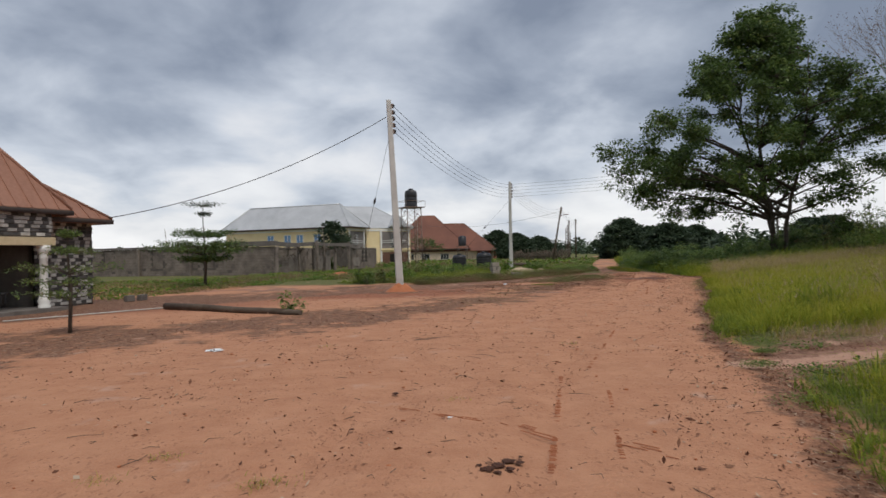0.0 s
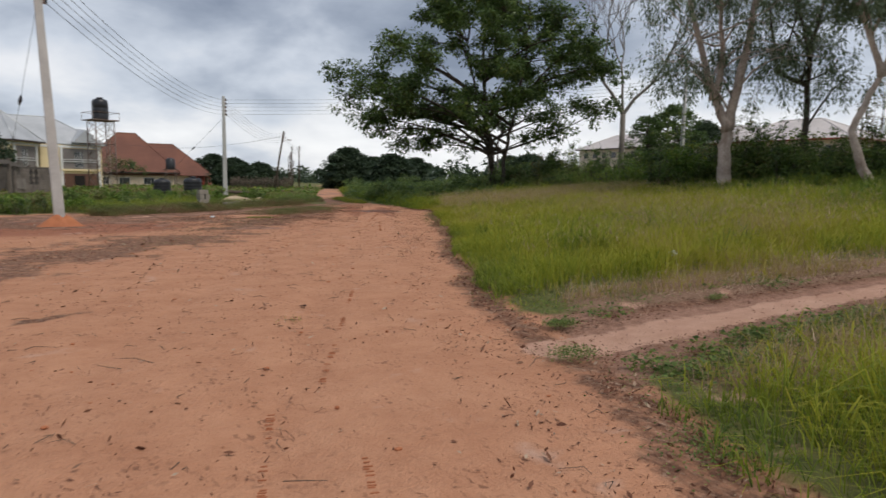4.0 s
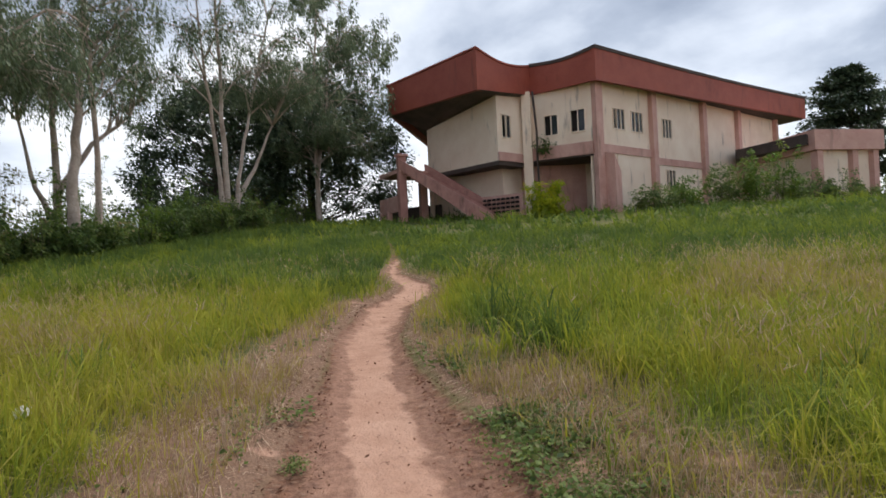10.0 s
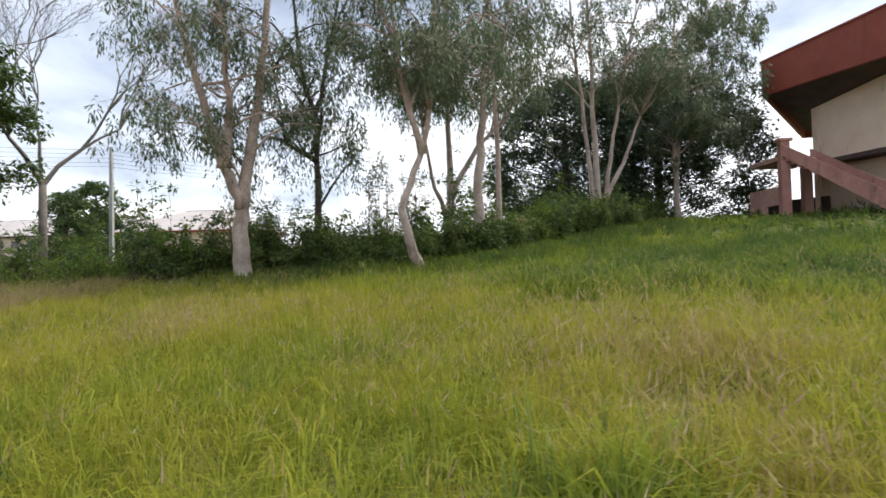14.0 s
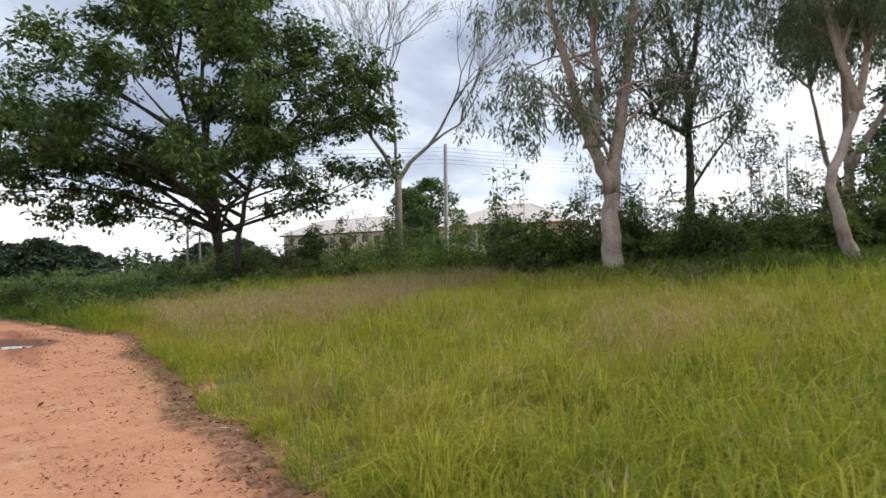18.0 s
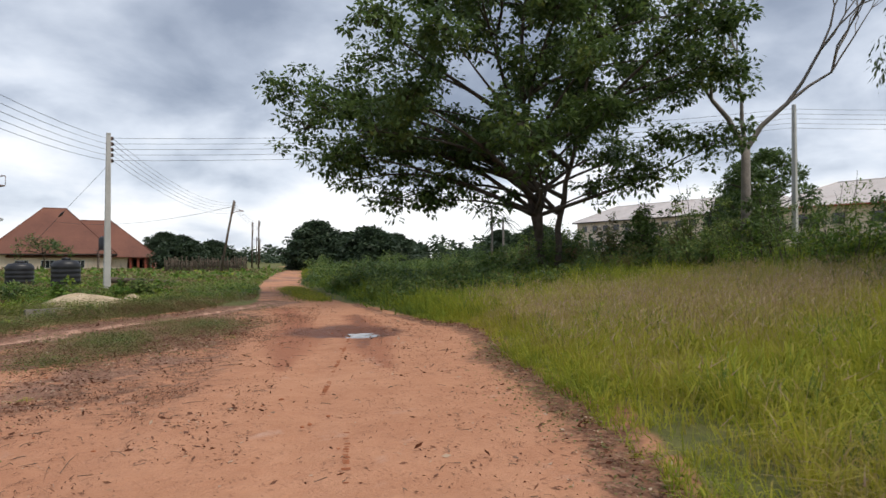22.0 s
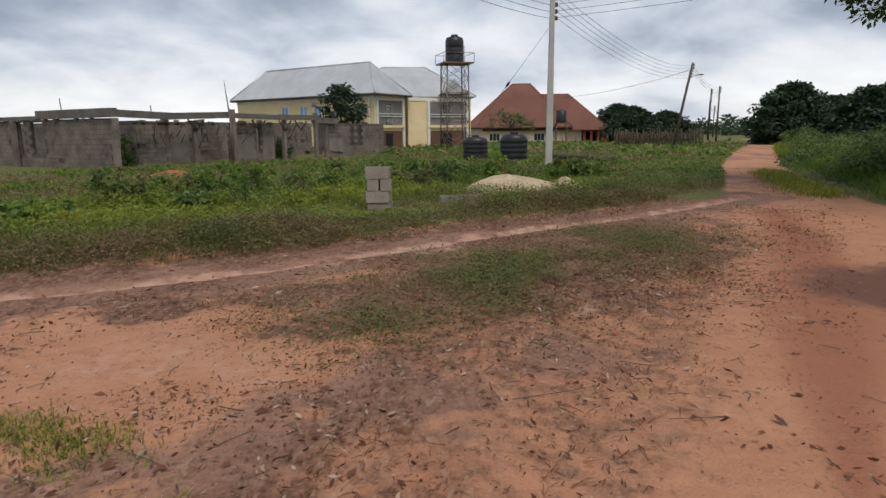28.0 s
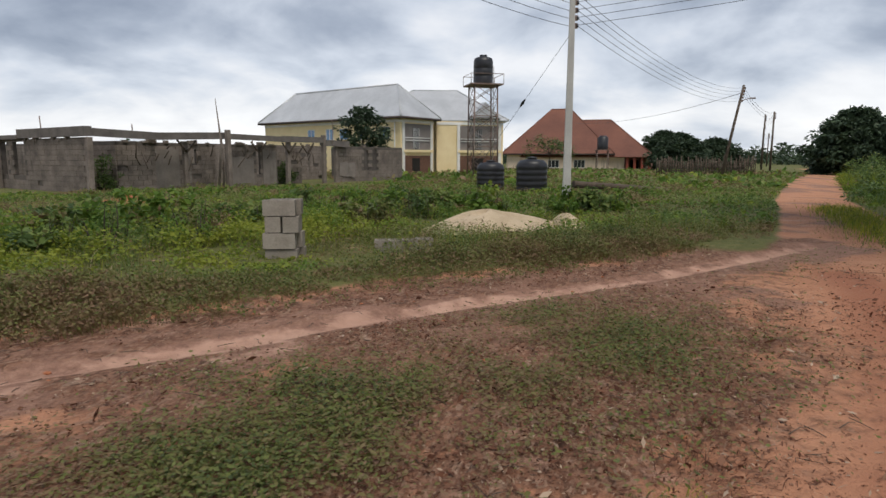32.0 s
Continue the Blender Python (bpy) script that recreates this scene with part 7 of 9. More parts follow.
# planted shrubs and bushes by the hall
shrub(28.4, -14.8, 2.25, 2.0, M_LIME, 420, "bright yellow-green clipped shrub in front of the hall", n=6500, leaf=(0.16, 0.08), group="hall bushes")
for k, (x, y, h, w) in enumerate(((27.3, -21.5, 1.5, 2.4), (27.0, -24.0, 1.9, 2.4), (26.4, -25.8, 2.6, 2.0), (26.0, -27.6, 3.6, 2.2), (26.2, -29.6, 4.2, 2.6), (25.8, -31.4, 2.2, 2.6), (25.2, -33.8, 1.9, 2.6), (24.8, -36.4, 1.7, 2.6), (24.0, -39.4, 1.6, 2.6))):
    shrub(x, y, h, w, M_YOUNG if k in (3, 4, 1) else M_WEED, 430 + k, "overgrown green bush against the hall's side wall", n=1900, leaf=(0.2, 0.09), group="hall bushes", bunch=0.3)


def palm_tree(x, y, h, seed):
    rng = np.random.default_rng(seed)
    t = thing("palm_tree", "thin dark palm with a small drooping crown", "palm tree", x, y, 0.0, group="far palms")
    part("trunk", tube([(0, 0, -0.2), (0.15, 0.05, h * 0.5), (0.05, 0, h)], [0.16, 0.12, 0.1], 8), M_GREYBARK, t)
    for k in range(13):
        a, ln = 2 * math.pi * k / 13 + rng.normal(0, 0.15), rng.uniform(1.5, 2.1)
        up = rng.uniform(-0.2, 0.9)
        spine = [np.array([ln * f * math.cos(a), ln * f * math.sin(a), h + up * ln * f - 0.75 * ln * f * f]) for f in (0, 0.25, 0.5, 0.75, 1.0)]
        bm = tube([tuple(p) for p in spine], [0.03, 0.025, 0.02, 0.012, 0.004], 4)
        for j in range(1, 17):
            f = j / 17 * 4
            i = int(f)
            p = spine[i] + (spine[i + 1] - spine[i]) * (f - i)
            for sd in (-1, 1):
                w = 0.42 * (1 - 0.6 * j / 17)
                q = p + np.array([-math.sin(a) * sd * w + 0.12 * math.cos(a), math.cos(a) * sd * w + 0.12 * math.sin(a), -0.16])
                e = np.array([math.cos(a), math.sin(a), 0]) * 0.03
                bm.faces.new([bm.verts.new(tuple(v)) for v in (p - e, p + e, q)])
        part("frond", bm, M_DARKLEAF, t)


palm_tree(42.7, 62.1, 6.6, 81)
palm_tree(43.4, 61.2, 5.2, 82)


# bushes that have grown inside the ruin
for k, (s_, d_, h_) in enumerate(((37.4, -31.2, 1.7), (48.2, -31.6, 1.5), (43.2, -33.0, 1.2))):
    x, y = road_xy(s_, d_)
    shrub(x, y, h_, 1.1, M_LEAF, 900 + k, "dark green bush growing inside the ruin", n=1400, leaf=(0.13, 0.07), group="ruin bushes")


# ---- grass and weeds ----
def blades(name, xy, height, width, lean, tint, mat, rng, label, droop=0.7, toward=None, fan=None, lift=None, simple=False, dark=0.16):
    """Many grass blades, each a bent strip of three triangles (or one straight triangle), rooted lift above the ground."""
    n = len(xy)
    z = ground_z(xy[:, 0], xy[:, 1])
    base = np.column_stack([xy, z - 0.02 + (0.0 if lift is None else lift)])
    a = rng.uniform(0, 2 * math.pi, n) if fan is None else fan + rng.normal(0, 0.5, n)
    dirs = np.column_stack([np.cos(a), np.sin(a)])
    if toward is not None:
        dirs = dirs + toward
    side = np.column_stack([-np.sin(a + 0.6), np.cos(a + 0.6)])
    out = (lean * height)[:, None] * dirs
    w = width[:, None] * side * 0.5
    tip = base.copy()
    tip[:, :2] += out
    tip[:, 2] += height * (1.0 - droop * np.minimum(lean, 1.2) * 0.5)
    # each blade's shade is put into its tint: darker foot, lighter tip
    if simple:
        v = np.stack([base, base, tip], 1)
        v[:, 0, :2] -= w
        v[:, 1, :2] += w
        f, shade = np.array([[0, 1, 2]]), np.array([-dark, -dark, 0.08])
    else:
        mid = base.copy()
        mid[:, :2] += out * 0.35
        mid[:, 2] += height * 0.62
        v = np.stack([base, base, mid, mid, tip], 1)
        v[:, 0, :2] -= w
        v[:, 1, :2] += w
        v[:, 2, :2] -= w * 0.8
        v[:, 3, :2] += w * 0.8
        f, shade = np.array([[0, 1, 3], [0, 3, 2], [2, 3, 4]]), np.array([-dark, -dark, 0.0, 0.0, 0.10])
    k = v.shape[1]
    faces = (np.arange(n)[:, None, None] * k + f[None]).reshape(-1, 3)
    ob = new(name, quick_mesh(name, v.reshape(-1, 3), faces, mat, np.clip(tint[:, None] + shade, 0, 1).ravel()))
    return tagged(ob, label, "grass", kind="stuff")


def scatter(rng, s0, s1, d0, d1, count):
    s, d = rng.uniform(s0, s1, count), rng.uniform(d0, d1, count)
    return np.column_stack([s * 0.447 + (d - 1.7) * 0.894, s * 0.894 - (d - 1.7) * 0.447]), s, d


def seeding(x, y):
    """1 where the grass has gone to brown seed, 0 where it is green."""
    d, s = across(x, y), 0.447 * x + 0.894 * y
    k = smooth(0.12, 0.75, patchy(x, y, 3.4, 5)) * smooth(2.0, 4.0, d) * smooth(13.0, 9.0, d)
    k = np.maximum(k, 1.15 * smooth(5.0, 1.6, np.hypot((x - 12.0) * 0.8, y - 21.0) + 1.2 * patchy(x, y, 1.6, 6)))
    k = np.maximum(k, 0.55 * smooth(2.8, 1.0, np.hypot((x - 6.4) * 0.7, y - 5.2) + 0.9 * patchy(x, y, 1.2, 6)))
    return np.clip(k * (s < 31), 0, 1)


def coarse_green(x, y):
    """1 where coarse blue-green grass takes over: under the trees, below the hall, in clumps by the footpath."""
    d, s = across(x, y), 0.447 * x + 0.894 * y
    k = smooth(8.5, 12.5, d + 2.6 * patchy(x, y, 3.0, 8))
    for cx, cy, r in ((3.6, 0.1, 0.9), (4.6, -0.4, 0.8), (13.0, 3.5, 4.0), (8.8, -1.9, 1.3), (3.2, 6.2, 0.8), (1.0, 0.6, 0.6)):
        k = np.maximum(k, smooth(1.0, 0.35, np.hypot(x - cx, y - cy) / r + 0.3 * patchy(x, y, 0.6, 9)))
    return np.maximum(k, smooth(28, 33, s))


def grass_tint(x, y, rng):
    n = len(x)
    t = 0.50 + 0.17 * patchy(x, y, 2.4, 1) + 0.09 * patchy(x, y, 0.5, 2) + rng.normal(0, 0.055, n)
    t = t + 0.20 * seeding(x, y) * (0.6 + 0.8 * rng.random(n))
    t = t + 0.12 * smooth(9.0, 15.0, 0.447 * x + 0.894 * y)
    return t - 0.30 * coarse_green(x, y)


def grass_field():
    rng = np.random.default_rng(1)
    for s0, s1, d0, d1, count, w, hh in ((-9, 15, -0.6, 4.5, 150000, 0.0085, 0.50), (15, 33, -0.1, 4.5, 105000, 0.009, 0.52), (-14, 36, 4.5, 11, 230000, 0.010, 0.58), (-30, 44, 11, 24, 210000, 0.021, 0.40), (-60, 50, 24, 44, 50000, 0.06, 0.5), (27, 80, -9, 14, 130000, 0.026, 0.66)):
        # tussocks of a dozen blades that spread from one foot
        each = 14
        m = count // each
        xy, s, d = scatter(rng, s0, s1, d0, d1, m)
        fan = rng.uniform(0, 2 * math.pi, m * each)
        far = np.abs(rng.normal(0, 0.06 + w * 2.4, len(fan)))
        xy = np.repeat(xy, each, 0) + np.column_stack([np.cos(fan), np.sin(fan)]) * far[:, None]
        hue = np.repeat(rng.normal(0, 0.05, m), each)
        grown = np.repeat(rng.uniform(0.55, 1.25, m), each)
        blown = np.repeat(rng.normal(0, 1, (m, 2)) * 0.35, each, 0)
        x, y = xy.T
        n = len(xy)
        foot, straw = lane(x, y, FOOTPATH, FOOT_W), lane(x, y, FOOTPATH, STRAW_W)
        far_road = lane(x, y, ROAD_FAR, ROAD_WIDE)
        d = bank_edge(x, y)
        wob = 0.22 * fnoise(x, y, 2.2) + 0.12 * fnoise(x, y, 0.6, 2)
        right = y < np.interp(x, [p[0] for p in FOOTPATH], [p[1] for p in FOOTPATH])
        keep = (d + wob > 0.1) & (foot < 0.06 + 0.12 * rng.random(n)) & (far_road < 0.22)
        keep &= rng.random(n) > np.interp(x, [1.5, 3.5], [0.93, 0.72]) * smooth(0.05, 0.3, straw + 0.14 * patchy(x, y, 0.8, 11)) * np.where(right, 0.9, 1.0)
        keep &= rng.random(n) < 0.78 + 0.6 * patchy(x, y, 0.75, 12)
        xy, d, straw, x, y, wob, hue, grown, fan, blown = xy[keep], d[keep], straw[keep], x[keep], y[keep], wob[keep], hue[keep], grown[keep], fan[keep], blown[keep]
        n = len(xy)
        coarse, seed = coarse_green(x, y), seeding(x, y)
        h = hh * grown * rng.uniform(0.6, 1.15, n) * (0.95 + 0.32 * patchy(x, y, 1.3, 4)) * (0.42 + 0.58 * smooth(0.0, 1.3, d + wob)) * (1 - 0.35 * smooth(0.05, 0.4, straw))
        h = h * (1 + 0.25 * coarse + 0.25 * smooth(4.0, 1.0, np.hypot(x - 13, y - 3.5)))
        tint = hue + grass_tint(x, y, rng) + 0.30 * smooth(0.02, 0.4, straw + 0.12 * patchy(x, y, 0.8, 11)) - 0.16 * smooth(0.9, 0.2, d)
        # half of the blades are leaves that spring from higher up the stems
        up = rng.random(n) < 0.5
        lift = np.where(up, h * rng.uniform(0.1, 0.62, n), 0.0)
        ln = np.where(up, h * rng.uniform(0.35, 0.6, n), h)
        lean = np.where(up, np.abs(rng.normal(1.0, 0.5, n)), np.abs(rng.normal(0.6, 0.35, n)))
        wide = w * rng.uniform(0.6, 1.5, n) * (1 + 0.8 * coarse)
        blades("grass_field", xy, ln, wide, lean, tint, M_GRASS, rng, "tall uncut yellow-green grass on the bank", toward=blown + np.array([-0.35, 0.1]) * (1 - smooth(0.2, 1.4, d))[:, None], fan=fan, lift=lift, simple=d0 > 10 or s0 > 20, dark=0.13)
    # big loose tussocks of broad arching blades, lighter or darker than the grass round them
    m = 1500
    foot, s, d = scatter(rng, -9, 33, 0.7, 11, m)
    foot = foot[(lane(foot[:, 0], foot[:, 1], FOOTPATH, STRAW_W) < 0.02) & (bank_edge(foot[:, 0], foot[:, 1]) > 0.7)]
    m, each = len(foot), 34
    fan = rng.uniform(0, 2 * math.pi, m * each)
    xy = np.repeat(foot, each, 0) + np.column_stack([np.cos(fan), np.sin(fan)]) * np.abs(rng.normal(0, 0.09, m * each))[:, None]
    n = len(xy)
    grown = np.repeat(rng.uniform(0.4, 0.72, m), each) * rng.uniform(0.6, 1.1, n)
    hue = np.repeat(np.where(rng.random(m) < 0.6, rng.normal(0.56, 0.05, m), rng.normal(0.32, 0.06, m)), each)
    up = rng.random(n) < 0.4
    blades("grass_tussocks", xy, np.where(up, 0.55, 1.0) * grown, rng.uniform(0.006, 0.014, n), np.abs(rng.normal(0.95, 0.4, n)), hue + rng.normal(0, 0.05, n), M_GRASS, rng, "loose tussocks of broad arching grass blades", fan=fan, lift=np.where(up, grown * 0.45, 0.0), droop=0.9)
    # seed stalks with feathery brown heads, thick where the grass has gone to seed
    xy, s, d = scatter(rng, -9, 33, 0.5, 12, 60000)
    keep = (lane(xy[:, 0], xy[:, 1], FOOTPATH, STRAW_W) < 0.05) & (rng.random(len(xy)) < 0.07 + 0.8 * seeding(xy[:, 0], xy[:, 1])) & (bank_edge(xy[:, 0], xy[:, 1]) > 0.4)
    xy = xy[keep]
    n = len(xy)
    tall = rng.uniform(0.5, 0.9, n)
    blades("seed_stalks", xy, tall, np.full(n, 0.004), np.abs(rng.normal(0.25, 0.15, n)), np.clip(rng.normal(0.7, 0.1, n), 0, 1), M_GRASS, rng, "thin brown seed stalks above the grass", simple=True)
    pick = np.repeat(np.arange(n), 3)
    blades("seed_heads", xy[pick] + rng.normal(size=(3 * n, 2)) * 0.05, rng.uniform(0.06, 0.16, 3 * n), rng.uniform(0.006, 0.014, 3 * n), np.abs(rng.normal(0.8, 0.4, 3 * n)), np.clip(rng.normal(0.86, 0.06, 3 * n), 0, 1), M_GRASS, rng, "feathery brown seed heads of the grass", lift=tall[pick] * rng.uniform(0.7, 0.95, 3 * n), simple=True, dark=0.05)
    # trampled dry stalks beside the footpath, pale where they lie flat, brown where they still stand
    k = 210000
    seg = np.minimum(7, rng.exponential(2.6, k).astype(int))
    p = np.array(FOOTPATH)
    f = rng.random((k, 1))
    at = p[seg] * (1 - f) + p[seg + 1] * f + rng.normal(size=(k, 2)) * np.array([0.6, 1.15])
    foot, straw = lane(at[:, 0], at[:, 1], FOOTPATH, FOOT_W), lane(at[:, 0], at[:, 1], FOOTPATH, STRAW_W)
    at = at[(foot < 0.2 * rng.random(k)) & (straw + 0.2 * patchy(at[:, 0], at[:, 1], 0.7, 21) > 0.08) & (across(at[:, 0], at[:, 1]) > 0.5) & (rng.random(k) < 0.75 + 0.6 * patchy(at[:, 0], at[:, 1], 0.45, 22))]
    n = len(at)
    right = at[:, 1] < np.interp(at[:, 0], p[:, 0], p[:, 1])
    stand = rng.random(n) < np.where(right, 0.3, 0.14)
    a, b = at[stand], at[~stand]
    n, m = len(a), len(b)
    blades("dead_stalks", a, rng.uniform(0.1, 0.34, n), rng.uniform(0.004, 0.009, n), rng.uniform(0.2, 1.1, n), rng.uniform(0.8, 0.94, n), M_GRASS, rng, "brown dead stalks standing beside the footpath", dark=0.05)
    blades("dry_straw", b, rng.uniform(0.03, 0.10, m), rng.uniform(0.004, 0.012, m), rng.uniform(1.5, 5.0, m), np.clip(rng.normal(0.94, 0.07, m) + 0.05 * patchy(b[:, 0], b[:, 1], 0.5, 24), 0.8, 1), M_GRASS, rng, "trampled dry straw lying along the footpath", droop=1.35, dark=0.04)



grass_field()


def bank_grass():
    """Tall coarse grass and weeds in front of the thicket, up to a metre high."""
    rng = np.random.default_rng(79)
    line = np.array([(23.6, 37.0), (20.6, 28), (19.6, 21.5), (19.4, 16.2), (20.4, 11), (23.0, 6.4), (27.5, 2.6), (32.0, -0.6), (37, -4.0)])
    k = 4200
    seg = rng.integers(0, len(line) - 1, k)
    f = rng.random((k, 1))
    foot = line[seg] * (1 - f) + line[seg + 1] * f + rng.normal(size=(k, 2)) * np.array([1.1, 1.1]) - np.array([0.4, 0.0])
    foot = foot[rng.random(k) < 0.7 + 0.6 * patchy(foot[:, 0], foot[:, 1], 2.2, 41)]
    foot = foot[lane(foot[:, 0], foot[:, 1], FOOTPATH + [(30.0, -6.0), (36.0, -8.0)], 1.0) < 0.05]
    k, each = len(foot), 16
    grown = np.repeat(rng.uniform(0.35, 0.72, k) * (1 + 0.3 * patchy(foot[:, 0], foot[:, 1], 1.5, 42)), each)
    hue = np.repeat(np.clip(0.16 + 0.16 * patchy(foot[:, 0], foot[:, 1], 2.4, 43) + rng.normal(0, 0.08, k), 0, 0.75), each)
    fan = rng.uniform(0, 2 * math.pi, k * each)
    xy = np.repeat(foot, each, 0) + np.column_stack([np.cos(fan), np.sin(fan)]) * np.abs(rng.normal(0, 0.14, k * each))[:, None]
    n = len(xy)
    up = rng.random(n) < 0.45
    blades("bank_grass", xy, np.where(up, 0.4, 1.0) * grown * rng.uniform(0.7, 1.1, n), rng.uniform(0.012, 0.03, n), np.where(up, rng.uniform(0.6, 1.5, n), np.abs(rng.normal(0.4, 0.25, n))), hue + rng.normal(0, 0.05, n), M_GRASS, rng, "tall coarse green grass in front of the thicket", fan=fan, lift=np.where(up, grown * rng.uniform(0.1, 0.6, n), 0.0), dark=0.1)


bank_grass()


def ground_leaves(name, xy, lift, size, tint, mat, rng, label, flat=0.7, hang=0.0, wide=0.5):
    z = ground_z(xy[:, 0], xy[:, 1])
    me = leaf_mesh(name, np.column_stack([xy, z + lift]), mat, size, size * wide, hang, tint, rng, flat)
    return tagged(new(name, me), label, "weeds" if mat is not M_DRY else "leaf litter", kind="stuff")


def weeds():
    rng = np.random.default_rng(2)
    # the green waste ground on the left of the road
    for s0, s1, d0, d1, count, size, hh in ((22, 37, -17, -5.5, 190000, 0.045, 0.34), (31, 38.5, -6, -2.6, 16000, 0.05, 0.26), (26, 44, -30, -12, 110000, 0.085, 0.22), (37, 62, -27, -3.4, 110000, 0.11, 0.2), (4, 26, -34, -20, 60000, 0.10, 0.16), (55, 100, -60, -3, 26000, 0.4, 0.16)):
        xy, s, d = scatter(rng, s0, s1, d0, d1, count)
        zn = zones(xy[:, 0], xy[:, 1])
        width = np.interp(s, [-20, 3, 12, 18, 23, 27, 31, 36], [22, 17, 14, 8.2, 5.0, 4.4, 4.2, 3.6])
        tr = lane(xy[:, 0], xy[:, 1], TRAIL, 0.8)
        # beyond the trodden line only
        t0, t1 = np.array(TRAIL[0]), np.array(TRAIL[-1])
        e = (t1 - t0) / np.linalg.norm(t1 - t0)
        beyond = (xy[:, 1] - t0[1]) * e[0] - (xy[:, 0] - t0[0]) * e[1]
        keep = (tr < 0.05) & (zn["sand"] < 0.3) & ((beyond > 0.85 + 0.4 * patchy(xy[:, 0], xy[:, 1], 0.9, 45)) | (s < 22)) & (np.hypot(xy[:, 0] - 5.0, (xy[:, 1] - 35.6) * 1.3) > 1.35)
        if s0 < 22:
            keep &= d < -20.5
            keep &= ~((d < -18) & (s < 11))
        keep &= rng.random(count) < 0.62 + 0.5 * patchy(xy[:, 0], xy[:, 1], 1.6, 6) + 0.55 * patchy(xy[:, 0], xy[:, 1], 0.38, 10)
        xy, beyond = xy[keep], beyond[keep]
        n = len(xy)
        edge = smooth(0.6, 2.4, beyond) if s0 >= 22 else np.ones(n)
        tall = hh * (0.5 + 0.5 * edge) * (0.85 + 0.75 * patchy(xy[:, 0], xy[:, 1], 1.3, 9) + 0.5 * patchy(xy[:, 0], xy[:, 1], 0.38, 10))
        tall = tall * (1 - 0.75 * smooth(1.9, 0.9, np.hypot(xy[:, 0] - 2.5, xy[:, 1] - 31.0)))
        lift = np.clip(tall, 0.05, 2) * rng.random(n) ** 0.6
        # shade low in the growth is put into the tint by leaf height
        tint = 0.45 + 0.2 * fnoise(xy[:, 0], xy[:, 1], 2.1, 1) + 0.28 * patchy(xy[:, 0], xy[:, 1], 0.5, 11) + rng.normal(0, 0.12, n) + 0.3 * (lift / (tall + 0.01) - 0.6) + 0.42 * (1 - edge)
        lush = smooth(1.6, 2.6, beyond) * smooth(7.5, 5.5, beyond + 1.2 * patchy(xy[:, 0], xy[:, 1], 2.0, 46)) * smooth(5.0, 2.5, xy[:, 0])
        bright = (patchy(xy[:, 0], xy[:, 1], 1.8, 21) + 0.55 * lush + rng.normal(0, 0.12, n) > 0.3) & (edge > 0.8)
        dull = ~bright & ((edge < 0.85) | (patchy(xy[:, 0], xy[:, 1], 2.4, 44) > -0.05))
        tint = tint + np.where(bright, 0.4 * lush + 0.25 * patchy(xy[:, 0], xy[:, 1], 0.7, 47), 0.25 * smooth(6.5, 8.5, beyond))
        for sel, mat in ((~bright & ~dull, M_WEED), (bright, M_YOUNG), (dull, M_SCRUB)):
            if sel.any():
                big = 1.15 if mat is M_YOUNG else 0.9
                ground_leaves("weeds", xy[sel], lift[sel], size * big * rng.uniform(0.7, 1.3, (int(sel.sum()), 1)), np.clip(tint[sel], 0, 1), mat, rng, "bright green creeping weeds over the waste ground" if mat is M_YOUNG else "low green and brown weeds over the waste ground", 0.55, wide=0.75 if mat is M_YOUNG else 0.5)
        m = n // 4
        pick = rng.integers(0, n, m)
        blades("weed_stems", xy[pick], rng.uniform(0.18, 0.42, m) * np.clip(tall[pick] / hh, 0.3, 1.0) * (0.6 + 0.4 * edge[pick]) * (hh / 0.38), np.full(m, size * 0.12), np.abs(rng.normal(0.2, 0.15, m)), np.clip(rng.normal(0.5, 0.25, m), 0, 1), M_SCRUB, rng, "brown-green stems of tall weeds")
        m = n // 7
        pick = rng.integers(0, n, m)
        blades("weed_grass", xy[pick], rng.uniform(0.25, 0.6, m) * np.clip(tall[pick] / hh, 0.3, 1.0) * (0.45 + 0.55 * edge[pick]) * (hh / 0.38), np.full(m, size * 0.14), np.abs(rng.normal(0.4, 0.25, m)), np.clip(rng.normal(0.26, 0.14, m) + 0.5 * (rng.random(m) < 0.18), 0, 1), M_GRASS, rng, "rough green grass among the weeds")
    # the upright brown-stemmed belt beside the trodden line, ragged at its front
    p = np.array(TRAIL)
    k = 9000
    seg = rng.integers(0, len(p) - 2, k)
    f = rng.random((k, 1))
    q = p[seg] * (1 - f) + p[seg + 1] * f
    side = p[seg + 1] - p[seg]
    side = np.column_stack([-side[:, 1], side[:, 0]]) / np.linalg.norm(side, axis=1)[:, None]
    off = 0.7 + 1.6 * rng.random(k) ** 0.8
    q = q + side * off[:, None]
    grown = np.clip((off - 0.75 + 0.6 * patchy(q[:, 0], q[:, 1], 0.9, 31) + 0.5 * patchy(q[:, 0], q[:, 1], 0.3, 32)) * 0.75, 0, 1) * (1 - 0.6 * smooth(2.2, 1.0, np.hypot(q[:, 0] - 2.6, q[:, 1] - 30.4)))
    keep = rng.random(k) < 0.12 + grown
    q, grown = q[keep], grown[keep]
    k, each = len(q), 5
    xy = np.repeat(q, each, 0) + rng.normal(size=(k * each, 2)) * 0.035
    g = np.repeat(grown, each)
    n = len(xy)
    hgt = (0.06 + 0.24 * g) * rng.uniform(0.5, 1.35, n)
    blades("weed_stems", xy, hgt, rng.uniform(0.004, 0.009, n), np.abs(rng.normal(0.15, 0.12, n)), np.clip(rng.normal(0.82, 0.15, n), 0, 1), M_SCRUB, rng, "brown-green stems of tall weeds", simple=True)
    pick = np.repeat(np.arange(n), 3)
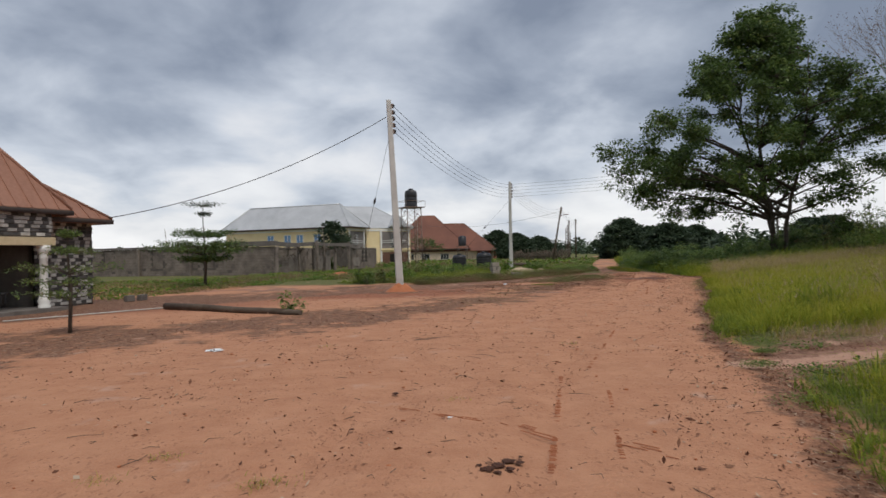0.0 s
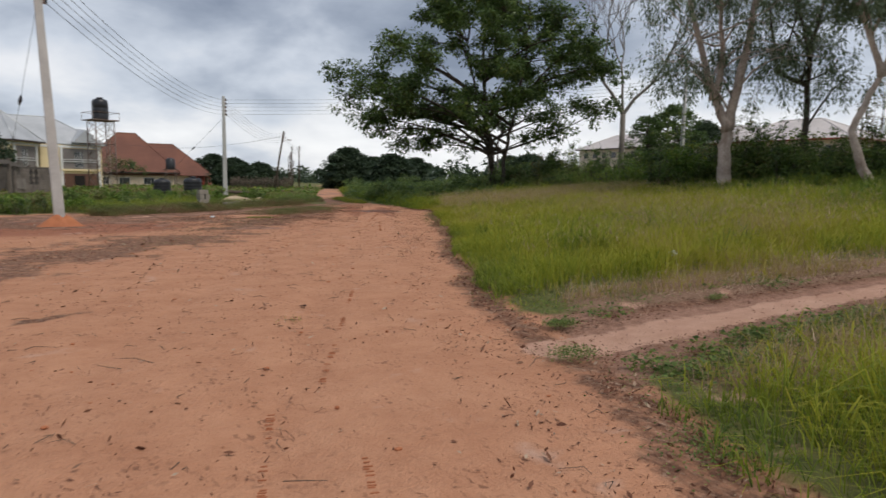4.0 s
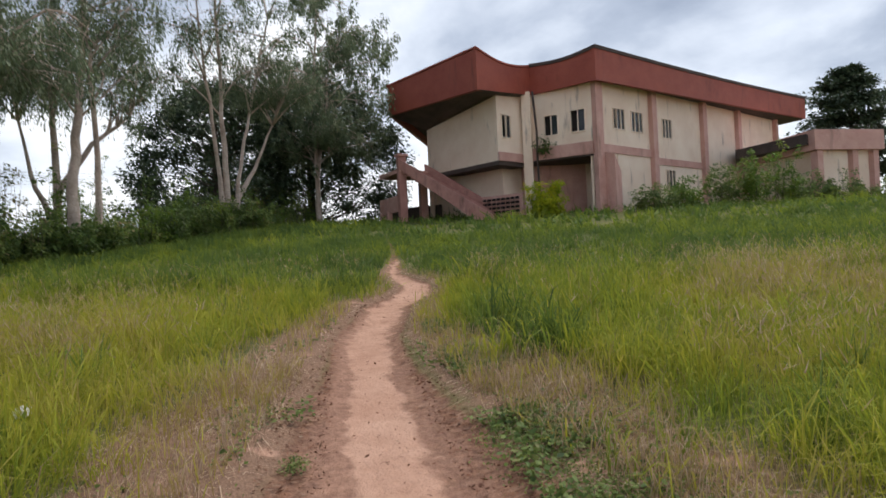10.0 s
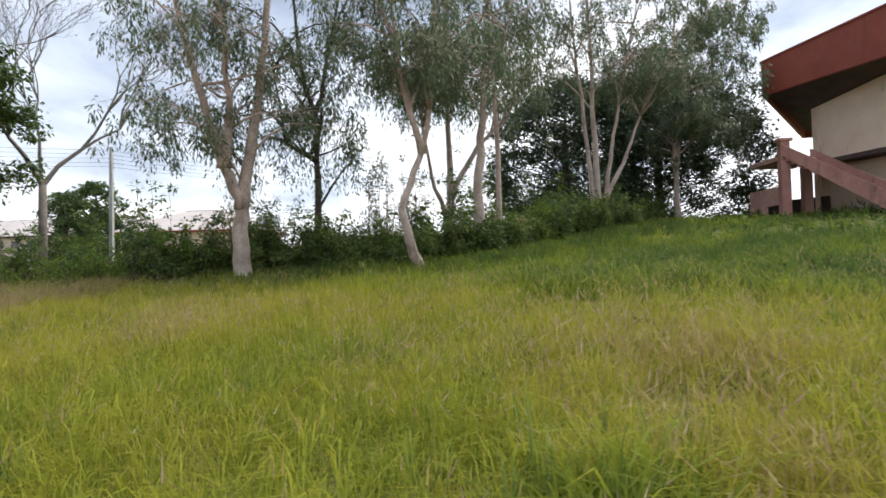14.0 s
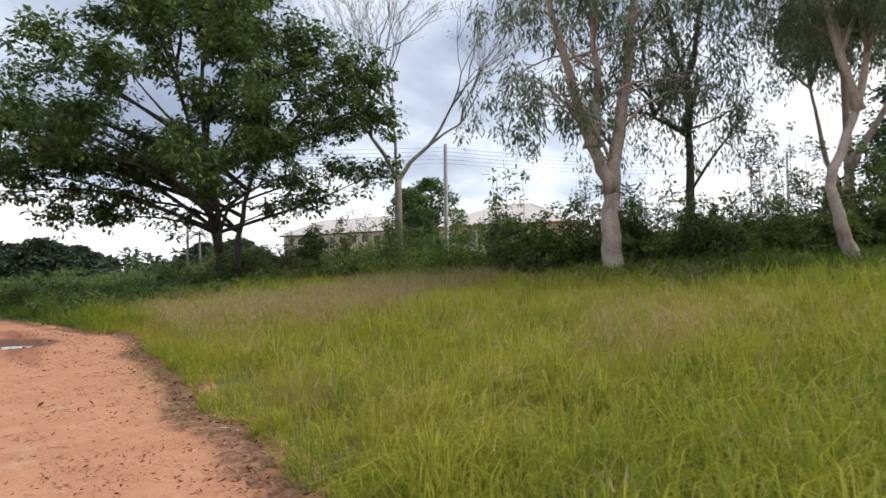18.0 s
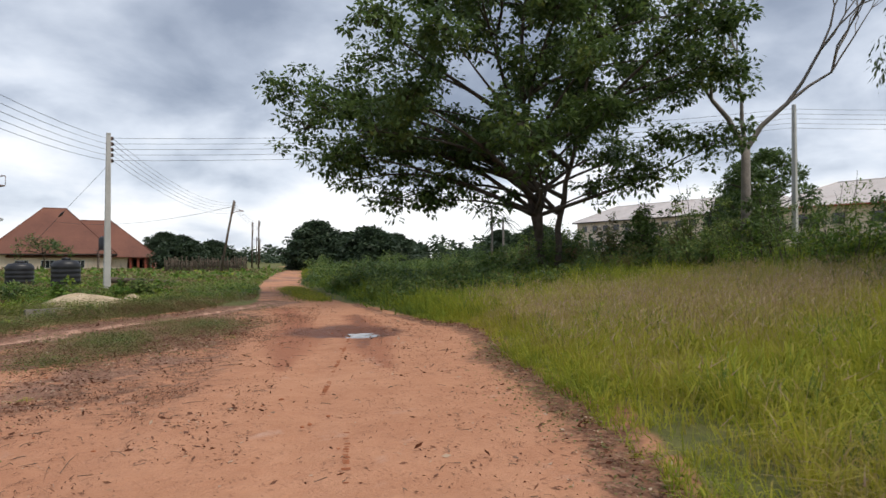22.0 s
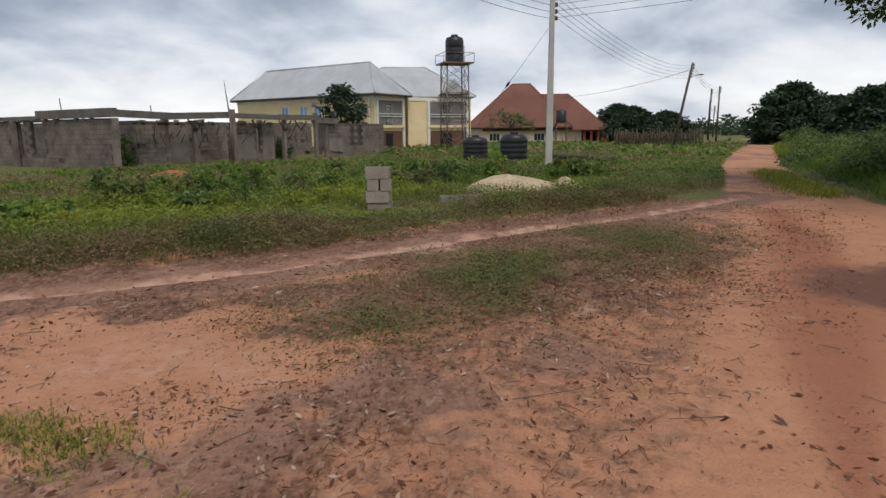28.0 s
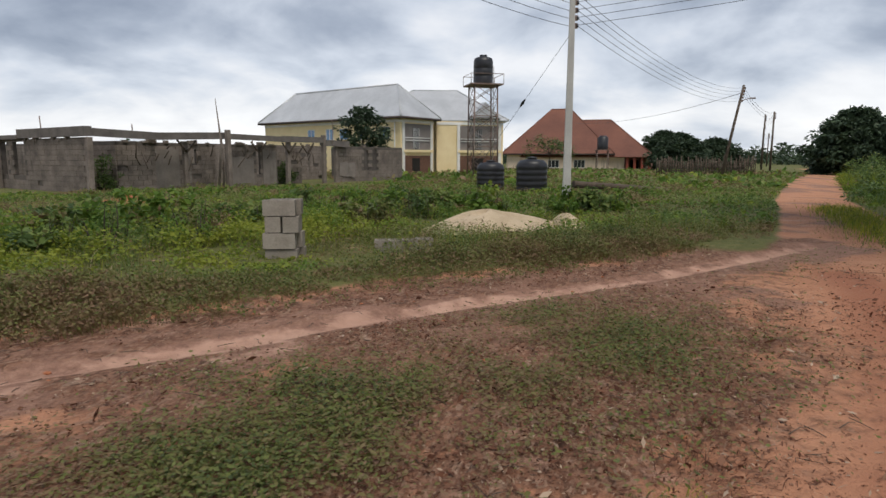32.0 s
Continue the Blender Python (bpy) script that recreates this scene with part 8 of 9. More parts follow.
    up = rng.uniform(0.45, 1.05, len(pick))
    tint = np.clip(0.42 + 0.6 * (1 - up) + 0.4 * patchy(xy[pick, 0], xy[pick, 1], 0.9, 33) + rng.normal(0, 0.2, len(pick)), 0, 1)
    ground_leaves("weeds", xy[pick] + rng.normal(size=(len(pick), 2)) * 0.03, hgt[pick] * up, 0.034 * rng.uniform(0.6, 1.4, (len(pick), 1)), tint, M_SCRUB, rng, "small brown-green leaves of the upright weeds", 0.4, wide=0.55)
    # short weeds on the trodden patch and along the road's edge
    at = []
    for line, w, k in (([(3.6, 24.4), (5.0, 26.0), (6.9, 29.0)], 0.72, 120000), ([(8.5, 31.0), (10.2, 33.5)], 0.5, 6000), ([(11.2, 33.0), (12.6, 38.0), (16.0, 46.0)], 0.35, 6000), ([(-3.0, 12.0), (2.0, 20.5)], 0.8, 5000), ([(0.2, 3.6), (1.6, 6.8), (4.6, 12.0), (7.2, 17.5), (9.9, 22.0)], 0.22, 15000)):
        p = np.array(line)
        seg = rng.integers(0, len(p) - 1, k)
        f = rng.random((k, 1))
        q = p[seg] * (1 - f) + p[seg + 1] * f + rng.normal(size=(k, 2)) * w
        q = q[rng.random(k) < 0.45 + 0.5 * patchy(q[:, 0], q[:, 1], 1.0, 48) + 0.35 * patchy(q[:, 0], q[:, 1], 0.3, 49)]
        at.append(q)
    at = np.concatenate(at)
    at = at[(lane(at[:, 0], at[:, 1], TRAIL, 0.5) < 0.1)]
    n = len(at)
    ground_leaves("ground_weeds", at, 0.012 + 0.12 * rng.random(n) ** 1.6, 0.027 * rng.uniform(0.6, 1.5, (n, 1)), np.clip(rng.normal(0.62, 0.22, n) - 0.4 * patchy(at[:, 0], at[:, 1], 1.0, 48), 0, 1), M_SCRUB, rng, "short creeping weeds on the trodden ground", 0.75)
    # broad creeping leaves at the junction with the footpath
    for cx, cy, rr, k in ((-0.95, 2.05, 0.26, 900), (-0.6, 1.05, 0.55, 2600), (0.5, 0.75, 0.5, 2400), (0.35, 3.7, 0.5, 1800), (1.6, 1.0, 0.45, 1900), (2.8, 0.55, 0.5, 1800), (-1.6, 0.2, 0.4, 1200), (1.5, 3.6, 0.4, 900), (1.25, 3.35, 0.42, 1500), (0.75, 4.4, 0.7, 2600), (1.88, 2.62, 0.12, 320), (-0.25, 2.95, 0.2, 1100), (0.85, 1.0, 0.6, 3200)):
        q = np.column_stack([cx + rng.normal(size=k) * rr * 0.5, cy + rng.normal(size=k) * rr * 0.38])
        q = q[:k]
        ground_leaves("creeping_weed", q, 0.01 + 0.05 * rng.random(k) ** 1.5, 0.022, np.clip(rng.normal(0.55, 0.2, k), 0, 1), M_WEED if rr != 0.5 else M_YOUNG, rng, "patch of creeping broad-leaved weed", 0.6, wide=0.6)


weeds()


def litter():
    rng = np.random.default_rng(3)
    # dead leaves on the sand, thicker beside the grass
    parts = []
    for s0, s1, d0, d1, k in ((-9, 15, -9, 0.4, 17000), (15, 34, -9, 0.4, 7000), (-9, 30, -1.3, 0.5, 12000), (-8, 14, -18, -6, 11000), (14, 32, -14, -4, 12000), (18, 34, -8.5, -2.4, 24000)):
        xy, s, d = scatter(rng, s0, s1, d0, d1, k)
        keep = rng.random(k) < 0.3 + 0.9 * fnoise(xy[:, 0], xy[:, 1], 1.0, 14) + 0.6 * fnoise(xy[:, 0], xy[:, 1], 0.25, 5)
        keep &= (lane(xy[:, 0], xy[:, 1], TRAIL, 0.35) < 0.05) & (rng.random(k) > 0.93 * bare(xy[:, 0], xy[:, 1]))
        parts.append(xy[keep])
    xy = np.concatenate(parts)
    n = len(xy)
    ground_leaves("leaf_litter", xy, 0.006 + 0.012 * rng.random(n), 0.05 * np.minimum(0.35 + rng.exponential(0.34, (n, 1)), 1.8), np.where(rng.random(n) < 0.12, 1.0, rng.beta(1.3, 2.0, n)), M_DRY, rng, "fallen dead leaves on the sand", 0.62, wide=0.4)
    # small scraps, thick on the trampled ground and along the grass
    parts = []
    for s0, s1, d0, d1, k, thin in ((16, 33, -9.5, -2.4, 75000, 0.2), (22, 31, -7.0, -3.0, 40000, 0.35), (-8, 16, -16, -8, 26000, 0.25), (12, 30, -13, -7, 24000, 0.25), (-9, 34, -8, 0.2, 16000, 0.05), (-6, 30, -1.2, 0.6, 16000, 0.2)):
        xy, s, d = scatter(rng, s0, s1, d0, d1, k)
        keep = rng.random(k) < thin + 0.9 * patchy(xy[:, 0], xy[:, 1], 1.3, 15) + 0.4 * patchy(xy[:, 0], xy[:, 1], 0.3, 16)
        keep &= (rng.random(k) > 0.9 * bare(xy[:, 0], xy[:, 1])) & (lane(xy[:, 0], xy[:, 1], TRAIL, 0.3) < 0.1) & (bank_edge(xy[:, 0], xy[:, 1]) < 0.4)
        parts.append(xy[keep])
    xy = np.concatenate(parts)
    n = len(xy)
    ground_leaves("litter_scraps", xy, 0.004 + 0.012 * rng.random(n), 0.03 * np.minimum(0.35 + rng.exponential(0.4, (n, 1)), 2.2), np.where(rng.random(n) < 0.2, rng.uniform(0.9, 1.0, n), rng.beta(1.2, 1.8, n)), M_DRY, rng, "small brown scraps of leaf and straw on the sand", 0.5, wide=0.35)
    # dry stalks lying flat, gathered in drifts
    for s0, s1, d0, d1, k, cut in ((17, 31, -8.5, -2.6, 15000, 0.02), (-8, 17, -12, -0.2, 9000, 0.1), (2, 30, -1.5, 0.2, 4000, 0.0), (-10, 18, -18, -9, 9000, 0.05)):
        xy, s, d = scatter(rng, s0, s1, d0, d1, k)
        drift = 0.7 * fnoise(xy[:, 0], xy[:, 1], 0.9, 71) + 0.5 * fnoise(xy[:, 0], xy[:, 1], 0.3, 72)
        xy = xy[(drift + rng.normal(0, 0.12, k) > cut) & (lane(xy[:, 0], xy[:, 1], TRAIL, 0.3) < 0.05) & (rng.random(k) > 0.9 * bare(xy[:, 0], xy[:, 1]))]
        n = len(xy)
        blades("dry_stalks", xy, rng.uniform(0.022, 0.05, n), rng.uniform(0.004, 0.011, n), 0.6 + rng.exponential(2.2, n), np.clip(rng.beta(1.3, 1.8, n), 0, 1), M_DRY, rng, "brown dry stalks lying in drifts on the sand", droop=1.4)
    # long dead stalks and leaves swept together, lying mostly one way
    for line, wide, k in ((DRIFT, 0.38, 6000), ([(0.6, 21.0), (2.2, 21.4), (3.6, 22.9)], 0.2, 1600), ([(2.0, 19.2), (3.4, 20.2), (4.9, 21.6)], 0.35, 1800), ([(4.4, 24.0), (5.6, 25.6), (6.6, 27.4), (7.6, 29.6)], 0.65, 9000), ([(0.2, 22.4), (1.0, 22.5), (1.5, 21.5)], 0.4, 1500), ([(-13, 6.0), (-9.0, 8.8), (-5.0, 11.4), (-1.0, 15.2)], 0.8, 5000)):
        p = np.array(line)
        seg = rng.integers(0, len(p) - 1, k)
        f = rng.random((k, 1))
        q = p[seg] * (1 - f) + p[seg + 1] * f + rng.normal(size=(k, 2)) * wide
        way = np.arctan2(*(p[seg + 1] - p[seg]).T[::-1]) + rng.normal(0, 0.55, k)
        keep = rng.random(k) < 0.55 + 0.9 * patchy(q[:, 0], q[:, 1], 0.45, 86)
        q, way = q[keep], way[keep]
        n = len(q)
        tone = np.where(rng.random(n) < 0.18, rng.uniform(0.88, 1.0, n), rng.beta(1.2, 2.2, n))
        blades("swept_stalks", q, rng.uniform(0.016, 0.035, n), rng.uniform(0.004, 0.009, n), 1.5 + rng.exponential(3.6, n), tone, M_DRY, rng, "long dead stalks swept into drifts on the sand", droop=1.5, fan=way, dark=0.05)
        q = q[rng.random(n) < 0.32] + rng.normal(size=2) * 0.05
        n = len(q)
        ground_leaves("swept_leaves", q, 0.006 + 0.02 * rng.random(n), 0.032 * rng.uniform(0.4, 1.7, (n, 1)), np.where(rng.random(n) < 0.1, 1.0, rng.beta(1.2, 2.4, n)), M_DRY, rng, "curled dead leaves lying in drifts on the sand", 0.5, wide=0.42)
    # a brown hem of dead leaves and straw along the foot of the grass
    xy, s, d = scatter(rng, -7, 29, -1.8, 1.8, 90000)
    hem = bank_edge(xy[:, 0], xy[:, 1]) + 0.22 * fnoise(xy[:, 0], xy[:, 1], 2.2) + 0.12 * fnoise(xy[:, 0], xy[:, 1], 0.6, 2) + 0.25 * patchy(xy[:, 0], xy[:, 1], 0.7, 89)
    xy = xy[(np.abs(hem - 0.06) < 0.24 * rng.random(len(xy)) + 0.03) & (lane(xy[:, 0], xy[:, 1], FOOTPATH, 1.0) < 0.05)]
    n = len(xy)
    half = rng.random(n) < 0.5
    a, b = xy[half], xy[~half]
    n, m = len(a), len(b)
    ground_leaves("verge_leaves", a, 0.006 + 0.03 * rng.random(n), 0.042 * rng.uniform(0.4, 1.6, (n, 1)), np.where(rng.random(n) < 0.12, 1.0, rng.beta(1.2, 2.2, n)), M_DRY, rng, "curled dead leaves along the foot of the grass", 0.5, wide=0.42)
    blades("verge_straw", b, rng.uniform(0.015, 0.06, m), rng.uniform(0.004, 0.009, m), 1.0 + rng.exponential(2.4, m), np.where(rng.random(m) < 0.4, rng.uniform(0.85, 1.0, m), rng.beta(1.3, 2.0, m)), M_DRY, rng, "dry straw and stalks along the foot of the grass", droop=1.4, dark=0.05)
    # two green tufts on the trampled sand
    for cx, cy, rr in ((2.06, 22.02, 0.16), (2.46, 21.88, 0.2)):
        q = np.column_stack([cx + rng.normal(size=700) * rr, cy + rng.normal(size=700) * rr * 0.7])
        blades("grass_tuft", q, rng.uniform(0.03, 0.1, 700), np.full(700, 0.006), np.abs(rng.normal(0.8, 0.4, 700)), np.clip(rng.normal(0.3, 0.15, 700), 0, 1), M_GRASS, rng, "short green grass tuft on the sand")
    # twigs
    xy, s, d = scatter(rng, -8, 33, -9, 0.5, 900)
    xy2, s, d = scatter(rng, 14, 33, -12, -3, 900)
    bm = bmesh.new()
    for x, y in np.concatenate([xy, xy2]):
        a, ln = rng.uniform(0, 6.28), 0.05 + rng.exponential(0.07)
        z = float(ground_z(np.array(x), np.array(y))) + 0.006
        m = (x + 0.5 * ln * math.cos(a) + rng.normal() * 0.03, y + 0.5 * ln * math.sin(a) + rng.normal() * 0.03, z + 0.012)
        tube([(x, y, z), m, (x + ln * math.cos(a), y + ln * math.sin(a), z + 0.004)], [0.003, 0.003, 0.0015], 3, bm, caps=False)
    tagged(part("twigs", bm, M_DARKWOOD), "dry twigs scattered over the sand", "twigs", kind="stuff")
    # small stones and clods
    bm = bmesh.new()
    for k in range(360):
        (x, y), = scatter(rng, -8, 33, -9, 0.0, 1)[0]
        r = rng.uniform(0.006, 0.022)
        mtx = Matrix.Translation((x, y, float(ground_z(np.array(x), np.array(y))) + r * 0.2)) @ Matrix.Diagonal((r * rng.uniform(0.8, 1.6), r, r * 0.6, 1))
        bmesh.ops.create_icosphere(bm, subdivisions=1, radius=1.0, matrix=mtx)
    tagged(part("pebbles", bm, M_REDEARTH), "small clods and pebbles on the sand", "pebbles", kind="stuff")


litter()


def path_litter():
    rng = np.random.default_rng(5)
    p = np.array(FOOTPATH)
    k = 22000
    seg = rng.integers(0, 8, k)
    f = rng.random((k, 1))
    at = p[seg] * (1 - f) + p[seg + 1] * f + rng.normal(size=(k, 2)) * np.array([0.5, 0.6])
    at = at[rng.random(k) < 0.06 + 0.9 * (lane(at[:, 0], at[:, 1], FOOTPATH, 0.7) < 0.45)]
    n = len(at)
    ground_leaves("path_litter", at, 0.005 + 0.015 * rng.random(n), 0.028 * rng.uniform(0.3, 1.7, (n, 1)), np.clip(rng.beta(1.2, 1.6, n), 0, 1), M_DRY, rng, "brown leaf scraps along the footpath", 0.75, wide=0.4)
    at = p[seg] * (1 - f) + p[seg + 1] * f + rng.normal(size=(k, 2)) * 1.0
    at = at[(fnoise(at[:, 0], at[:, 1], 0.7, 31) > 0.2) & (lane(at[:, 0], at[:, 1], FOOTPATH, 0.6) < 0.15) & (across(at[:, 0], at[:, 1]) > 0.2)]
    n = len(at)
    ground_leaves("path_weeds", at, 0.02 + 0.07 * rng.random(n), 0.045 * rng.uniform(0.6, 1.4, (n, 1)), np.clip(rng.normal(0.55, 0.2, n), 0, 1), M_WEED, rng, "small green creepers beside the footpath", 0.6, wide=0.6)


path_litter()
# leafy bushes standing in the waste ground
rb = random.Random(90)
for k in range(190):
    x, y = rb.uniform(-9, 9), rb.uniform(26, 43)
    if across(x, y) > -8.5 or across(x, y) < -16.5 or (y < 31.5 + 0.35 * x and x > -3) or math.hypot(x - 5.4, y - 35.8) < 2.2 or math.hypot(x - 2.5, y - 31.4) < 1.7:
        continue
    shrub(x, y, rb.uniform(0.4, 0.85), rb.uniform(0.35, 0.9), rb.choice((M_WEED, M_YOUNG, M_YOUNG, M_LEAF, M_SCRUB)), 500 + k, "leafy green bush standing in the weeds", n=500, leaf=rb.choice(((0.1, 0.06), (0.15, 0.1), (0.07, 0.035))), group="waste ground bushes", bunch=0.15)

# a strip of grass between the tracks of the far road
rm = np.random.default_rng(92)
fm = rm.random((5200, 1))
am = np.array([12.2, 34.2]) * (1 - fm) + np.array([14.6, 43.0]) * fm + rm.normal(size=(5200, 2)) * np.array([0.32, 0.3])
blades("track_grass", am, rm.uniform(0.08, 0.3, 5200), np.full(5200, 0.012), np.abs(rm.normal(0.7, 0.3, 5200)), np.clip(rm.normal(0.45, 0.2, 5200), 0, 1), M_GRASS, rm, "strip of rough grass between the wheel tracks")


def creepers():
    """Green creeping plants along the lower side of the footpath."""
    rng = np.random.default_rng(15)
    k = 30000
    x = rng.uniform(-0.8, 6.0, k)
    y = np.interp(x, [p[0] for p in FOOTPATH], [p[1] for p in FOOTPATH]) - 0.75 - np.abs(rng.normal(0, 0.45, k))
    keep = rng.random(k) < 0.1 + 1.3 * (fnoise(x, y, 0.55, 61) + 0.15)
    q = np.column_stack([x, y])[keep]
    n = len(q)
    ground_leaves("creepers", q, 0.01 + 0.1 * rng.random(n) ** 1.4, 0.04 * rng.uniform(0.6, 1.5, (n, 1)), np.clip(rng.normal(0.5, 0.2, n), 0, 1), M_WEED, rng, "green creeping weeds beside the footpath", 0.6, wide=0.65)


creepers()


def sand_marks():
    """Tyre prints, drag marks and small tufts on the open sand."""
    rng = np.random.default_rng(33)
    # marks are low dark bars: the grooves' shade is put into their colour
    bm = bmesh.new()

    def bar(p, d, ln, w):
        n = Vector((-d.y, d.x))
        z = float(ground_z(np.array(p.x), np.array(p.y)))
        q = [p + d * ln / 2 + n * w / 2, p - d * ln / 2 + n * w / 2, p - d * ln / 2 - n * w / 2, p + d * ln / 2 - n * w / 2]
        prism([tuple(v) for v in q], z + 0.002, z + 0.007, bm)

    for (ax, ay), (bx, by), wide, keep in (((-4.75, -1.2), (-3.6, 2.0), 0.055, 0.75), ((-4.15, -1.0), (-3.3, 1.3), 0.045, 0.4), ((-3.1, 2.4), (-1.2, 6.0), 0.05, 0.45), ((3.6, 14.6), (5.6, 18.6), 0.06, 0.5), ((5.9, 19.8), (8.3, 24.0), 0.06, 0.5)):
        a, b = Vector((ax, ay)), Vector((bx, by))
        e = (b - a).normalized()
        k = 0.0
        while k < (b - a).length:
            if rng.random() < keep * (0.6 + 0.6 * math.sin(k * 4.0)):
                p = a + e * k
                bar(p + Vector((rng.normal(0, 0.004), rng.normal(0, 0.004))), Vector((-e.y, e.x)), wide * rng.uniform(0.6, 1.1), 0.009)
            k += 0.026
    for (ax, ay), (bx, by), n in (((-4.75, 0.09), (-4.21, -0.79), 9), ((-5.66, 0.87), (-5.0, 0.3), 8), ((-4.0, -0.7), (-3.75, -1.05), 4)):
        a, b = Vector((ax, ay)), Vector((bx, by))
        e = (b - a).normalized()
        for k in range(n):
            p = a.lerp(b, rng.random()) + Vector((-e.y, e.x)) * rng.normal(0, 0.035)
            bar(p, e, rng.uniform(0.08, 0.26), 0.008)
    tagged(part("tyre_prints", bm, M_REDEARTH), "tyre prints and drag marks as low bars, groove shade in their dark colour", "tyre prints", kind="stuff")
    at = []
    for x, y, k in ((-5.03, 1.12, 90), (-7.53, -0.25, 70), (-6.72, -0.98, 90), (-7.84, -0.74, 60), (-2.6, 4.6, 50), (3.2, 21.4, 120), (2.6, 21.6, 90), (-6.5, 5.4, 60), (6.6, 25.6, 60)):
        at.append(np.column_stack([x + rng.normal(size=k) * 0.09, y + rng.normal(size=k) * 0.06]))
    at = np.concatenate(at)
    n = len(at)
    blades("sand_tufts", at, rng.uniform(0.02, 0.07, n), np.full(n, 0.004), rng.uniform(0.6, 2.2, n), np.clip(rng.normal(0.6, 0.3, n), 0, 1), M_GRASS, rng, "small trodden tufts of grass on the sand")


sand_marks()


# ---- poles, wires, tanks and clutter ----
def utility_pole(x, y, h, lean=(0, 0), label="tapered grey concrete electricity pole", r=0.13, wood=False, z=None, side=1.0, arms=5):
    z = float(ground_z(np.array(x), np.array(y))) if z is None else z
    t = thing("utility_pole", label, "utility pole", x, y, z, group="electricity poles")
    mat = M_DARKWOOD if wood else M_CONC
    k = 0.62
    if wood:
        bm = tube([(0, 0, -0.3), (lean[0] * 0.5, lean[1] * 0.5, h / 2), (lean[0], lean[1], h)], [r, r * 0.85, r * 0.7], 10)
    else:
        lo = [(a * r, b * r * 0.85) for a, b in ((-1, -1), (1, -1), (1, 1), (-1, 1))]
        hi = [(lean[0] + a * r * k, lean[1] + b * r * k * 0.85) for a, b in ((-1, -1), (1, -1), (1, 1), (-1, 1))]
        bm = prism(lo, -0.3, h, top=hi)
        bmesh.ops.bevel(bm, geom=bm.edges[:], offset=0.02, segments=1, affect="EDGES")
    part("shaft", bm, mat, t)
    for i in range(arms):
        zz = h - 0.25 - 0.26 * i
        f = zz / h
        cx, cy = lean[0] * f, lean[1] * f
        br = part("bracket", box(cx + side * 0.06, cy - 0.025, zz - 0.09, cx + side * 0.2, cy + 0.025, zz + 0.09), M_STEEL, t)
        ins = lathe([(0.02, -0.06), (0.05, -0.05), (0.035, -0.01), (0.05, 0.04), (0.02, 0.055)], 10)
        ins.transform(Matrix.Translation((cx + side * 0.19, cy, zz)))
        part("insulator", ins, M_TANK, br, "dark shackle insulator")
    return t, Vector((x + lean[0], y + lean[1], z + h))


def cable(name, a, b, sag, r=0.009, label="thin black overhead wire", mat=M_WIRE):
    a, b = Vector(a), Vector(b)
    pts = []
    for i in range(17):
        f = i / 16
        p = a.lerp(b, f)
        p.z -= 4 * sag * f * (1 - f)
        pts.append(p)
    return tagged(part(name, tube(pts, r, 4), mat), label, "wire", group="overhead wires")


A_BASE, B_BASE = (-4.17, 20.1), (7.08, 46.5)
poleA, topA = utility_pole(*A_BASE, 7.75, (-0.32, 0.25), r=0.15)
poleB, topB = utility_pole(*B_BASE, 7.35, (0.03, 0.0), r=0.15)
poleL, topL = utility_pole(21.6, 80.2, 7.6, (1.5, 0.4), "leaning dark wooden pole with a street lamp", 0.14, True, z=0.0)
poleD, topD = utility_pole(38.56, 30.86, 8.2, (0, 0), r=0.16)
poleE, topE = utility_pole(66.3, 11.4, 7.6, (0.1, 0), r=0.17)
far_tops = [topL]
for x, y, h, wood in ((33.6, 104.0, 7.0, True), (36.9, 117.0, 7.5, True), (41.5, 131.0, 7.0, True), (47.0, 148.0, 7.0, True), (52.0, 160.0, 6.6, True), (63.0, 190.0, 7.0, True)):
    _, tp = utility_pole(x, y, h, (0.05, 0), "distant dark electricity pole beside the road", 0.13, wood, z=0.0, arms=3)
    far_tops.append(tp)
# the street lamp's arm on the leaning pole
lamp = thing("street_lamp", "small street lamp on an arm of the leaning pole", "street lamp", topL.x - 0.3, topL.y, topL.z - 1.5)
part("arm", tube([(0, 0, 0), (0.4, 0, 0.3), (0.9, 0, 0.42)], 0.03, 6), M_STEEL, lamp)
part("lamp_head", box(0.8, -0.1, 0.36, 1.3, 0.1, 0.47, bevel=0.02), M_STEEL, lamp)
for k in range(5):
    dz = -0.25 - 0.26 * k
    cable("overhead_wire", topA + Vector((0.19, 0, dz)), topB + Vector((-0.1, 0, dz)), 0.75)
    cable("overhead_wire", topB + Vector((0.19, 0, dz)), topL + Vector((-0.1, 0, dz)), 0.9)
    if k < 5:
        cable("overhead_wire", topB + Vector((0.15, -0.1, dz)), topD + Vector((-0.2, 0, dz)), 0.5)
        cable("overhead_wire", topD + Vector((0.15, -0.1, dz)), topE + Vector((-0.2, 0, dz)), 0.6)
for a, b in zip(far_tops, far_tops[1:]):
    for k in range(3):
        cable("overhead_wire", a + Vector((0, 0, -0.2 - 0.3 * k)), b + Vector((0, 0, -0.2 - 0.3 * k)), 0.6, 0.012)
ex, ey = road_xy(9.6, -19.2)
cable("service_cable", topA + Vector((-0.1, 0, -0.7)), (ex, ey, 2.95), 0.55, 0.018, "thick service cable from the pole to the house")
cable("service_cable", topL + Vector((0, 0, -0.6)), (9.0, 130.0, 7.5), 1.2, 0.02, "service cable from the leaning pole to the bungalow")
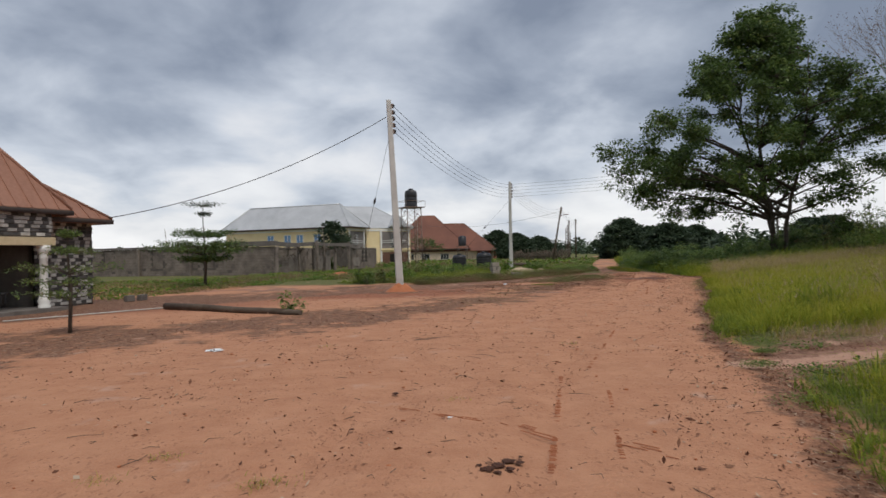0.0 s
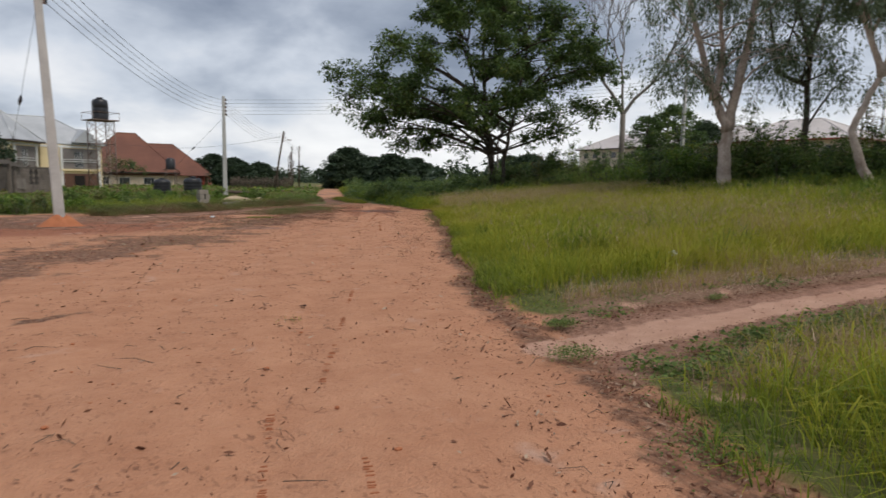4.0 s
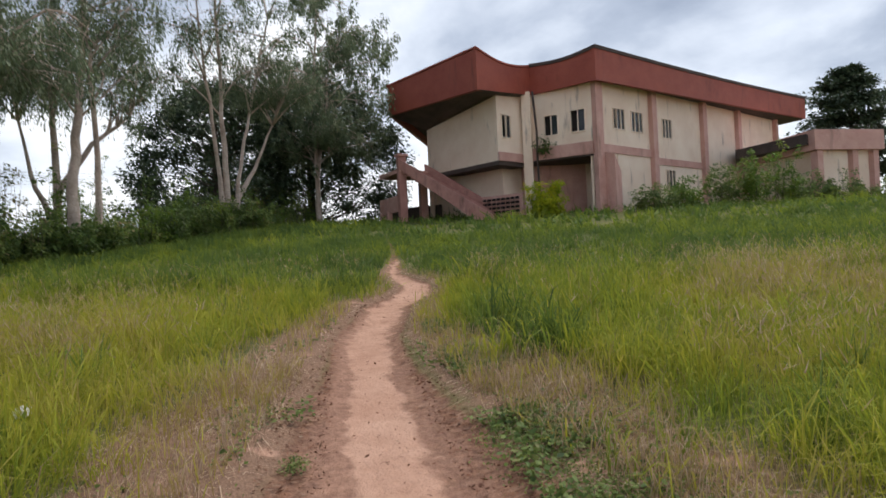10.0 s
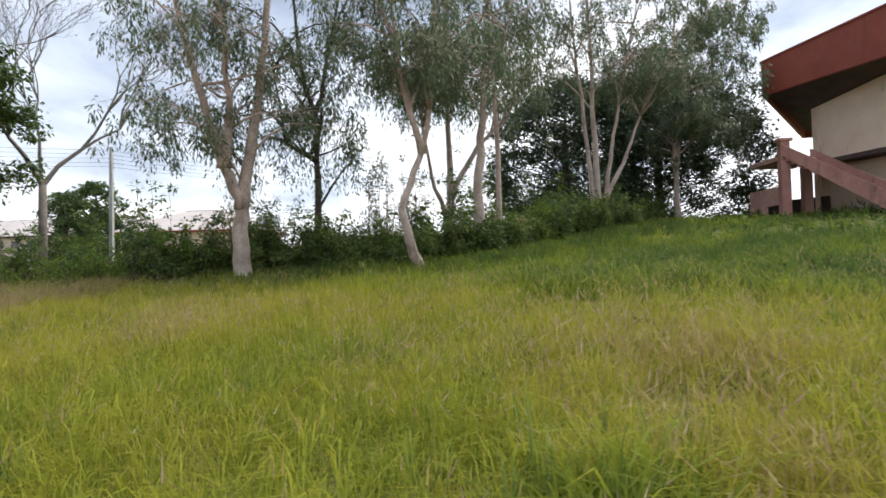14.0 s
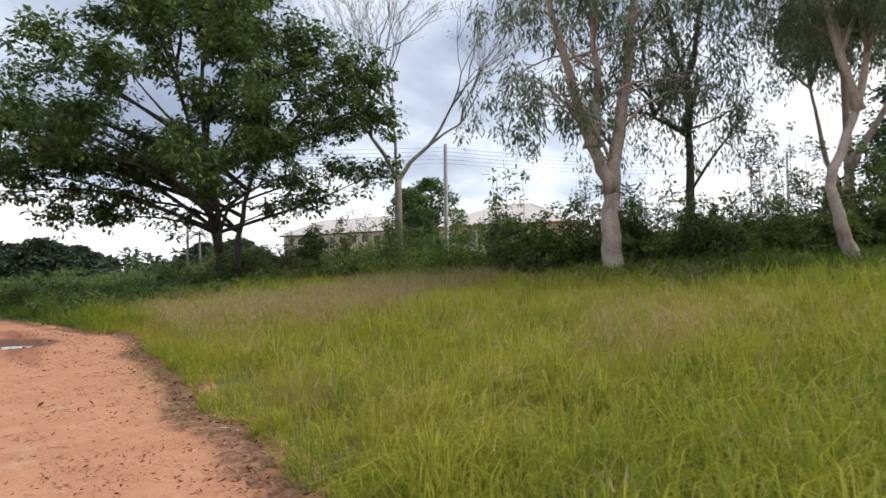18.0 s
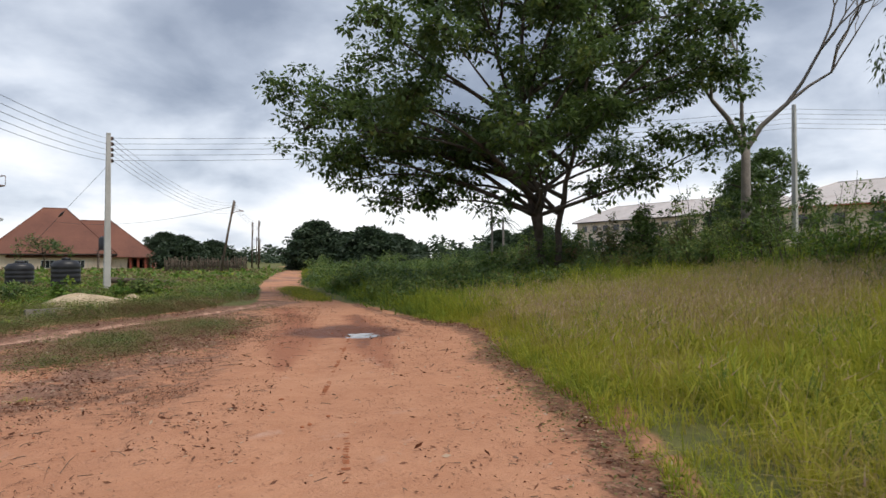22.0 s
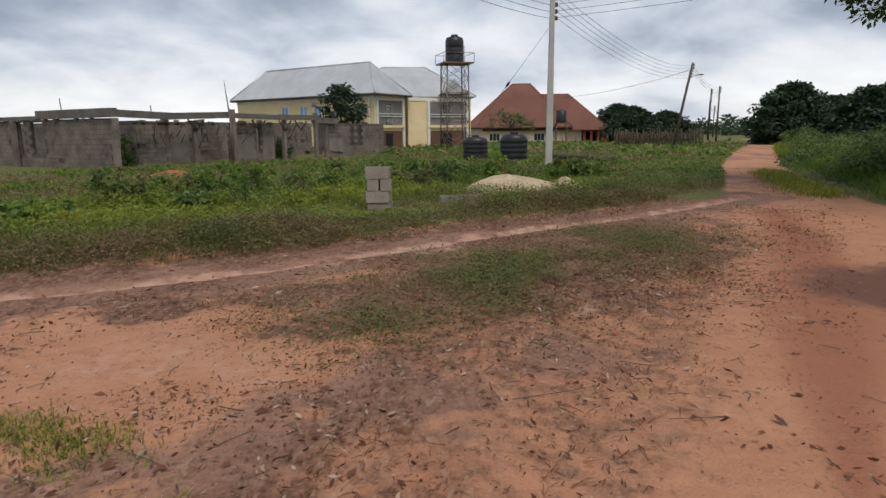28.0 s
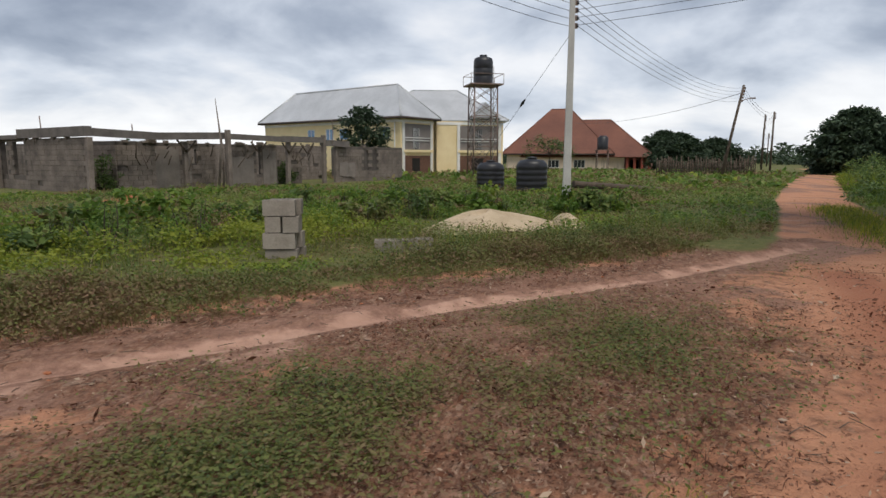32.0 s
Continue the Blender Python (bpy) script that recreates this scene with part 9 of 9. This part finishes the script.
for top, foot in ((topA, (-5.9, 27.5, 0.0)), (topB, (2.6, 52.5, 0.0))):
    a, b = top + Vector((0, 0, -1.5)), Vector(foot)
    st = thing("stay_wire", "pole stay wire with a dark strain insulator", "wire", b.x, b.y, b.z)
    iv = st.matrix_world.inverted()
    bm = tube([a, b], 0.007, 4)
    bm.transform(iv)
    part("wire", bm, M_WIRE, st)
    p = a.lerp(b, 0.36)
    q = a.lerp(b, 0.40)
    bm = tube([p, p.lerp(q, 0.5), q], [0.03, 0.06, 0.03], 8)
    bm.transform(iv)
    part("insulator", bm, M_TANK, st)


def mound(name, x, y, rx, ry, h, mat, label, category, seed, turn=0.0):
    rng = np.random.default_rng(seed)
    n, m = 30, 12
    ph = rng.uniform(0, 6.28, 4)
    v, f = [], []
    for j in range(m + 1):
        for i in range(n):
            a = 2 * math.pi * i / n
            k = j / m
            w = 1 + 0.14 * math.sin(3 * a + ph[0]) + 0.08 * math.sin(7 * a + ph[1])
            z = h * (0.5 + 0.5 * math.cos(math.pi * k)) * (1 + 0.14 * math.sin(3 * a + ph[2] + 5 * k) + 0.08 * math.sin(7 * a + ph[3])  * k) - 0.04 * k
            v.append((rx * k * w * math.cos(a), ry * k * w * math.sin(a), z))
    for j in range(m):
        for i in range(n):
            f.append((j * n + i, j * n + (i + 1) % n, (j + 1) * n + (i + 1) % n, (j + 1) * n + i))
    ob = new(name, quick_mesh(name, np.array(v), np.array(f), mat, smooth_on=True))
    ob.matrix_world = pose(x, y, float(ground_z(np.array(x), np.array(y))), 0, 0, turn)
    return tagged(ob, label, category)


mound("mound", A_BASE[0], A_BASE[1], 0.75, 0.7, 0.34, M_REDEARTH, "heap of red earth round the pole's foot", "earth heap", 1)
mound("mound", 5.0, 35.7, 2.1, 0.8, 0.4, M_SANDHEAP, "low heap of pale builders' sand among the weeds", "sand heap", 2, 28)
mound("mound", 6.6, 36.4, 0.6, 0.5, 0.3, M_SANDHEAP, "small spill of pale builders' sand", "sand heap", 3)
mound("mound", -6.9, 41.5, 1.6, 0.9, 0.25, M_REDEARTH, "heap of red earth beside the ruin", "earth heap", 4)


def water_tower():
    x, y = 1.57, 76.4
    t = thing("water_tower", "black water tank on a tall rusty lattice stand", "water tower", x, y, 0, rz=20)
    H, w = 7.35, 0.95
    corners = [(-w, -w), (w, -w), (w, w), (-w, w)]
    for cx, cy in corners:
        part("leg", tube([(cx * 1.08, cy * 1.08, -0.1), (cx, cy, H)], 0.06, 6), M_STEEL, t)
    for (ax, ay), (bx, by) in zip(corners, corners[1:] + corners[:1]):
        for k in range(6):
            z0, z1 = H * k / 6, H * (k + 1) / 6
            part("brace", tube([(ax, ay, z0), (bx, by, z1)], 0.025, 5), M_STEEL, t)
            part("brace", tube([(bx, by, z0), (ax, ay, z1)], 0.025, 5), M_STEEL, t)
        for k in (2, 4):
            part("cross_bar", tube([(ax, ay, H * k / 6), (bx, by, H * k / 6)], 0.035, 5), M_STEEL, t)
    part("platform", box(-1.35, -1.35, H, 1.35, 1.35, H + 0.1), M_STEEL, t)
    q = [(-1.35, -1.35), (1.35, -1.35), (1.35, 1.35), (-1.35, 1.35)]
    for (ax, ay), (bx, by) in zip(q, q[1:] + q[:1]):
        part("rail", tube([(ax, ay, H + 0.85), (bx, by, H + 0.85)], 0.025, 5), M_STEEL, t)
        part("rail_post", tube([(ax, ay, H + 0.1), (ax, ay, H + 0.85)], 0.025, 5), M_STEEL, t)
    tank = lathe([(0.78, H + 0.1), (0.8, H + 0.2), (0.8, H + 0.7), (0.77, H + 0.75), (0.8, H + 0.8), (0.8, H + 1.3), (0.77, H + 1.35), (0.8, H + 1.4), (0.79, H + 1.95), (0.7, H + 2.2), (0.35, H + 2.32), (0.3, H + 2.36)], 28)
    tk = part("tank", tank, M_TANK, t, "ribbed black plastic tank")
    part("lid", lathe([(0.3, H + 2.36), (0.31, H + 2.46), (0.05, H + 2.5)], 20), M_TANK, tk)
    part("pipe", tube([(0.95, 0.2, 0), (0.95, 0.2, H + 1.6), (0.8, 0.2, H + 1.7)], 0.03, 6), M_CONC, t)
    return t


water_tower()


def plastic_tank(x, y, r, h, label, tilt=0):
    t = thing("water_tank", label, "water tank", x, y, -0.02, group="tanks on the ground")
    prof = [(r * 0.97, 0)]
    k = 5
    for i in range(k):
        z = h * 0.82 * i / k
        prof += [(r, z + 0.05), (r, z + h * 0.82 / k - 0.05), (r * 0.96, z + h * 0.82 / k)]
    prof += [(r * 0.96, h * 0.84), (r * 0.75, h * 0.94), (r * 0.3, h * 0.97)]
    part("body", lathe(prof, 30), M_TANK, t)
    part("lid", lathe([(r * 0.3, h * 0.97), (r * 0.32, h * 1.02), (0.05, h * 1.05)], 20), M_TANK, t)
    return t


plastic_tank(3.85, 53.3, 0.66, 1.35, "squat black plastic water tank among the weeds")
plastic_tank(5.8, 51.4, 0.68, 1.5, "tall ribbed black plastic water tank among the weeds")
ts = thing("water_tower", "small black tank on a low stand beside the bungalow", "water tower", 15.6, 119.0, -0.3)
for a, b in ((-0.8, -0.8), (0.8, -0.8), (0.8, 0.8), (-0.8, 0.8)):
    part("leg", tube([(a, b, 0), (a, b, 3.0)], 0.06, 6), M_STEEL, ts)
part("platform", box(-1.1, -1.1, 3.0, 1.1, 1.1, 3.1), M_STEEL, ts)
part("tank", lathe([(0.75, 3.1), (0.78, 3.3), (0.78, 4.8), (0.4, 5.1)], 20), M_TANK, ts)


def hollow_block(x, y, z, rz, rx=0, ry=0, parent=None):
    """A hollow block with two cells open to one side."""
    bm = bmesh.new()
    for b in ((-0.225, -0.11, 0, 0.225, -0.075, 0.22), (-0.225, 0.075, 0, 0.225, 0.11, 0.22), (-0.225, -0.075, 0, -0.19, 0.075, 0.22), (0.19, -0.075, 0, 0.225, 0.075, 0.22), (-0.02, -0.075, 0, 0.02, 0.075, 0.22)):
        box(*b, bm=bm)
    ob = part("block", bm, M_BLOCK2, parent)
    ob.matrix_basis = (parent.matrix_world.inverted() if parent else Matrix()) @ pose(x, y, z, rx, ry, rz)
    return ob


M_BLOCK2 = surface("new_grey_block", (0.22, 0.19, 0.16), (0.34, 0.30, 0.255), 4, 40, 0.95, 0.4, vary=0.12)
px, py = 2.36, 31.6
pillar = thing("block_pillar", "short uneven pillar of stacked grey blocks among the weeds", "block pillar", px, py, -0.06)
# each course: where its blocks lie and how they are turned
for k, course in enumerate((((0.0, -0.02, 12), (0.02, 0.22, 14)), ((-0.02, -0.05, 13), (0.0, 0.2, 10)), ((-0.13, 0.08, 101), (0.12, 0.09, 104)), ((-0.03, 0.0, 14), (-0.02, 0.23, 12)))):
    for dx, dy, rz in course:
        hollow_block(px + dx, py + dy, -0.06 + 0.234 * k, rz, 0, 0, pillar)
    joint = box(-0.2, -0.06, 0, 0.18, 0.28, 0.014)
    joint.transform(pillar.matrix_world.inverted() @ pose(px, py, -0.074 + 0.234 * k, 0, 0, 13))
    part("mortar", joint, M_JOINT, pillar)
for x, y, rz in ((3.75, 32.4, 10), (4.15, 32.6, 40)):
    lb = thing("concrete_block", "loose grey concrete block lying in the weeds", "concrete block", x, y, 0.0, group="loose blocks")
    hollow_block(x, y, 0.0, rz, 0, 0, lb)

log = tagged(part("log", tube([(-11.6, 14.55, 0.1), (-10.3, 13.6, 0.095), (-9.2, 12.55, 0.075), (-8.2, 11.95, 0.07), (-7.4, 11.25, 0.06)], [0.105, 0.1, 0.09, 0.085, 0.068], 12), M_DARKWOOD), "long dark felled log lying on the sand", "log")
beam = tagged(part("fallen_pole", tube([(7.5, 49.6, 0.42), (9.4, 50.6, 0.28), (11.6, 51.6, 0.1)], [0.15, 0.14, 0.13], 10), M_DARKWOOD), "dark fallen wooden pole propped in the weeds", "pole")
shrub(-7.75, 11.75, 0.36, 0.16, M_WEED, 600, "small leafy sapling beside the log", n=50, leaf=(0.12, 0.06), name="sapling", group="saplings")


def crumpled(name, x, y, r, mat, label, category, seed, flat=0.4, lift=0.0):
    rng = np.random.default_rng(seed)
    bm = bmesh.new()
    bmesh.ops.create_icosphere(bm, subdivisions=3, radius=r)
    for v in bm.verts:
        k = 1 + 0.2 * rng.normal() + 0.22 * math.sin(2.6 * v.co.x / r + seed) * math.cos(3.1 * v.co.y / r + seed)
        v.co.x *= k
        v.co.y *= k
        v.co.z *= flat * k
    ob = part(name, bm, mat)
    ob.matrix_world = pose(x, y, float(ground_z(np.array(x), np.array(y))) + r * flat * 0.6 + lift, 0, 0, seed * 40)
    return tagged(ob, label, category)


M_BAG = surface("white_plastic", (0.7, 0.7, 0.7), (0.85, 0.85, 0.85), 8, 40, 0.4, 0.1)
M_CLOD = surface("dark_clod", (0.04, 0.017, 0.011), (0.10, 0.042, 0.026), 30, 90, 0.95, 0.6)
crumpled("paper_scrap", -8.32, 5.42, 0.13, M_BAG, "flattened white scrap on the sand", "litter", 1, 0.12)
crumpled("plastic_shred", -5.2, 0.42, 0.022, M_BAG, "torn white plastic shred on the sand", "litter", 3, 0.15)
crumpled("plastic_bag", 3.4, 4.4, 0.055, M_BAG, "crumpled white plastic bag in the grass", "litter", 2, 0.8, 0.2)
for k, (x, y, r) in enumerate(((-5.16, -1.04, 0.05), (-5.07, -0.98, 0.045), (-4.98, -0.9, 0.04), (-5.1, -1.11, 0.026), (-4.9, -0.94, 0.028), (-5.0, -1.06, 0.03), (-5.2, -0.94, 0.022), (-4.86, -0.82, 0.018), (-5.63, 1.52, 0.035), (-2.2, 5.2, 0.035), (-6.1, 0.2, 0.02), (1.2, 8.9, 0.03))):
    crumpled("dung_clod", x, y, r, M_CLOD, "dark dry clod of dung on the sand", "clod", 10 + k, 0.22)
bt = thing("plastic_bottle", "crumpled clear plastic bottle lying on the ground", "bottle", 0.74, 22.61, 0.035, rz=35)
b = lathe([(0.0, -0.09), (0.034, -0.088), (0.04, -0.075), (0.036, -0.05), (0.041, -0.03), (0.034, -0.005), (0.04, 0.02), (0.036, 0.045), (0.03, 0.065), (0.014, 0.085), (0.013, 0.1)], 14)
rc = random.Random(12)
for v in b.verts:
    v.co.x *= rc.uniform(0.82, 1.12)
    v.co.y *= rc.uniform(0.82, 1.12)
b.transform(pose(0, 0, 0, 0, 90, 0))
part("body", b, surface("cloudy_plastic", (0.55, 0.6, 0.66), (0.7, 0.74, 0.8), 8, 30, 0.15, 0, spec=0.7), bt)
b = lathe([(0.0, 0.122), (0.016, 0.12), (0.017, 0.098), (0.014, 0.097)], 12)
b.transform(pose(0, 0, 0, 0, 90, 0))
part("cap", b, M_BAG, bt)
# bricks and a pipe beside the stone house
for k in range(2):
    x, y = road_xy(10.6 + 0.5 * k, -19.3 + 0.1 * (k % 2))
    bb = tagged(part("mud_brick", box(-0.17, -0.1, 0, 0.17, 0.1, 0.22, bevel=0.015), M_MORTAR), "rough brown building block beside the house", "brick", "bricks by the house")
    bb.matrix_world = pose(x, y, 0, 0, 0, 60 + 6 * k)
cable("ground_pipe", (-14.8, 12.0, 0.03), (-11.2, 15.4, 0.03), 0.0, 0.02, "pale plastic pipe lying on the sand", M_CONC)
for x, y in ((-15.7, 13.2), (-15.2, 14.1)):
    st = thing("stool", "small dark metal stand on the porch", "stool", x - 1.0, y + 0.5, 0.3, group="porch stands")
    for a, c in ((-0.12, -0.12), (0.12, -0.12), (0.12, 0.12), (-0.12, 0.12)):
        part("leg", tube([(a, c, 0), (a, c, 0.3)], 0.015, 5), M_TANK, st)
    part("top", box(-0.16, -0.16, 0.3, 0.16, 0.16, 0.33), M_TANK, st)


def puddle():
    m, n, l, p = material("muddy_water")
    p.inputs["Base Color"].default_value = (0.12, 0.085, 0.065, 1)
    p.inputs["Roughness"].default_value = 0.03
    p.inputs["IOR"].default_value = 1.33
    p.inputs["Specular IOR Level"].default_value = 0.8
    rng = np.random.default_rng(8)
    for cx, cy, rx, ry, k in ((9.05, 24.9, 0.62, 0.36, 1),):
        ph = rng.uniform(0, 6.28, 3)
        pts = []
        for i in range(40):
            a = 2 * math.pi * i / 40
            w = 1 + 0.26 * math.sin(2 * a + ph[0]) + 0.2 * math.sin(5 * a + ph[1]) + 0.1 * math.sin(9 * a + ph[2])
            u, v = rx * w * math.cos(a), ry * w * math.sin(a)
            pts.append((cx + u * 0.51 + v * 0.86, cy + u * 0.86 - v * 0.51))
        ob = part("puddle", prism(pts[::-1], -0.14, -0.075), m)
        tagged(ob, "shallow muddy puddle in the wet rut", "puddle", kind="structure")


puddle()
# low fence and scrub at the far bend
fence = thing("fence", "dark weathered stake fence far along the road", "fence", 17.0, 84.0, 0)
rf = random.Random(12)
for k in range(60):
    f = k / 59
    x, y = 0.0 + 9.0 * f, 0.0 + 1.5 * f
    part("stake", tube([(x, y, -0.1), (x + rf.uniform(-0.08, 0.08), y, rf.uniform(1.1, 1.8))], 0.05, 5), M_DARKWOOD, fence)
for k in range(3):
    part("rail", tube([(0, 0, 0.4 + 0.4 * k), (9, 1.5, 0.4 + 0.4 * k)], 0.035, 5), M_DARKWOOD, fence)
